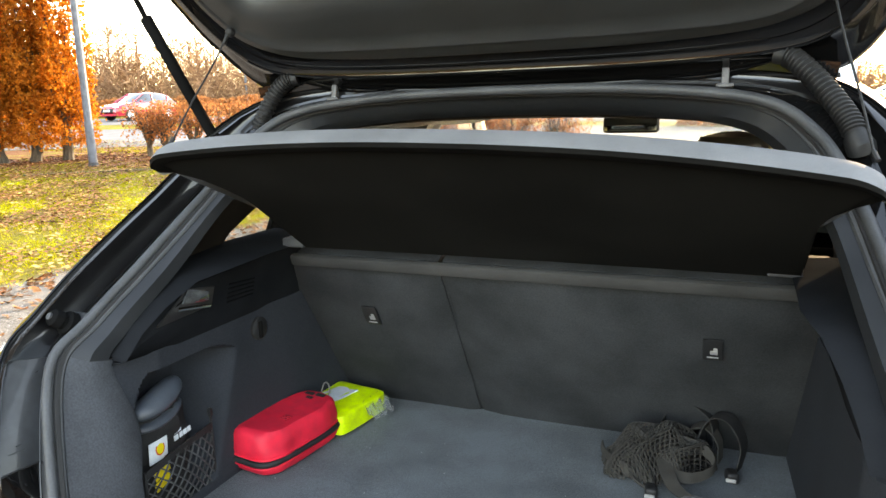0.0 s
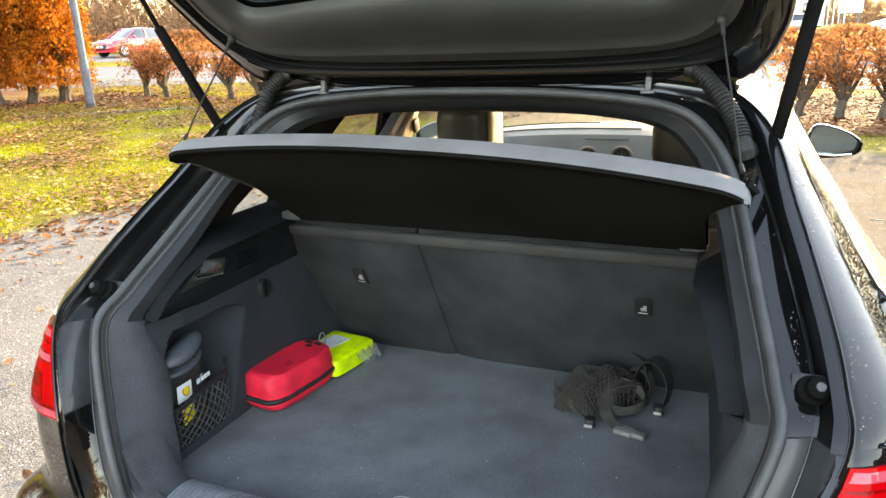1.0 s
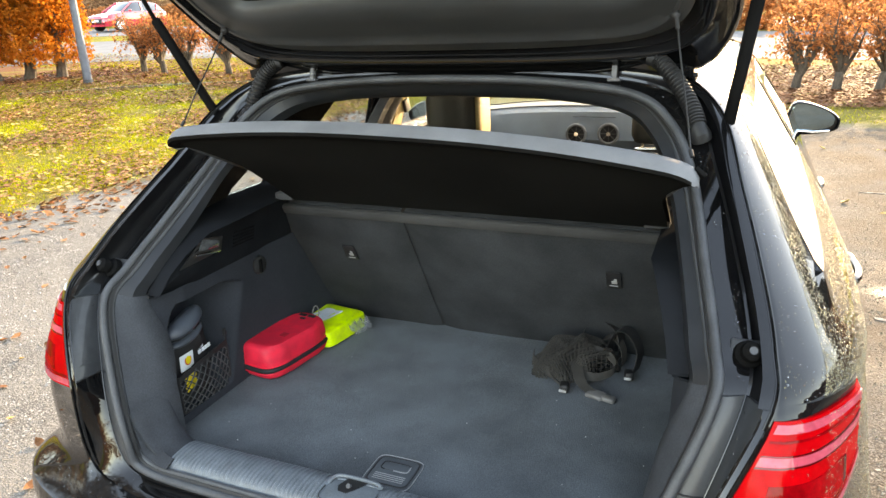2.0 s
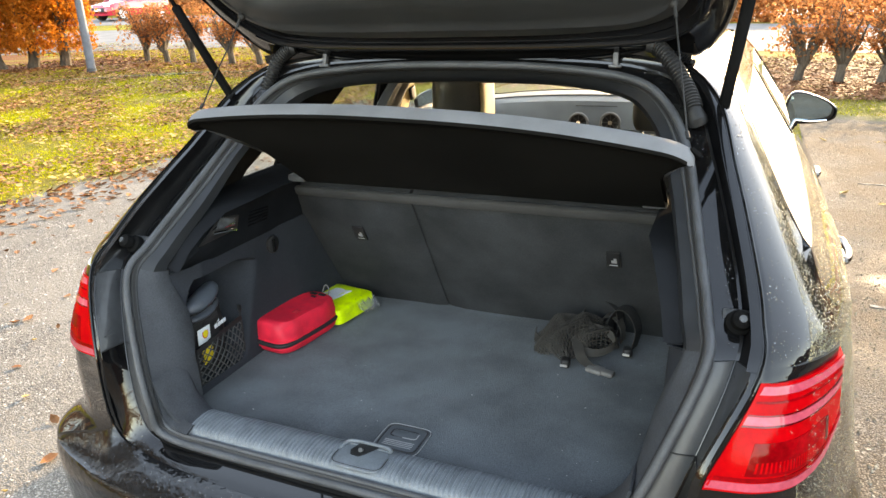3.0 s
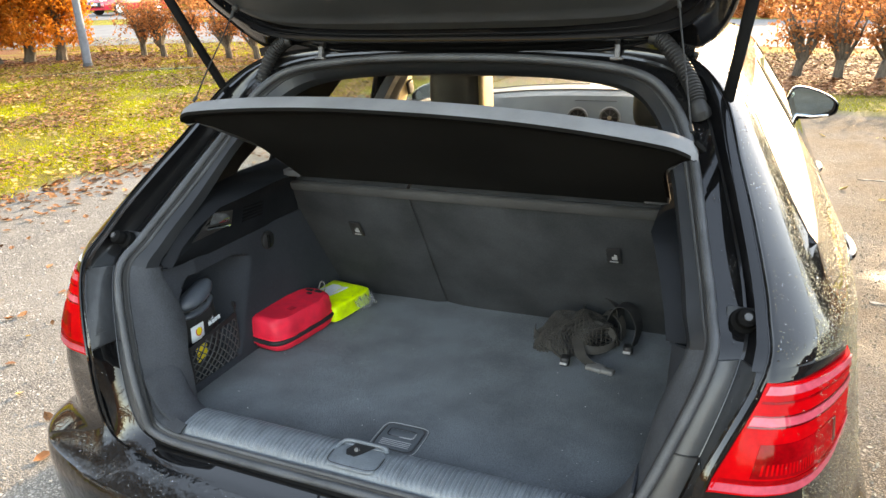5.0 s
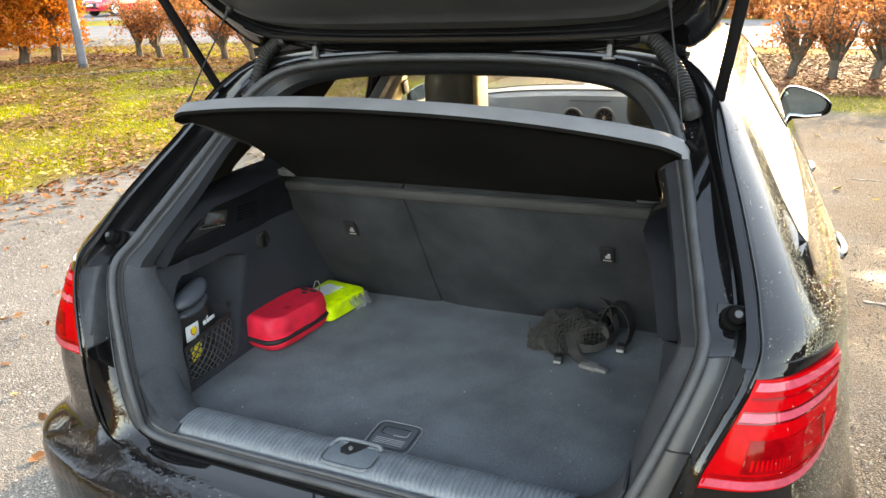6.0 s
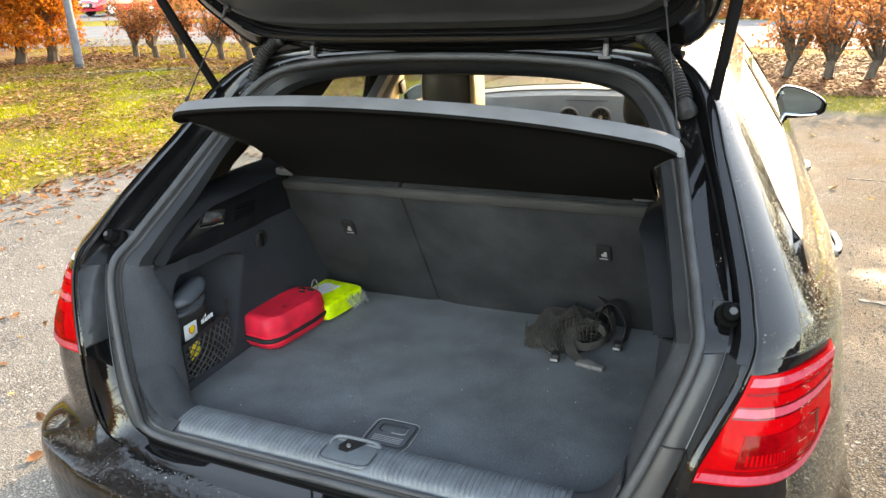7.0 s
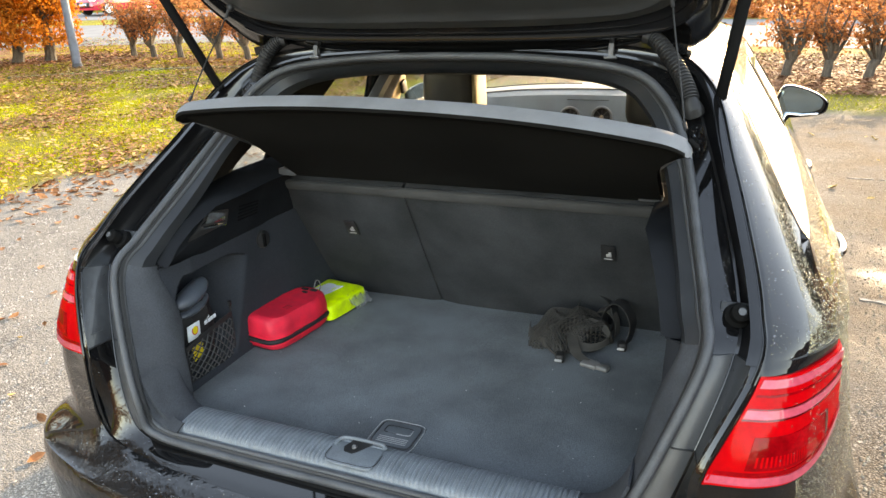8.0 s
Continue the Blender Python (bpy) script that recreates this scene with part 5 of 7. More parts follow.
    # dashboard, swelling towards the middle, with two dark joints
    def dash_lift(x):
        return 0.030 * max(0.0, 1 - (x / 0.62) ** 2)

    for y, z, x1 in ((2.80, 1.046, 0.10), (2.96, 1.055, -0.12)):
        tube("dash_joint", [(x, y + 0.10 * (x / 0.76) ** 2, z - 0.02 * (x / 0.76) ** 4 + dash_lift(x) + 0.001) for x in np.linspace(-0.70, x1, 20)], 0.0032, RUBBER_BLACK, car, "dark joint of the dashboard", segs=6)
    rows = []
    for y, z in ((3.20, 1.035), (3.05, 1.05), (2.88, 1.052), (2.80, 1.045), (2.745, 1.025), (2.72, 0.99), (2.70, 0.93), (2.72, 0.88), (2.78, 0.84)):
        rows.append([(s * 0.76, y + 0.10 * s * s * (y < 3.0), z - 0.02 * s ** 4 + (dash_lift(s * 0.76) if z > 1.0 else 0)) for s in np.linspace(-1, 1, 25)])
    loft("dashboard", rows, DASH, car, "smooth grey dashboard", thick=0.02)
    box("dash_slot", (0.20, 0.004, 0.004), pose(-0.045, 2.727, 1.034), RUBBER_BLACK, car, "thin dark slot", bevel=0.001)
    for x, z in ((-0.122, 0.957), (0.030, 0.962)):
        vent = tagged(new("air_vent"), "round air vent with a chrome ring")
        vent.matrix_basis = pose(x, 2.70, z)
        vent.parent = car
        vent.matrix_parent_inverse = car.matrix_basis.inverted()
        ring = [(x + 0.045 * math.cos(a), 2.690, z + 0.045 * math.sin(a)) for a in np.linspace(0, 2 * math.pi, 33)[:-1]]
        tube("vent_ring", ring, 0.0065, BUCKLE, vent, "pale ring", segs=8, closed=True)
        tube("vent_bowl", [(x, 2.715, z), (x, 2.696, z)], 0.044, RUBBER_BLACK, vent, segs=24)
        tube("vent_hub", [(x, 2.70, z), (x, 2.684, z)], [0.015, 0.010], CHROME, vent, segs=14)
        for k in range(8):
            a = k * math.pi / 4
            tube("vane", [(x + 0.012 * math.cos(a), 2.693, z + 0.012 * math.sin(a)), (x + 0.041 * math.cos(a), 2.693, z + 0.041 * math.sin(a))], 0.0022, PLASTIC, vent, segs=5)
    box("dash_strip", (0.40, 0.006, 0.008), pose(-0.36, 2.715, 0.905, 0, 0, 0), CHROME, car, "bright trim strip", bevel=0.002)
    # inside mirror
    mir = tagged(new("inside_mirror"), "black-framed rear-view mirror")
    mir.matrix_basis = pose(0, 2.36, 1.30)
    mir.parent = car
    mir.matrix_parent_inverse = car.matrix_basis.inverted()
    box("mirror_case", (0.205, 0.03, 0.064), pose(0.0, 2.362, 1.293, -4, 0, 5), RUBBER_BLACK, mir, bevel=0.014, segs=4)
    box("mirror_glass", (0.190, 0.003, 0.050), pose(-0.0012, 2.3455, 1.2942, -4, 0, 5), MIRROR, mir, bevel=0.001)
    tube("mirror_stem", [(0, 2.375, 1.31), (0, 2.40, 1.345)], 0.012, RUBBER_BLACK, mir)
    # wing mirrors
    for sign in (1, -1):
        wing = tagged(new("wing_mirror"), "black wing mirror with a bright lower trim")
        wing.matrix_basis = pose(sign * 0.87, 2.64, 1.06)
        wing.parent = car
        wing.matrix_parent_inverse = car.matrix_basis.inverted()
        out = [(0.775, 1.005), (0.768, 1.045), (0.778, 1.10), (0.800, 1.126), (0.850, 1.122), (0.915, 1.098), (0.955, 1.070), (0.963, 1.050), (0.952, 1.018), (0.90, 1.002), (0.83, 0.996)]
        mid = Vector((0.862, 0, 1.06))
        ring = curve_through([(x, 0, z) for x, z in out] + [(out[0][0], 0, out[0][1])], 4)[:-1]
        rows = []
        for y, k in ((2.622, 0.90), (2.612, 0.97), (2.618, 1.02), (2.65, 1.02), (2.70, 0.93), (2.74, 0.70), (2.755, 0.35)):
            rows.append([(sign * (mid.x + (p.x - mid.x) * k), y, mid.z + (p.z - mid.z) * k) for p in ring])
        loft("mirror_shell", rows, PAINT, wing, closed=True, caps=True)
        glass_ring = [(sign * (mid.x - 0.005 + (p.x - mid.x) * 0.86), 2.6205, mid.z + 0.006 + (p.z - mid.z) * 0.82) for p in ring]
        mesh_of("mirror_glass", glass_ring, [tuple(range(len(glass_ring)))], MIRROR, wing, "mirror glass", thick=0.002)
        tube("trim_strip", [(sign * 0.79, 2.612, 1.012), (sign * 0.87, 2.609, 1.008), (sign * 0.93, 2.612, 1.014)], 0.006, CHROME, wing, "bright lower trim")
        tube("mirror_foot", curve_through([(sign * 0.80, 2.67, 1.01), (sign * 0.785, 2.69, 0.975), (sign * 0.775, 2.72, 0.95)], 3), 0.024, RUBBER_BLACK, wing, segs=10)
        # door handles and shut lines
        for y in (1.58, 2.62 - 0.02):
            tube("door_handle", curve_through([(sign * flank(y, 0.80), y - 0.10, 0.80), (sign * (flank(y, 0.80) + 0.035), y - 0.06, 0.803), (sign * (flank(y, 0.80) + 0.035), y + 0.06, 0.803), (sign * flank(y, 0.80), y + 0.10, 0.80)], 5), 0.012, CHROME if y < 2 else PAINT, car, "bright door handle", segs=8)
        for y0, y1 in ((1.05, 1.30), (1.72, 1.76)):
            tube("shut_line", [(sign * (flank(y0 + (y1 - y0) * t, 0.45 + 0.54 * t) - 0.0005), y0 + (y1 - y0) * t, 0.45 + 0.54 * t) for t in np.linspace(0, 1, 12)], 0.003, RUBBER_BLACK, car, segs=5)
        # dark gap along the roof's edge, alike on both sides
        tube("roof_gap_right" if sign > 0 else "roof_gap", [(sign * 0.503, y, 1.399) for y in np.linspace(0.83, 2.3, 14)], 0.005, RUBBER_BLACK, car, segs=5)
        # wheels
        for y in (0.92, 3.55):
            wheel = tagged(new("wheel"), "alloy wheel with a black tyre")
            wheel.matrix_basis = pose(sign * 0.79, y, 0.316)
            wheel.parent = car
            wheel.matrix_parent_inverse = car.matrix_basis.inverted()
            prof = [(-0.10, 0.22), (-0.105, 0.29), (-0.08, 0.313), (0.08, 0.313), (0.108, 0.29), (0.112, 0.24), (0.105, 0.215)]
            rows = [[(sign * (0.79 + px), y + pr * math.cos(a), 0.316 + pr * math.sin(a)) for a in np.linspace(0, 2 * math.pi, 41)[:-1]] for px, pr in prof]
            loft("tyre", rows, RUBBER_BLACK, wheel, "black tyre", closed=True)
            rows = [[(sign * (0.79 + px), y + pr * math.cos(a), 0.316 + pr * math.sin(a)) for a in np.linspace(0, 2 * math.pi, 41)[:-1]] for px, pr in ((0.105, 0.217), (0.10, 0.20), (0.06, 0.19), (0.05, 0.05), (0.09, 0.04), (0.09, 0.005))]
            loft("rim", rows, BUCKLE, wheel, "grey alloy rim", closed=True)


cabin()


# ---- things in the boot ----
def shelf_cords():
    for sign in (1, -1):
        cord = tagged(new("shelf_cord"), "thin black cord holding up the parcel shelf", "cord", "shelf cords")
        lift = 0.0 if sign > 0 else 0.024
        cord.matrix_basis = pose(sign * 0.522, 0.574, 1.292 + lift)
        tube("string", curve_through([(sign * 0.472, 0.695, 1.523), (sign * 0.485, 0.664, 1.455 + 0.3 * lift), (sign * 0.505, 0.615, 1.370 + 0.7 * lift), (sign * 0.520, 0.578, 1.300 + lift)], 4), 0.0016, NYLON, cord, segs=6)
        tube("sleeve", [(sign * 0.472, 0.694, 1.520), (sign * 0.478, 0.680, 1.488)], 0.0036, RUBBER_BLACK, cord, segs=8)
        tube("clip", [(sign * 0.519, 0.580, 1.304 + lift), (sign * 0.523, 0.572, 1.294 + lift)], 0.0035, RUBBER_BLACK, cord, segs=8)
        box("clip_plate", (0.022, 0.028, 0.008), pose(sign * 0.535, 0.566, 1.270 + lift, -28, sign * 40, 0), BLACK_PLASTIC, cord, "dark plastic clip", bevel=0.003)


shelf_cords()


def soft_block(size, power=5.0, rows=13, segs=40, puff=0.012, seed=0, corner=0.36):
    """Rows of a padded block standing on z = 0, slightly uneven."""
    out = []
    for t in np.linspace(0, 1, rows):
        k = max(0.02, (1 - abs(2 * t - 1) ** power)) ** (1 / power)
        ring = []
        for a in np.linspace(0, 2 * math.pi, segs + 1)[:-1]:
            ca, sa = math.cos(a), math.sin(a)
            x = size[0] / 2 * math.copysign(abs(ca) ** corner, ca) * (0.80 + 0.20 * k)
            y = size[1] / 2 * math.copysign(abs(sa) ** corner, sa) * (0.80 + 0.20 * k)
            w = noise.noise(Vector((x * 22 + seed, y * 22, t * 3))) * puff * 0.55
            ring.append(Vector((x + w * ca, y + w * sa, size[2] * t + w * 0.6 * (0 < t < 1))))
        out.append(ring)
    return out


def first_aid_bag():
    m = pose(-0.470, 0.768, 0.664, 0, 0, -8)
    bag = empty("first_aid_bag", m, "red nylon first-aid pouch with a black zip, lying on boot carpet", "first-aid bag")
    size = (0.122, 0.235, 0.086)
    rows = soft_block(size, 3.0, 17, 56, 0.012, 3, 0.48)
    rows = [[m @ (p + Vector((0, 0, 0.008 * (1 - (2 * p.x / size[0]) ** 2) * (p.z > 0.07)))) for p in r] for r in rows]
    pouch = loft("pouch", rows, RED_CLOTH, bag, "red nylon pouch", closed=True, caps=True)
    for z, r, mat, name in ((0.030, 0.0062, NYLON, "zip"), (0.0395, 0.0022, RED_CLOTH, "piping"), (0.0205, 0.0022, RED_CLOTH, "piping")):
        ring = []
        for a in np.linspace(0, 2 * math.pi, 65)[:-1]:
            ca, sa = math.cos(a), math.sin(a)
            ring.append(m @ Vector(((size[0] / 2 + 0.001) * math.copysign(abs(ca) ** 0.48, ca), (size[1] / 2 + 0.001) * math.copysign(abs(sa) ** 0.48, sa), z)))
        tube(name, ring, r, mat, pouch, "black zip" if name == "zip" else "", segs=8, closed=True)
    # carrying loop, print and patches
    tube("loop", curve_through([m @ Vector(p) for p in ((-0.002, 0.108, 0.070), (-0.002, 0.118, 0.092), (0.003, 0.121, 0.108), (0.014, 0.120, 0.111), (0.021, 0.117, 0.100), (0.021, 0.110, 0.080))], 5), 0.0016, BUCKLE, bag, "pale wire loop", segs=7)
    for x, y, w, d in ((-0.012, 0.090, 0.022, 0.010), (0.016, 0.092, 0.022, 0.010), (0.002, 0.072, 0.016, 0.007)):
        box("black_print", (w, d, 0.003), m @ pose(x, y, 0.0935), NYLON, bag, bevel=0.001)
    for k in range(3):
        box("print_bar", (0.018, 0.003, 0.002), m @ pose(0.028, -0.035 + 0.007 * k, 0.0935), RED_DEEP, bag, bevel=0.0005)


first_aid_bag()


def vest_pack():
    m = pose(-0.450, 0.950, 0.664, 0, 0, -9)
    pack = empty("safety_vest_pack", m, "folded yellow safety vest in clear film wrapper", "safety vest")
    rows = soft_block((0.146, 0.168, 0.050), 9.0, 13, 64, 0.006, 8, 0.22)
    loft("folded_vest", [[m @ p for p in r] for r in rows], YELLOW, pack, "fluorescent yellow folded cloth", closed=True, caps=True)
    rows = [[m @ Vector((-0.058 + 0.062 * s + 0.01 * t, -0.076 + 0.125 * t, 0.0510 + 0.0015 * math.sin(9 * s + 5 * t))) for s in np.linspace(0, 1, 6)] for t in np.linspace(0, 1, 6)]
    loft("reflective_label", rows, WHITE, pack, "pale grey reflective panel", thick=0.002)
    rows = []
    for t in np.linspace(0, 1, 8):
        rows.append([m @ Vector((0.060 + 0.038 * t + 0.004 * math.sin(20 * s + 3 * t), 0.00 + 0.078 * s, 0.040 * (1 - 0.8 * t) + 0.006 * math.sin(17 * s + 9 * t) + 0.006)) for s in np.linspace(0, 1, 12)])
    loft("film_end", rows, FILM, pack, "crumpled clear film", thick=0.0008)


vest_pack()


def mesh_sheet(bm, point, nu, nv, r, segs=4):
    """Diamond netting over a sheet given by point(u, v)."""
    for i in range(-nv, nu + 1):
        for sgn in (1, -1):
            line = []
            for k in range(nv * 2 + 1):
                v = k / (nv * 2)
                u = (i + sgn * 0.5 * k + (0 if sgn > 0 else nv)) / nu
                if 0 <= u <= 1:
                    line.append(point(u, v))
            if len(line) > 1:
                tube_into(bm, line, r, segs)
    return bm


def side_pocket():
    # pouch standing in the recess
    m = pose(-0.578, 0.525, 0.668, 0, 0, 0)
    sack = empty("tool_pouch", m, "black pouch with a printed label, standing in the side pocket", "pouch")
    rows = []
    for t in np.linspace(0, 1, 19):
        z = 0.672 + 0.205 * t
        k = 1.0 if t < 0.72 else (1 - ((t - 0.72) / 0.28) ** 2.2) ** 0.5
        k = max(k, 0.08)
        ring = []
        for a in np.linspace(0, 2 * math.pi, 33)[:-1]:
            ca, sa = math.cos(a), math.sin(a)
            w = 0.010 * noise.noise(Vector((3 * ca, 3 * sa, 6 * t)))
            ring.append((-0.576 + (0.034 * k + w) * ca + 0.012 * t, 0.522 + (0.062 * k + w) * math.copysign(abs(sa) ** 0.8, sa) - 0.01 * t, z))
        rows.append(ring)
    loft("sack", rows, NYLON, sack, "black nylon sack", closed=True, caps=True)
    # rolled top: two padded flaps, one tucked under the other
    for z0, lift, wide, long, tilt in ((0.868, 0.028, 0.030, 0.060, 16), (0.836, 0.016, 0.022, 0.056, 10)):
        fm = pose(-0.546, 0.508, z0, tilt, -12, 0)
        rows = []
        for t in np.sin(np.linspace(-math.pi / 2, math.pi / 2, 25)):
            k = math.sqrt(max(0.004, 1 - abs(t) ** 2.3))
            rows.append([fm @ Vector((wide * k * math.cos(a), long * t, lift * k * math.sin(a) * (1.0 if math.sin(a) > 0 else 0.45) + 0.010 * t * t)) for a in np.linspace(0, 2 * math.pi, 21)[:-1]])
        loft("flap", rows, POUCH, sack, "blue-grey folded flap", closed=True, caps=True)
    box("label_panel", (0.002, 0.042, 0.040), pose(-0.5365, 0.487, 0.790, 0, 4, 0), WHITE, sack, "white label", bevel=0.0006)
    # emblem as plain shapes
    bm = bmesh.new()
    bmesh.ops.create_circle(bm, cap_ends=True, segments=18, radius=0.0125, matrix=pose(-0.5348, 0.490, 0.793, 0, 90, 0) @ Matrix.Diagonal((1.0, 0.85, 1, 1)))
    part("emblem", bm, LOGO_RED, sack, "red and yellow emblem")
    bm = bmesh.new()
    bmesh.ops.create_circle(bm, cap_ends=True, segments=18, radius=0.0098, matrix=pose(-0.5341, 0.490, 0.793, 0, 90, 0) @ Matrix.Diagonal((1.0, 0.85, 1, 1)))
    part("emblem", bm, LOGO_YELLOW, sack, "yellow emblem")
    for z, w in ((0.748, 0.036), (0.728, 0.036)):
        box("yellow_block", (0.002, w, 0.017), pose(-0.5360, 0.490, z, 18, 4, 0), LOGO_YELLOW, sack, bevel=0.0006)
    for y, z, w, h in ((0.534, 0.806, 0.018, 0.006), (0.530, 0.795, 0.010, 0.010), (0.542, 0.796, 0.008, 0.010), (0.552, 0.797, 0.008, 0.010), (0.562, 0.798, 0.008, 0.010)):
        box("print_bar", (0.002, w, h), pose(-0.5358, y, z, 6, 4, 0), WHITE, sack, bevel=0.0004)
    # net across the recess
    net = empty("pocket_net", pose(-0.53, 0.52, 0.66), "black elastic net across the side pocket", "net")

    def sheet(u, v):
        return Vector((-0.522 + 0.012 * math.sin(math.pi * u) * math.sin(math.pi * v), 0.440 + 0.165 * u, 0.682 + (0.092 + 0.020 * u) * v - 0.02 * u * (1 - v)))

    part("netting", mesh_sheet(bmesh.new(), sheet, 8, 5, 0.0017), NET_DARK, net)
    rows = [[sheet(u, 1) + Vector((0.001, 0, -0.012 * k)) for u in np.linspace(0, 1, 12)] for k in (-0.1, 1)]
    loft("elastic_band", rows, NYLON, net, "ribbed elastic band", thick=0.0025)
    tube("net_edge", [sheet(0, v) for v in np.linspace(0, 1, 6)] + [], 0.0026, NYLON, net, segs=6)
    tube("net_edge", [sheet(1, v) for v in np.linspace(0, 1.15, 6)], 0.0026, NYLON, net, segs=6)
    tube("net_edge", [sheet(u, 0) for u in np.linspace(0, 1, 8)], 0.0026, NYLON, net, segs=6)
    box("net_hook", (0.008, 0.008, 0.016), Matrix.Translation(sheet(1, 1.15)), RUBBER_BLACK, net, bevel=0.002)


side_pocket()


def luggage_net():
    net = empty("luggage_net", pose(0.28, 0.93, 0.664), "crumpled dark luggage net with straps and buckles, lying on boot carpet", "luggage net")
    rng = random.Random(5)

    def heap(u, v):
        # a sheet of netting bundled into a round heap
        p, q = 2 * u - 1, 2 * v - 1
        p, q = p * math.sqrt(1 - q * q / 2), q * math.sqrt(1 - p * p / 2)
        x = 0.262 + 0.098 * p + 0.010 * math.sin(7 * q)
        y = 0.962 - 0.082 * q + 0.03 * p + 0.008 * math.sin(9 * p)
        z = 0.672 + 0.074 * max(0, 1 - p * p - q * q) ** 0.6 + 0.010 * math.sin(9 * p + 5 * q)
        return Vector((x, y, max(z, 0.668)))

    part("netting", mesh_sheet(bmesh.new(), heap, 22, 16, 0.0017), NET_GREY, net, "dark knotted netting")

    def under(u, v):
        p = heap(u, v)
        return Vector((p.x + 0.008 * math.sin(20 * v), p.y + 0.012, max(0.668, p.z * 1.0 - 0.016)))

    part("netting", mesh_sheet(bmesh.new(), under, 15, 11, 0.0019), NYLON, net, "dark knotted netting")

    def strap(points, width, mat=NET_GREY, label="folded webbing strap", across=(0, 0, 1)):
        line = curve_through(points, 6)
        side = Vector(across).normalized()
        rows = [[p - side * width / 2, p, p + side * width / 2] for p in line]
        loft("strap", rows, mat, net, label, thick=0.0025)

    strap([(0.150, 0.985, 0.684), (0.165, 0.935, 0.690), (0.198, 0.902, 0.690), (0.228, 0.880, 0.684), (0.222, 0.905, 0.682), (0.195, 0.935, 0.684), (0.18, 0.965, 0.690)], 0.015, across=(0.15, 0.3, 1))
    strap([(0.255, 0.945, 0.712), (0.295, 0.972, 0.722), (0.350, 0.962, 0.712), (0.366, 0.928, 0.698), (0.328, 0.892, 0.690), (0.280, 0.898, 0.694), (0.252, 0.938, 0.708)], 0.020, across=(0.1, 0.5, 1))
    strap([(0.270, 0.925, 0.712), (0.285, 0.885, 0.700), (0.300, 0.862, 0.684), (0.326, 0.848, 0.674)], 0.026, across=(1, 0.35, 0.1))
    strap([(0.272, 1.058, 0.672), (0.262, 1.066, 0.720), (0.285, 1.062, 0.762), (0.322, 1.050, 0.774), (0.356, 1.038, 0.752), (0.366, 1.030, 0.708), (0.358, 1.028, 0.672)], 0.036, NYLON, across=(0.25, 1, 0.1))
    strap([(0.345, 1.012, 0.672), (0.338, 1.018, 0.720), (0.358, 1.015, 0.764), (0.392, 1.002, 0.766), (0.416, 0.990, 0.724), (0.408, 0.982, 0.672)], 0.032, NYLON, across=(0.4, 1, 0.1))
    strap([(0.30, 1.045, 0.680), (0.318, 1.040, 0.722), (0.348, 1.030, 0.735), (0.372, 1.018, 0.712), (0.376, 1.010, 0.674)], 0.026, NET_GREY, across=(0.3, 1, 0.2))
    # cord from the netting to the front hook
    tube("cord", curve_through([(0.205, 0.925, 0.700), (0.212, 0.895, 0.692), (0.228, 0.870, 0.682), (0.254, 0.852, 0.676)], 5), 0.0028, NET_GREY, net, segs=7)
    tube("cord", curve_through([(0.205, 0.925, 0.700), (0.228, 0.912, 0.704), (0.252, 0.885, 0.694), (0.266, 0.856, 0.678)], 5), 0.0028, NET_GREY, net, segs=7)
    for x, y, w, d, a in ((0.336, 0.845, 0.042, 0.032, -14), (0.366, 0.836, 0.034, 0.022, -14)):
        box("buckle", (w, d, 0.011), pose(x, y, 0.6705, 0, 0, a), BUCKLE, net, "grey plastic buckle", bevel=0.004, segs=3)
    for x, y in ((0.262, 0.846), (0.396, 0.952)):
        box("hook", (0.022, 0.028, 0.022), pose(x, y, 0.676, 0, 0, rng.uniform(-30, 30)), RUBBER_BLACK, net, "black plastic hook", bevel=0.006, segs=3)
        box("hook_plate", (0.018, 0.004, 0.007), pose(x - 0.001, y - 0.016, 0.674), BUCKLE_PALE, net, "shiny hook end", bevel=0.0015)


luggage_net()


# ---- outdoors ----
LEAF_ORANGE = material("beech_leaf", (0.55, 0.205, 0.034), 0.6, vary=0.25, scale=1.2, fine=30, bump=0.1, second=(0.40, 0.125, 0.018), per_piece=0.4, thin=0.6, spec=0.08)
LEAF_BROWN = material("brown_leaf", (0.37, 0.150, 0.060), 0.65, vary=0.25, scale=1.2, fine=30, bump=0.1, second=(0.30, 0.12, 0.045), per_piece=0.45, thin=0.5, spec=0.08)
LEAF_FALLEN = material("fallen_leaf", (0.28, 0.120, 0.052), 0.6, vary=0.25, scale=3, fine=40, bump=0.1, second=(0.18, 0.078, 0.036), per_piece=0.6, spec=0.08)
LEAF_LITTER = material("dark_leaf_litter", (0.165, 0.062, 0.028), 0.65, vary=0.25, scale=3, fine=40, bump=0.1, second=(0.12, 0.052, 0.026), per_piece=0.6, spec=0.08)
LEAF_PALE = material("pale_fallen_leaf", (0.40, 0.26, 0.09), 0.6, vary=0.2, scale=3, fine=40, bump=0.1, per_piece=0.4, spec=0.08)
BARK = material("bark", (0.085, 0.068, 0.050), 0.9, vary=0.3, scale=14, fine=70, bump=0.8, depth=0.01, stretch=(1, 1, 0.3))
TWIG = material("bare_twigs", (0.30, 0.165, 0.095), 0.9, vary=0.25, scale=2, fine=20, bump=0.0, per_piece=0.4, spec=0.08)
BLADE = material("grass_blade", (0.34, 0.345, 0.012), 0.6, vary=0.25, scale=1.0, fine=20, bump=0.0, second=(0.40, 0.33, 0.018), per_piece=0.35, thin=0.4, spec=0.08)
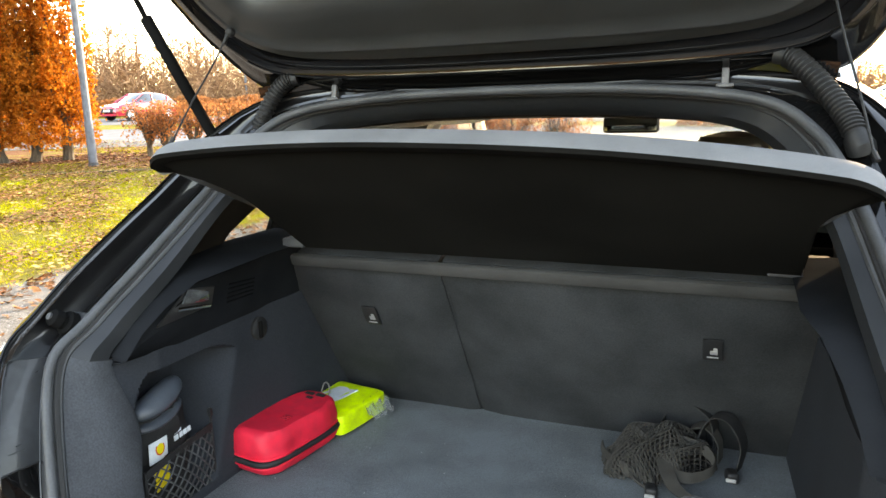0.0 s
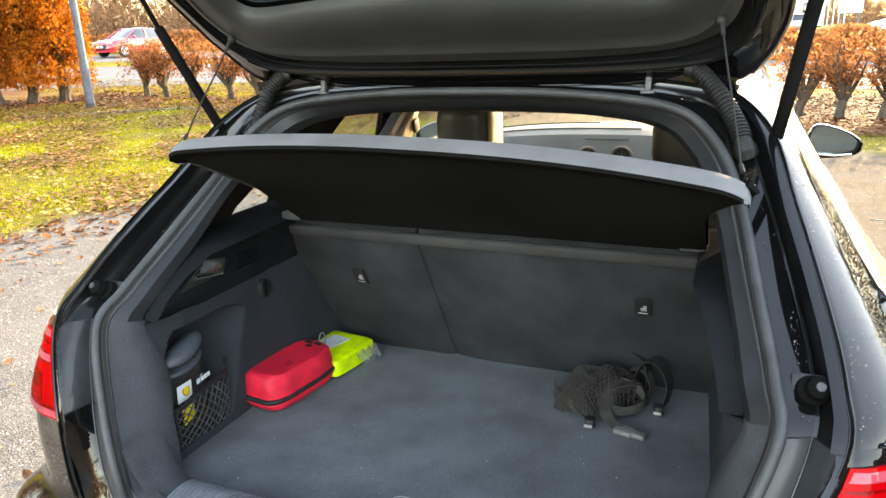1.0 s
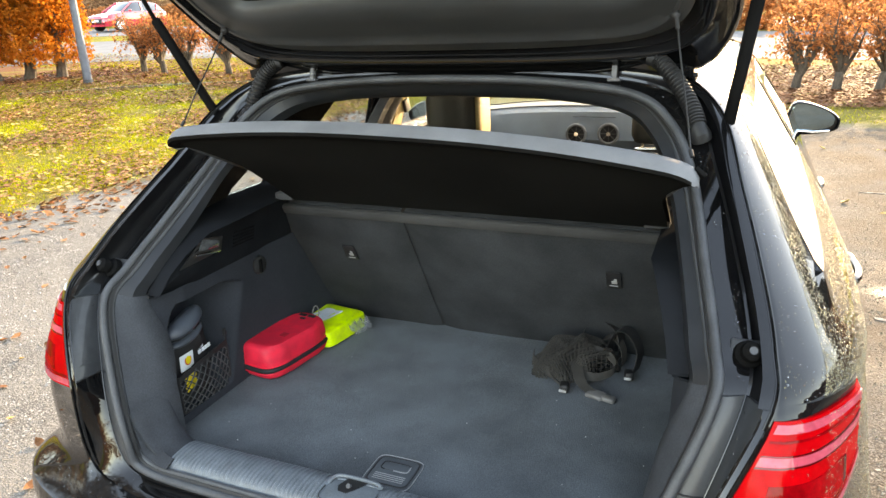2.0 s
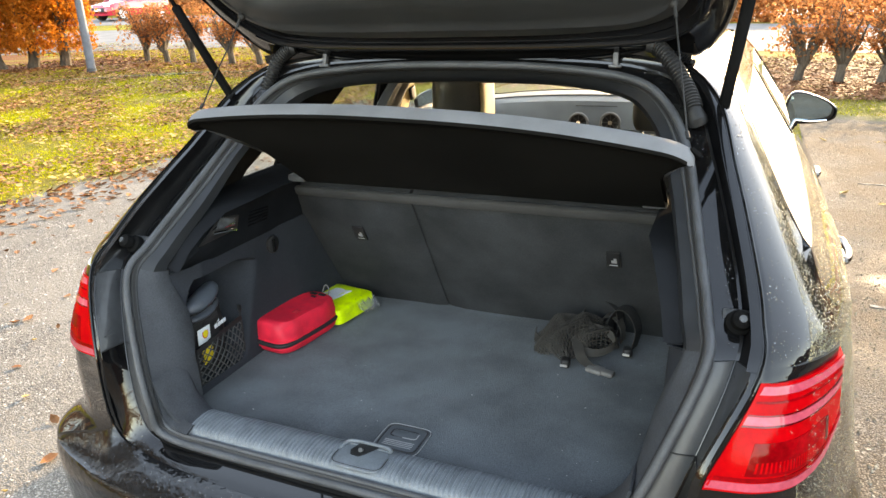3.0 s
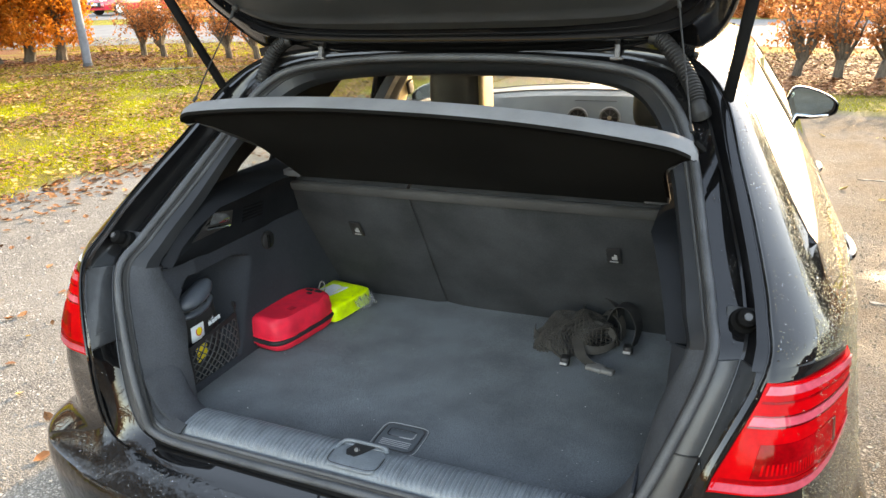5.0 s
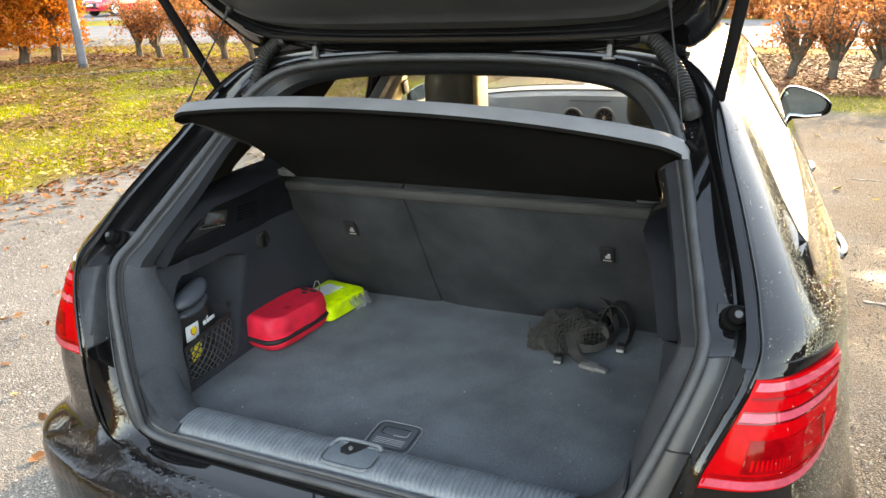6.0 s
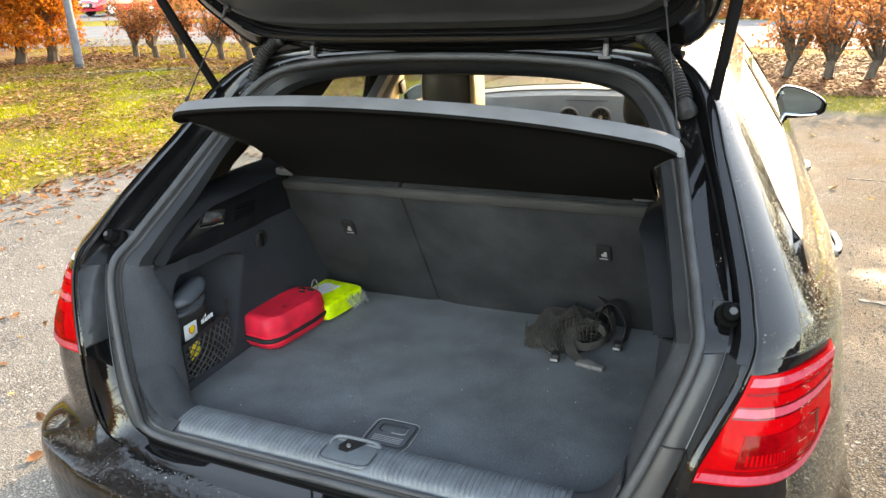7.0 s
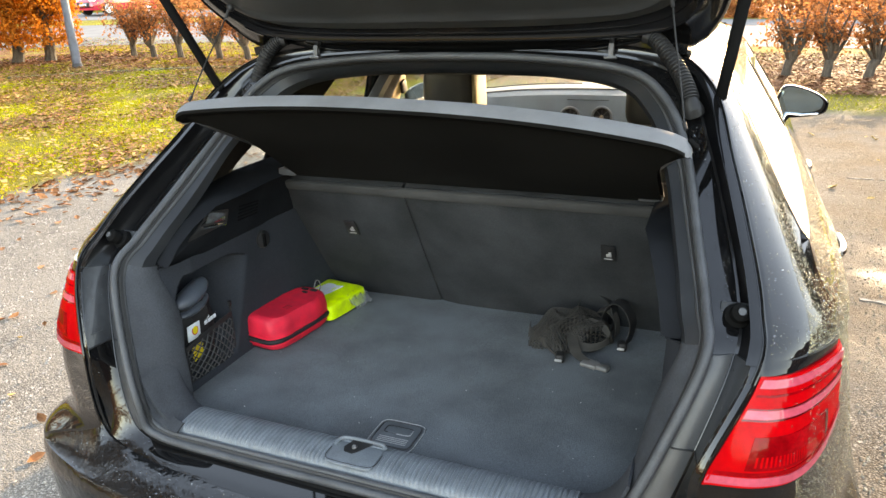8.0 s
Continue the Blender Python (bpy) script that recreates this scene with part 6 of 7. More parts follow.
GALV = material("galvanised_steel", (0.115, 0.13, 0.16), 0.6, 0.0, vary=0.15, scale=6, fine=60, bump=0.1)
ROAD = material("pale_road", (0.16, 0.16, 0.16), 0.85, vary=0.12, scale=1.5, fine=60, bump=0.3, depth=0.004, spec=0.08)
LINE_WHITE = material("road_paint", (0.24, 0.23, 0.21), 0.9, vary=0.4, scale=25, fine=160, bump=0.3, spec=0.05)
KERB = material("mossy_kerb", (0.13, 0.14, 0.055), 0.9, vary=0.3, scale=6, fine=90, bump=0.5, depth=0.004)
WALL_WHITE = material("white_render", (0.78, 0.78, 0.77), 0.8, vary=0.06, scale=2, fine=60, bump=0.2)
CAR_RED = material("red_car_paint", (0.50, 0.012, 0.035), 0.2, vary=0.08, scale=2, fine=30, bump=0.0, coat=1.0)
CAR_GREY = material("grey_car_paint", (0.22, 0.24, 0.27), 0.25, vary=0.08, scale=2, fine=30, bump=0.0, coat=1.0)
CAR_WHITE = material("white_car_paint", (0.75, 0.76, 0.77), 0.25, vary=0.05, scale=2, fine=30, bump=0.0, coat=1.0)
DARK_GLASS = material("dark_car_glass", (0.03, 0.035, 0.04), 0.08, vary=0.1, scale=2, fine=30, bump=0.0, coat=1.0)
BOARD_BLUE = material("pale_blue_board", (0.50, 0.60, 0.72), 0.5, vary=0.08, scale=3, fine=60, bump=0.05)


CHIP_BROWN = material("brown_chippings", (0.29, 0.235, 0.16), 0.40, vary=0.2, scale=3, fine=80, bump=0.1, per_piece=0.4)
CHIP_GREY = material("grey_chippings", (0.30, 0.28, 0.25), 0.7, vary=0.2, scale=3, fine=80, bump=0.1, per_piece=0.55)


def scatter(name, centres, sizes, ups, mat, rng, parent=None, label="", fold=0.25, long=1.5, curled=False):
    """Small folded leaves, one for each centre, in one mesh."""
    n = len(centres)
    centres, ups = np.asarray(centres, float), np.asarray(ups, float)
    ups /= np.linalg.norm(ups, axis=1)[:, None]
    ref = rng.normal(size=(n, 3))
    a = np.cross(ups, ref)
    a /= np.linalg.norm(a, axis=1)[:, None]
    b = np.cross(ups, a)
    s = np.asarray(sizes, float)[:, None]
    idx = np.arange(n)[:, None]
    if curled:
        # a midrib of four points with two margins, curling up at the tip
        verts = np.empty((n, 8, 3))
        curl = rng.uniform(-0.1, 0.5, (n, 1)) * s
        for j, (u, w, h) in enumerate(((-0.5, 0, 0.10), (-0.18, 0, 0.0), (0.20, 0, 0.05), (0.5, 0, 1.0), (-0.22, 0.40, 0.25), (0.16, 0.46, 0.35), (-0.22, -0.40, 0.25), (0.16, -0.46, 0.35))):
            verts[:, j] = centres + a * s * long * u + b * s * (w + (0.06 * rng.normal(size=(n, 1)) if w else 0)) + ups * (s * fold * (2.0 if w else 0.4) + curl * h)
        faces = np.concatenate([idx * 8 + q for q in ([0, 1, 4], [1, 2, 4], [4, 2, 5], [2, 3, 5], [0, 6, 1], [1, 6, 2], [6, 7, 2], [2, 7, 3])], 0)
    else:
        verts = np.empty((n, 4, 3))
        verts[:, 0] = centres - a * s * long * 0.5
        verts[:, 1] = centres + b * s * 0.5 + ups * s * fold
        verts[:, 2] = centres + a * s * long * 0.5
        verts[:, 3] = centres - b * s * 0.5 + ups * s * fold
        faces = np.concatenate([idx * 4 + [0, 1, 2], idx * 4 + [0, 2, 3]], 0)
    me = bpy.data.meshes.new(name)
    me.from_pydata(verts.reshape(-1, 3).tolist(), [], faces.tolist())
    me.materials.append(mat)
    ob = new(name, me)
    if parent:
        ob.parent = parent
        ob.matrix_parent_inverse = parent.matrix_basis.inverted()
    if label:
        tagged(ob, label)
    return ob


def carpet_lint():
    """Loose flecks of dust and leaf crumbs on the boot's carpet."""
    r2 = np.random.default_rng(41)
    n = 60
    x, y = r2.uniform(-0.48, 0.48, n), r2.uniform(0.39, 1.02, n)
    ok = (np.abs(x - 0.014) > 0.06) | (y > 0.49)
    x, y = x[ok], y[ok]
    ob = scatter("carpet_lint", np.stack([x, y, np.full(len(x), 0.6632)], 1), r2.uniform(0.0012, 0.0034, len(x)), r2.normal(0, 0.3, (len(x), 3)) + [0, 0, 1], BUCKLE_PALE, r2)
    tagged(ob, "pale flecks of lint on the boot carpet", "lint", kind="stuff")


carpet_lint()


def hedge_tree(x, y, seed, low, high, half, leaves, size, mat, label, group, trunk=0.10, density=1.0, depth=None, limb=0.38, fork_at=0.10):
    """A clipped hedge tree: a trunk that forks, and a crown of leaves round its twigs."""
    rng = np.random.default_rng(seed)
    z0 = lie(x, y)
    tree = empty("hedge_tree", pose(x, y, z0), label, "hedge tree", group)
    depth = depth or half
    bm = bmesh.new()
    lean = rng.normal(0, 0.06, 2)
    fork = Vector((x + lean[0], y + lean[1], z0 + low + fork_at * (high - low)))
    tube_into(bm, curve_through([(x, y, z0 - 0.05), (x, y, z0 + 0.06), (x + lean[0] * 0.5, y + lean[1] * 0.5, z0 + low * 0.6), fork], 3), [trunk * 1.35, trunk * 1.25, trunk * 1.15, trunk * 1.05, trunk, trunk * 0.97, trunk * 0.95, trunk * 0.95, trunk * 0.9, trunk * 0.85], 9)
    ends = []
    for k in range(15):
        a = rng.uniform(0, 2 * math.pi)
        tip = Vector((x + half * 0.95 * math.cos(a) * rng.uniform(0.5, 1), y + depth * 0.95 * math.sin(a) * rng.uniform(0.5, 1), z0 + rng.uniform(low + 0.25 * (high - low), high * 0.98)))
        mid = fork.lerp(tip, 0.5) + Vector((rng.normal(0, 0.05), rng.normal(0, 0.05), 0.05 + rng.normal(0, 0.04)))
        tube_into(bm, [fork + Vector((0, 0, -0.03)), mid, tip], [trunk * limb, trunk * limb * 0.6, trunk * 0.10], 5)
        ends.append((mid, tip))
        for j in range(6):
            st = mid.lerp(tip, rng.uniform(0, 0.9))
            en = st + Vector((rng.normal(0, half * 0.4), rng.normal(0, depth * 0.4), rng.normal(0.05, 0.14 * (high - low))))
            en.x, en.y, en.z = max(x - half, min(x + half, en.x)), max(y - depth, min(y + depth, en.y)), max(z0 + low, min(z0 + high, en.z))
            tube_into(bm, [st, en], [trunk * 0.09, trunk * 0.03], 4)
            ends.append((st, en))
    part("trunk", bm, BARK, tree, "grey-brown trunk with bare twigs")
    # leaves sit along the twigs and thicken towards the clipped faces
    pick = rng.integers(0, len(ends), leaves)
    t = rng.uniform(0, 1, leaves)
    c = np.array([ends[i][0].lerp(ends[i][1], u) for i, u in zip(pick, t)]) + rng.normal(0, 0.07, (leaves, 3))
    box_c = np.stack([rng.uniform(-half, half, leaves), rng.uniform(-depth, depth, leaves), rng.uniform(low, high, leaves)], 1)
    rim = rng.integers(0, 3, leaves)
    sign = rng.choice([-1, 1], leaves)
    face = box_c.copy()
    face[rim == 0, 0] = (sign * half)[rim == 0]
    face[rim == 1, 1] = (sign * depth)[rim == 1]
    face[rim == 2, 2] = high
    face += rng.normal(0, 0.06, face.shape) + [x, y, z0]
    lump = np.array([noise.noise(Vector(p) * 2.6) for p in face]) if leaves < 20000 else np.zeros(leaves)
    use = (rng.uniform(0, 1, leaves) < 0.78 * density) & (lump > -0.28)
    c[use] = face[use]
    ups = rng.normal(0, 1, (leaves, 3)) + [0, -0.2, 0.4]
    scatter("crown", c, size * rng.uniform(0.6, 1.3, leaves), ups, mat, rng, tree, "dry copper leaves")
    return tree


# tall copper hedge
for i in range(7):
    k = i * 0.68
    hedge_tree(-14.62 - 0.62 * k, 11.80 - 0.78 * k, 20 + i, 0.42, 3.9, 0.50, 17000, 0.058, LEAF_ORANGE, "tall clipped beech hedge tree with bright copper leaves", "tall copper hedge", trunk=0.13, depth=0.55)
# low hedge row ahead of the car
for i, x in enumerate([-13.35, -12.65, -11.85, -10.75, -9.95, -9.1, -8.2, -7.3, -6.4, -5.5, -4.6, -3.7, -2.8]):
    hedge_tree(x, 13.15 + 0.06 * math.sin(5 * i), 50 + i, 0.50, 1.30, 0.50, 1500, 0.044, LEAF_BROWN, "low clipped hedge tree with sparse brown leaves", "low hedge", trunk=0.075, density=0.42, depth=0.40, limb=0.55, fork_at=-0.28)
for i, x in enumerate([1.45, 2.08, 2.72, 3.5, 4.3, 5.1, 5.9, 6.7, 7.5]):
    hedge_tree(x, 13.25 + 0.06 * math.sin(5 * i), 80 + i, 0.46, 1.34, 0.46, 1050, 0.046, LEAF_BROWN, "low clipped hedge tree with russet leaves", "low hedge", trunk=0.075, density=0.45, depth=0.40, limb=0.6, fork_at=-0.22)


def lamp_post(x, y, height, r0, r1, label):
    z0 = lie(x, y)
    post = empty("street_lamp", pose(x, y, z0), label, "street lamp", "street lamps")
    tube("pole", [(x, y, z0 - 0.05), (x, y, z0 + 0.9), (x, y, z0 + 1.0), (x, y, z0 + height)], [r0, r0 * 0.98, r0 * 0.88, r1], GALV, post, "galvanised steel pole", segs=18)
    tube("base_collar", [(x, y, z0 - 0.02), (x, y, z0 + 0.10)], [r0 * 1.25, r0 * 1.08], RUBBER, post, "dark base collar", segs=18)
    box("lantern", (0.30, 0.75, 0.14), pose(x, y - 0.3, z0 + height + 0.04), GALV, post, "grey lantern head", bevel=0.04)


lamp_post(-12.93, 11.05, 6.5, 0.092, 0.06, "grey steel street lamp beside the lawn")
for x, y in ((-36.0, 46.0), (-30.0, 50.0), (-20.0, 52.0)):
    lamp_post(x, y, 7.0, 0.11, 0.06, "slim pale street lamp by the far road")


def strip(name, line, width, lift, mat, label, category, kind="structure"):
    pts = curve_through([(x, y, 0) for x, y in line], 10)
    rows = []
    for i, p in enumerate(pts):
        a = pts[min(i + 1, len(pts) - 1)] - pts[max(i - 1, 0)]
        s = Vector((-a.y, a.x, 0)).normalized()
        rows.append([])
        for k in np.linspace(-0.5, 0.5, 9):
            q = p + s * width * k
            rows[-1].append((q.x, q.y, min(4.0, lie(q.x, q.y)) + lift))
    ob = loft(name, rows, mat, thick=0.0)
    return tagged(ob, label, category, kind=kind)


strip("road", [(-52, -14), (-36, 4), (-20.2, 19.2), (-8, 23.5), (10, 24), (50, 24)], 10.5, 0.012, ROAD, "pale wet road behind the hedges", "road")
strip("road", [(-62, -6), (-46, 12), (-30.5, 28.8), (-16, 36), (10, 37), (60, 37)], 8.5, 0.012, ROAD, "pale far road with a red car", "road")


def kerb_run():
    pts = curve_through([(-12.9, 9.3, 0), (-12.3, 9.85, 0), (-11.3, 10.8, 0), (-9.6, 11.9, 0), (-7.6, 12.2, 0)], 5)
    for i in range(len(pts) - 1):
        a, b = pts[i], pts[i + 1]
        mid = (a + b) / 2
        ob = box("kerb", ((b - a).length - 0.012, 0.13, 0.16), Matrix.Translation((mid.x, mid.y, lie(mid.x, mid.y) - 0.045)) @ Matrix.Rotation(math.atan2(b.y - a.y, b.x - a.x), 4, "Z"), KERB, bevel=0.015)
        tagged(ob, "mossy concrete kerb stone in the lawn", "kerb", "kerb stones", "structure")


kerb_run()


def far_car(x, y, turn, paint, label, name="car"):
    """A parked hatchback seen from afar: body, glasshouse, wheels, lamps."""
    m = pose(x, y, lie(x, y) + 0.012, 0, 0, turn)
    ob = empty(name, m, label, "car", "far cars")
    prof = [(-2.08, 0.35, 0.52), (-2.10, 0.60, 0.72), (-2.02, 0.80, 0.86), (-1.95, 0.96, 0.90), (-1.5, 1.0, 0.90), (0.6, 0.98, 0.90), (0.95, 0.97, 0.90), (1.6, 0.88, 0.86), (1.98, 0.76, 0.78), (2.08, 0.60, 0.72), (2.10, 0.40, 0.68)]
    rows = []
    for py, pz, hw in prof:
        rows.append([m @ Vector((hw * s * (1.0 if abs(s) < 1 else 1.0), py, z)) for s, z in ((-0.96, 0.24), (-1.0, 0.42), (-1.0, 0.62 * pz + 0.1), (-0.95, pz - 0.03), (-0.85, pz), (0, pz + 0.02), (0.85, pz), (0.95, pz - 0.03), (1.0, 0.62 * pz + 0.1), (1.0, 0.42), (0.96, 0.24))])
    loft("body", rows, paint, ob, "painted car body", closed=True, caps=True)
    rows = []
    for py, pz, hw in ((-1.98, 0.95, 0.76), (-1.62, 1.36, 0.60), (-1.2, 1.46, 0.57), (-0.3, 1.50, 0.57), (0.15, 1.46, 0.57), (0.45, 1.30, 0.62), (1.0, 0.97, 0.74)):
        rows.append([m @ Vector((k, py, z)) for k, z in ((-0.80, 0.92), (-hw - 0.02, max(0.93, pz - 0.06)), (-hw + 0.08, pz), (0, pz + 0.015), (hw - 0.08, pz), (hw + 0.02, max(0.93, pz - 0.06)), (0.80, 0.92))])
    loft("glasshouse", rows, DARK_GLASS, ob, "dark car windows", caps=False)
    rows = []
    for py, pz, hw in ((-1.66, 1.375, 0.54), (-1.2, 1.475, 0.54), (-0.3, 1.515, 0.55), (0.10, 1.485, 0.54)):
        rows.append([m @ Vector((k, py, z)) for k, z in ((-hw, pz - 0.035), (-hw + 0.1, pz), (0, pz + 0.015), (hw - 0.1, pz), (hw, pz - 0.035))])
    loft("roof", rows, paint, ob, "painted roof", thick=0.01)
    for s in (1, -1):
        for y0, z0, y1, z1 in ((1.0, 0.96, 0.12, 1.46), (-0.35, 0.96, -0.42, 1.47), (-1.35, 0.96, -1.55, 1.38)):
            tube("window_post", [m @ Vector((s * 0.795, y0, z0)), m @ Vector((s * 0.60, y1, z1))], 0.035, paint, ob, segs=6)
        for py in (-1.30, 1.28):
            wheel = tube("wheel", [m @ Vector((s * 0.70, py, 0.32)), m @ Vector((s * 0.905, py, 0.32))], 0.32, RUBBER_BLACK, ob, "black tyre", segs=24)
            bm = bmesh.new()
            hub = Vector((s * 0.912, py, 0.32))
            tube_into(bm, [m @ (hub + Vector((0, 0.215 * math.cos(k * math.pi / 10), 0.215 * math.sin(k * math.pi / 10)))) for k in range(20)], 0.018, 5, True)
            for k in range(10):
                w = k * math.pi / 5
                tube_into(bm, [m @ hub, m @ (hub + Vector((0, 0.21 * math.cos(w), 0.21 * math.sin(w))))], [0.035, 0.022], 5)
            part("rim", bm, CAR_WHITE, wheel, "bright spoked wheel rim")
        box("headlamp", (0.34, 0.12, 0.12), m @ pose(s * 0.60, 1.98, 0.70, 0, 0, -s * 18), CHROME, ob, "clear headlamp", bevel=0.03)
        box("wing_mirror", (0.16, 0.08, 0.12), m @ pose(s * 0.98, 0.62, 1.02), paint, ob, bevel=0.03)
    box("grille", (0.95, 0.04, 0.22), m @ pose(0, 2.085, 0.52), RUBBER_BLACK, ob, "black grille", bevel=0.015)
    box("plate", (0.50, 0.02, 0.11), m @ pose(0, 2.115, 0.52), WHITE, ob, "pale number plate", bevel=0.004)
    return ob


far_car(-31.2, 30.2, 176.0, CAR_RED, "red hatchback car standing on the far road")
far_car(3.45, 66.0, 88.0, CAR_GREY, "grey car parked behind the hedge")
far_car(11.4, 66.0, 95.0, CAR_WHITE, "white car parked behind the hedge")


def kiosk():
    x, y = 5.6, 93.0
    z0 = lie(x, y)
    hut = empty("white_building", pose(x, y, z0), "small white rendered building with dark windows and a flat roof", "building")
    # front wall with openings left free
    def wall(name, x0, x1, z1, z2, y1, y2):
        box(name, (x1 - x0, y2 - y1, z2 - z1), pose((x0 + x1) / 2, (y1 + y2) / 2, z0 + (z1 + z2) / 2), WALL_WHITE, hut, bevel=0.01)
    holes = [(-1.55, -0.85), (0.35, 1.05)]
    xs = [-2.6, *[v for h in holes for v in h], 2.6]
    for a, b in zip(xs[::2], xs[1::2]):
        wall("wall", x + a, x + b, 0, 3.6, y - 2.6, y - 2.35)
    for a, b in holes:
        wall("wall", x + a, x + b, 0, 0.9, y - 2.6, y - 2.35)
        wall("wall", x + a, x + b, 2.5, 3.6, y - 2.6, y - 2.35)
        box("window", (b - a, 0.04, 1.6), pose(x + (a + b) / 2, y - 2.44, z0 + 1.7), DARK_GLASS, hut, "dark window", bevel=0.005)
    wall("wall", x - 2.6, x - 2.35, 0, 3.6, y - 2.35, y + 2.5)
    wall("wall", x + 2.35, x + 2.6, 0, 3.6, y - 2.35, y + 2.5)
    wall("wall", x - 2.35, x + 2.35, 0, 3.6, y + 2.25, y + 2.5)
    box("roof", (5.6, 5.5, 0.25), pose(x, y - 0.05, z0 + 3.725), GALV, hut, "flat grey roof edge", bevel=0.02)
    for k in range(4):
        tube("post", [(x + 2.9 + 0.55 * k, y - 2.8, z0), (x + 2.9 + 0.55 * k, y - 2.8, z0 + 3.2)], 0.06, CAR_WHITE, hut, "white post", segs=8)


kiosk()


def sign_board():
    x, y = 5.25, 42.0
    z0 = lie(x, y)
    sign = empty("sign_board", pose(x, y, z0), "pale blue information board on two posts", "sign")
    for s in (-0.42, 0.42):
        tube("post", [(x + s, y, z0), (x + s, y, z0 + 2.6)], 0.05, GALV, sign, "grey post", segs=8)
    box("panel", (1.1, 0.05, 0.95), pose(x, y - 0.06, z0 + 2.1), BOARD_BLUE, sign, "pale blue panel", bevel=0.01)
    for k in range(4):
        box("print_bar", (0.8 - 0.15 * (k % 2), 0.01, 0.06), pose(x - 0.05, y - 0.09, z0 + 2.38 - 0.16 * k), CAR_WHITE, sign, bevel=0.002)


sign_board()


def far_hedges():
    rng = np.random.default_rng(9)
    # last two runs are unseen, added on the right to darken reflections
    for x0, y0, x1, y1, h, n, big, mat, label in (
            (-50, 26, -18, 44, 1.3, 16000, 0.12, LEAF_BROWN, "long low russet hedge beyond the road"), (-17, 44.5, -2, 45, 1.3, 4000, 0.12, LEAF_BROWN, "long low russet hedge beyond the road"),
            (-2, 30.5, 24, 30.5, 1.30, 16000, 0.12, LEAF_BROWN, "long low russet hedge beyond the road"),
            (8.9, 13.4, 13.5, 9.0, 3.6, 9000, 0.20, LEAF_LITTER, "unseen tall dark hedge added to darken the flank's reflections"), (13.5, 9.0, 14.2, -12.0, 3.8, 20000, 0.24, LEAF_LITTER, "unseen tall dark hedge added to darken the flank's reflections")):
        t, d, z = rng.uniform(0, 1, n), rng.uniform(-0.6, 0.6, n), rng.uniform(0, 1, n)
        x, y = x0 + (x1 - x0) * t, y0 + (y1 - y0) * t
        nx, ny = -(y1 - y0), x1 - x0
        ln = math.hypot(nx, ny)
        x, y = x + nx / ln * d, y + ny / ln * d
        top = h * (0.9 + 0.1 * np.sin(t * 60))
        c = np.stack([x, y, np.array([lie(a, b) for a, b in zip(x, y)]) + z * top], 1)
        ob = scatter("far_hedge", c, big * rng.uniform(0.6, 1.4, n), rng.normal(0, 1, (n, 3)), mat, rng)
        tagged(ob, label, "hedge", kind="stuff")


far_hedges()


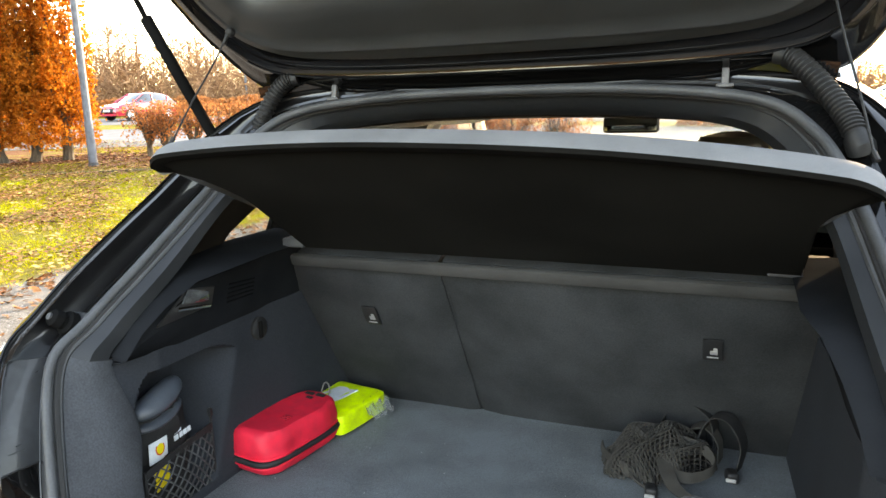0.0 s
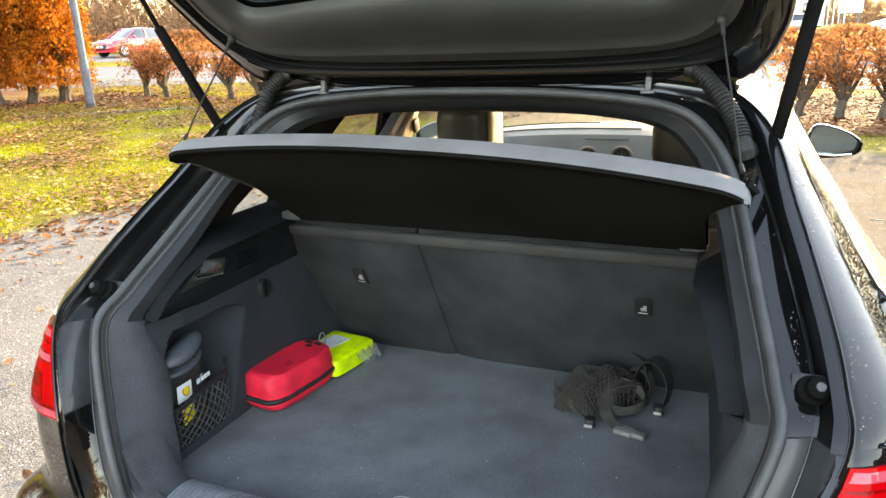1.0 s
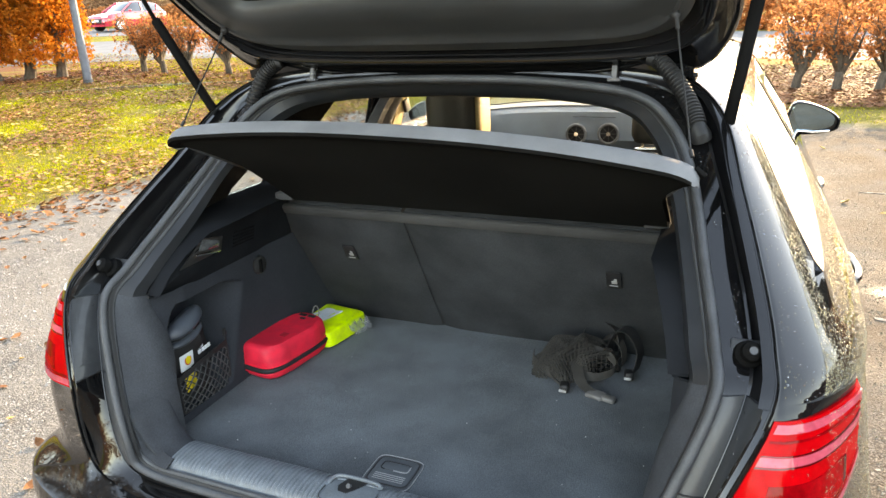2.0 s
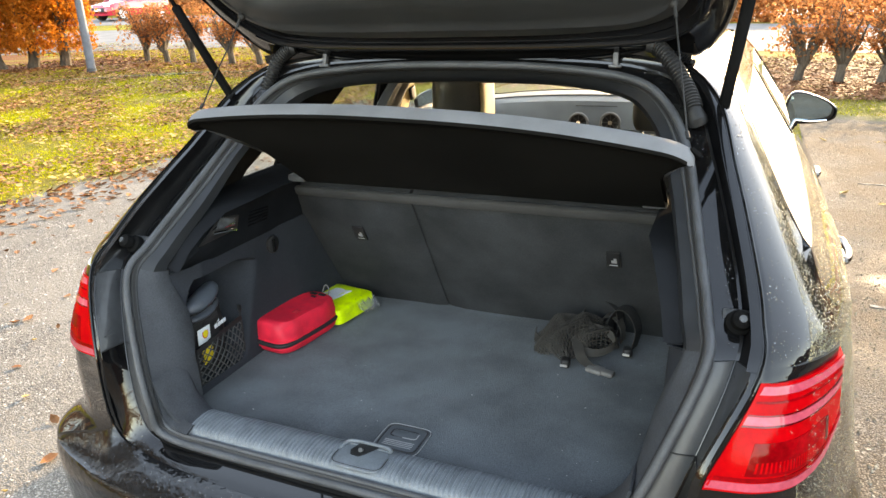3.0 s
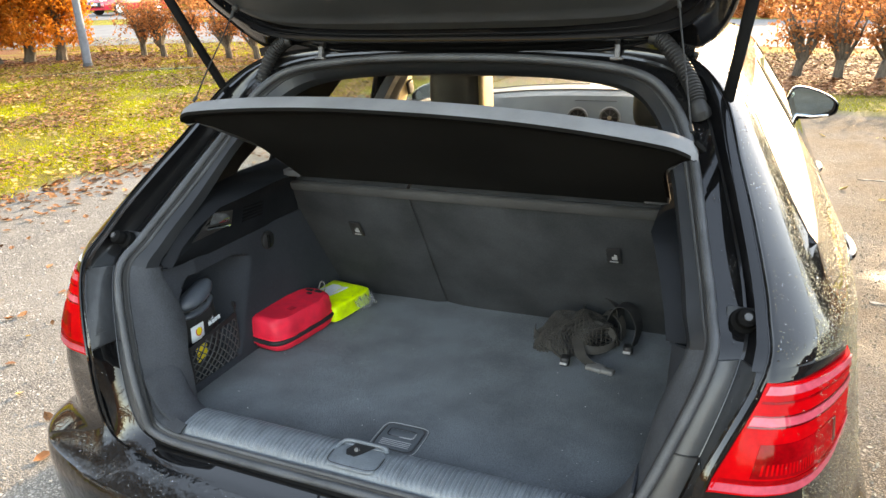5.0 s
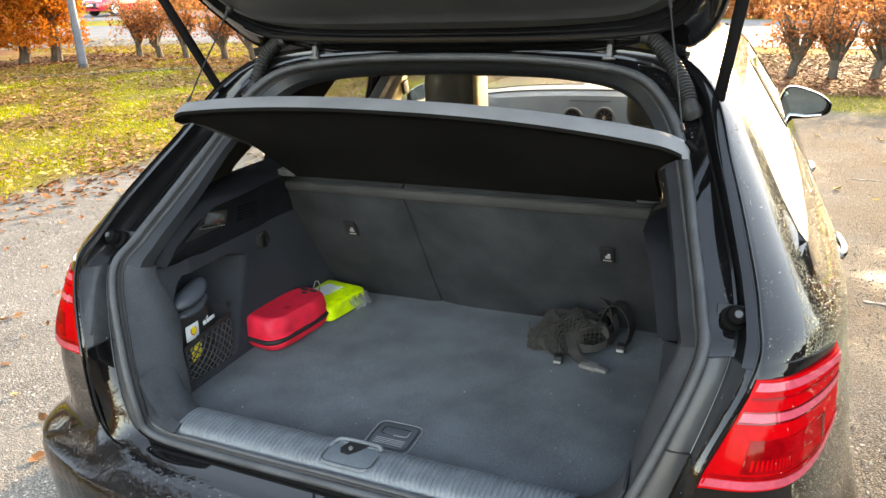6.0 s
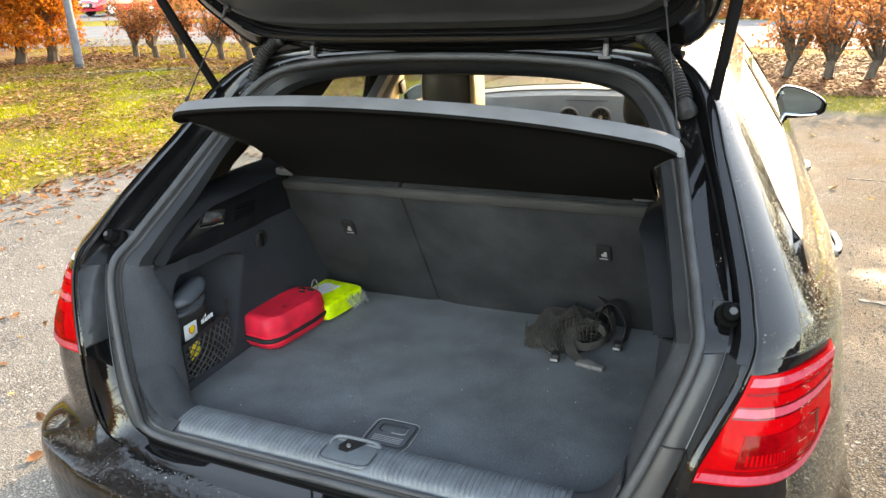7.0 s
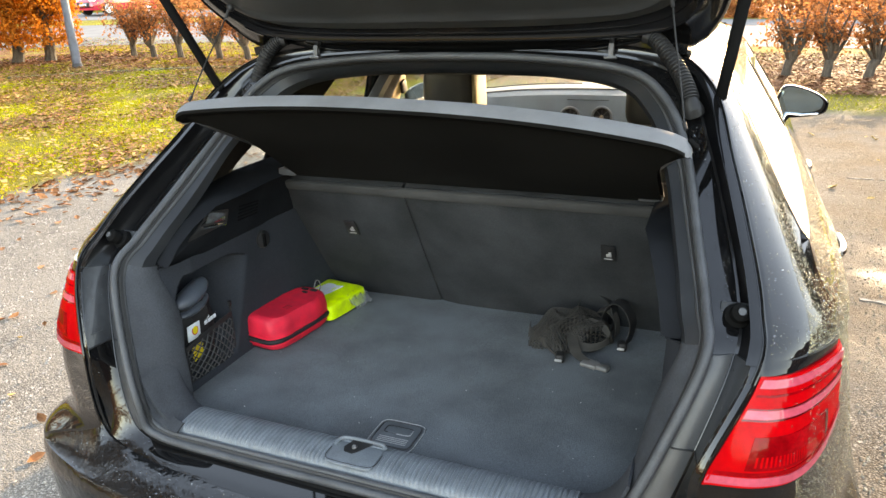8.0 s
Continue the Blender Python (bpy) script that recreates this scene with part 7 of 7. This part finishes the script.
def bare_wood():
    """A belt of leafless trees in the distance."""
    rng = random.Random(4)
    verts, faces = [], []

    def bar(a, b, r0, r1):
        way = (b - a).normalized()
        s = way.orthogonal().normalized()
        u = way.cross(s)
        k = len(verts)
        for p, r in ((a, r0), (b, r1)):
            for j in range(3):
                w = 2 * math.pi * j / 3
                verts.append(p + r * (math.cos(w) * s + math.sin(w) * u))
        for j in range(3):
            faces.append((k + j, k + (j + 1) % 3, k + 3 + (j + 1) % 3, k + 3 + j))

    for i in range(290):
        az = radians(rng.uniform(-68, 24))
        d = rng.uniform(58, 88) if az < 0 else rng.uniform(108, 135)
        x, y = d * math.sin(az), d * math.cos(az)
        z = min(4.0, lie(x, y))
        h = rng.uniform(5.0, 8.5) * (1.0 if az < radians(-8) else 0.8)
        base = Vector((x, y, z - 0.2))
        top = base + Vector((rng.uniform(-0.6, 0.6), rng.uniform(-0.6, 0.6), h))
        bar(base, top, 0.13, 0.03)
        for j in range(26):
            t = rng.uniform(0.12, 0.97)
            p = base.lerp(top, t)
            a = rng.uniform(0, 2 * math.pi)
            ln = (1.1 - t) * h * rng.uniform(0.22, 0.42) + 0.3
            q = p + Vector((math.cos(a) * ln, math.sin(a) * ln, ln * rng.uniform(0.4, 1.1)))
            bar(p, q, 0.04, 0.012)
            for _ in range(3):
                s = p.lerp(q, rng.uniform(0.3, 1))
                e = s + Vector((rng.uniform(-0.6, 0.6), rng.uniform(-0.6, 0.6), rng.uniform(0.1, 0.8)))
                bar(s, e, 0.022, 0.008)
    for i in range(46):
        # nearer trees beyond the car park's rear edge
        az = radians(rng.uniform(130, 285) if i < 22 else rng.uniform(222, 284))
        d = rng.uniform(28, 44) if i < 22 else rng.uniform(15, 25)
        base = Vector((d * math.sin(az), d * math.cos(az), -0.2))
        h = rng.uniform(7, 12)
        top = base + Vector((rng.uniform(-0.8, 0.8), rng.uniform(-0.8, 0.8), h))
        bar(base, top, 0.20, 0.04)
        for j in range(34):
            t = rng.uniform(0.10, 0.97)
            p = base.lerp(top, t)
            a = rng.uniform(0, 2 * math.pi)
            ln = (1.1 - t) * h * rng.uniform(0.22, 0.45) + 0.3
            q = p + Vector((math.cos(a) * ln, math.sin(a) * ln, ln * rng.uniform(0.3, 1.0)))
            bar(p, q, 0.06, 0.015)
            for _ in range(4):
                s = p.lerp(q, rng.uniform(0.3, 1))
                e = s + Vector((rng.uniform(-0.8, 0.8), rng.uniform(-0.8, 0.8), rng.uniform(0.1, 0.9)))
                bar(s, e, 0.028, 0.008)
    ob = mesh_fast("bare_wood", verts, faces, TWIG)
    tagged(ob, "belt of leafless brown trees in the distance", "trees", kind="stuff")
    verts.clear()
    faces.clear()
    for i in range(15):
        # unseen tall spreading trees along the lawn's side and the rear edge, mirrored in the bumper, and a clump ahead
        # beside the car park, added to darken the flank's reflections
        az = radians(226 + 4.6 * i + rng.uniform(-2, 2)) if i < 9 else radians(29 + 3.6 * (i - 9))
        d = rng.uniform(10, 14) if i < 9 else rng.uniform(15, 20)
        base = Vector((d * math.sin(az), d * math.cos(az), -0.2))
        h = rng.uniform(12, 16) if i < 9 else rng.uniform(4.6, 6.2)
        top = base + Vector((rng.uniform(-1, 1), rng.uniform(-1, 1), h))
        bar(base, top, 0.24, 0.05)
        for j in range(40 if i < 9 else 60):
            t = rng.uniform(0.22 if i < 9 else 0.08, 0.97)
            p = base.lerp(top, t)
            a = rng.uniform(0, 2 * math.pi)
            ln = (1.15 - t) * h * rng.uniform(0.25, 0.45) + 0.4
            q = p + Vector((math.cos(a) * ln, math.sin(a) * ln, ln * rng.uniform(0.3, 1.0)))
            bar(p, q, 0.075, 0.02)
            for _ in range(7 if i < 9 else 11):
                s = p.lerp(q, rng.uniform(0.25, 1))
                e = s + Vector((rng.uniform(-1, 1), rng.uniform(-1, 1), rng.uniform(0.0, 1.0)))
                bar(s, e, 0.028, 0.010)
                for _ in range(2):
                    c = s.lerp(e, rng.uniform(0.3, 1))
                    bar(c, c + Vector((rng.uniform(-0.5, 0.5), rng.uniform(-0.5, 0.5), rng.uniform(0.0, 0.5))), 0.012, 0.006)
    ob = mesh_fast("bare_trees", verts, faces, BARK)
    tagged(ob, "tall unseen leafless trees beside the car park, added for reflections", "trees", kind="stuff")
    # undergrowth
    r2 = np.random.default_rng(12)
    n = 105000
    az = np.radians(r2.uniform(-70, 26, n))
    d = np.where(az < 0, r2.uniform(56, 84, n), r2.uniform(105, 130, n))
    x, y = d * np.sin(az), d * np.cos(az)
    z = np.array([min(4.0, lie(a, b)) for a, b in zip(x, y)]) + np.abs(r2.normal(0, 2.3, n))
    ob = scatter("undergrowth", np.stack([x, y, z], 1), r2.uniform(0.04, 0.11, n), r2.normal(0, 1, (n, 3)) * [1, 1, 0.35], TWIG, r2, long=13.0, fold=0.1)
    tagged(ob, "brown leafless undergrowth of the distant wood", "undergrowth", kind="stuff")
    # unseen wood added behind and to the right: closes the place, darkens horizon reflections
    n = 20000
    az, d = np.radians(r2.uniform(26, 290, n)), r2.uniform(56, 84, n)
    x, y = d * np.sin(az), d * np.cos(az)
    z = np.array([min(4.0, lie(a, b)) for a, b in zip(x, y)]) + np.abs(r2.normal(0, 3.4, n))
    ob = scatter("undergrowth", np.stack([x, y, z], 1), r2.uniform(0.6, 1.5, n), r2.normal(0, 1, (n, 3)), TWIG, r2)
    tagged(ob, "unseen brown wood added round the car park to darken reflections", "undergrowth", kind="stuff")


bare_wood()


def litter_and_grass():
    rng = np.random.default_rng(3)

    def flat(n, x0, x1, y0, y1):
        x, y = rng.uniform(x0, x1, n), rng.uniform(y0, y1, n)
        return x, y

    def lay(name, x, y, size, mat, label, lift=0.004, curled=False):
        z = np.array([lie(a, b) for a, b in zip(x, y)]) + lift + rng.uniform(0, 0.006, len(x))
        ups = rng.normal(0, 0.19, (len(x), 3)) + [0, 0, 1]
        ob = scatter(name, np.stack([x, y, z], 1), size * rng.uniform(0.6, 1.3, len(x)), ups, mat, rng, fold=0.07, curled=curled)
        tagged(ob, label, "leaves", kind="stuff")

    # on the asphalt, thickest towards the lawn
    n = 1500
    x = -5.3 + np.abs(rng.normal(0, 0.55, n))
    y = rng.uniform(0.3, 9.5, n)
    lay("fallen_leaves", x, y, 0.046, LEAF_FALLEN, "brown leaves fallen on asphalt", curled=True)
    x, y = flat(150, -5.0, -1.2, 0.2, 7)
    lay("fallen_leaves", x, y, 0.036, LEAF_FALLEN, "single brown leaves on asphalt", curled=True)
    x, y = flat(60, -4.5, -1.2, -0.5, 6)
    lay("fallen_leaves", x, y, 0.034, LEAF_PALE, "single pale leaves on asphalt", curled=True)
    x, y = flat(26, 1.0, 5.0, 2.0, 10.0)
    lay("fallen_leaves", x, y, 0.045, LEAF_PALE, "few pale leaves on muddy asphalt", curled=True)
    # on the lawn
    x, y = flat(80000, -15.5, -5.2, 1.0, 13.5)
    keep = np.array([noise.noise(Vector((a * 0.9, b * 0.9, 0))) for a, b in zip(x, y)]) + 0.08 * b_edge(x) + 0.05 * (y - 6.0) > rng.normal(0.045, 0.17, len(x))
    lay("fallen_leaves", x[keep], y[keep], 0.036, LEAF_FALLEN, "brown leaves scattered over the lawn", 0.03)
    x, y = flat(9000, -15.5, -5.0, 1.0, 13.5)
    lay("fallen_leaves", x, y, 0.048, LEAF_PALE, "pale straw-coloured leaves over the lawn", 0.03)
    x, y = flat(24000, 0.5, 9, 10.9, 15.0)
    lay("fallen_leaves", x, y, 0.042, LEAF_LITTER, "thick wet brown leaf litter round the trunks", 0.03)
    x, y = flat(6000, 0.5, 9, 14.8, 17.3)
    lay("fallen_leaves", x, y, 0.055, LEAF_LITTER, "wet brown leaf litter behind the trunks", 0.03)
    x, y = flat(5000, -16, 8.5, 11.2, 14.2)
    lay("fallen_leaves", x, y, 0.08, LEAF_FALLEN, "thick brown leaf litter under the hedges", 0.02)
    x, y = flat(7000, -22, 9, 13.6, 17.0)
    lay("fallen_leaves", x, y, 0.06, LEAF_FALLEN, "brown leaves on the verge behind the hedges", 0.03)
    # litter under the tall hedge; its dark colour includes the hedge's shade
    x = np.concatenate([-14.9 - 0.62 * rng.uniform(-1, 4.5, 6000) + rng.normal(0, 0.8, 6000)])
    y = 11.5 - 0.78 * (-(x + 14.9) / 0.62) + rng.normal(0, 0.8, 6000)
    lay("fallen_leaves", x, y, 0.07, LEAF_LITTER, "thick wet brown leaf litter under the tall hedge, darkened as shade", 0.02)
    # grass
    n = 150000
    x, y = flat(n, -16, -5.15, 1.0, 14.5)
    ok = np.array([noise.noise(Vector((a * 0.9, b * 0.9, 4))) for a, b in zip(x, y)]) > rng.normal(-0.28, 0.2, n)
    x, y = x[ok], y[ok]
    x2, y2 = flat(3200, 0.8, 9, 9.5, 11.6)
    x3, y3 = flat(26000, -24, 1, 13.6, 17.5)
    x, y = np.concatenate([x, x2, x3]), np.concatenate([y, y2, y3])
    z = np.array([lie(a, b) for a, b in zip(x, y)])
    n = len(x)
    h = rng.uniform(0.012, 0.038, n)
    a = rng.uniform(0, 2 * math.pi, n)
    w = 0.007
    base = np.stack([x, y, z], 1)
    side = np.stack([np.cos(a) * w, np.sin(a) * w, 0 * a], 1)
    tip = base + np.stack([rng.normal(0, 0.02, n), rng.normal(0, 0.02, n), h], 1)
    verts = np.stack([base - side, base + side, tip], 1).reshape(-1, 3)
    ob = mesh_fast("grass", verts.tolist(), np.arange(3 * n).reshape(-1, 3).tolist(), BLADE)
    tagged(ob, "short yellowish green lawn grass", "grass", kind="stuff")


def gravel():
    """Loose chippings on the asphalt, each a small pointed stone."""
    rng = np.random.default_rng(17)
    for count, x0, x1, big, mat, label in ((30000, 0.5, 7.0, 0.0054, CHIP_BROWN, "loose wet brown gravel on the asphalt"), (16000, -5.4, 0.5, 0.0058, CHIP_GREY, "fine pale chippings on the asphalt")):
        # thickest beside the car, thinning out on all sides
        x = np.clip(rng.normal(1.9 if x0 > 0 else -1.9, 1.3, count), x0, x1) + rng.normal(0, 0.2, count)
        y = rng.normal(1.8, 2.2, count)
        size = big * np.minimum(rng.gamma(3.0, 0.33, count), 1.7)
        turn = rng.uniform(0, 2 * math.pi, count)
        verts = np.empty((count, 5, 3))
        for k in range(4):
            w = turn + k * math.pi / 2
            r = size * rng.uniform(0.6, 1.2, count)
            verts[:, k] = np.stack([x + r * np.cos(w), y + r * np.sin(w), np.zeros(count) - 0.001], 1)
        verts[:, 4] = np.stack([x + size * rng.normal(0, 0.3, count), y + size * rng.normal(0, 0.3, count), size * rng.uniform(0.4, 1.0, count)], 1)
        idx = np.arange(count)[:, None] * 5
        faces = np.concatenate([idx + [0, 1, 4], idx + [1, 2, 4], idx + [2, 3, 4], idx + [3, 0, 4]], 0)
        ob = mesh_fast("gravel", verts.reshape(-1, 3).tolist(), faces.tolist(), mat)
        tagged(ob, label, "gravel", kind="stuff")


gravel()


def b_edge(x):
    return np.clip(1 - np.abs(x + 5.4) / 1.2, 0, 1)


litter_and_grass()


def bay_lines():
    rng = random.Random(23)
    for x0, y0, count, wide in ((1.30, 3.13, 11, 0.055), (1.55, 5.82, 9, 0.028)):
        x = x0
        for k in range(count):
            w = rng.uniform(0.06, 0.22)
            top = [(x + w * t, y0 - 0.04 * (x - x0) + wide * rng.uniform(0.15, 0.5) * math.sin(math.pi * (0.12 + 0.76 * t)) ** 0.4) for t in np.linspace(0, 1, 9)]
            low = [(px, y0 - 0.04 * (px - x0) - wide * rng.uniform(0.15, 0.5) * math.sin(math.pi * (0.12 + 0.76 * t)) ** 0.4) for (px, _), t in zip(top, np.linspace(0, 1, 9))]
            rows = [[(px, py, 0.0045) for px, py in top], [(px, py, 0.0045) for px, py in low]]
            ob = loft("bay_line", rows, LINE_WHITE, thick=0.004)
            tagged(ob, "worn broken white parking bay line on asphalt", "line", "bay lines", "structure")
            x += w + rng.uniform(0.015, 0.14)


bay_lines()
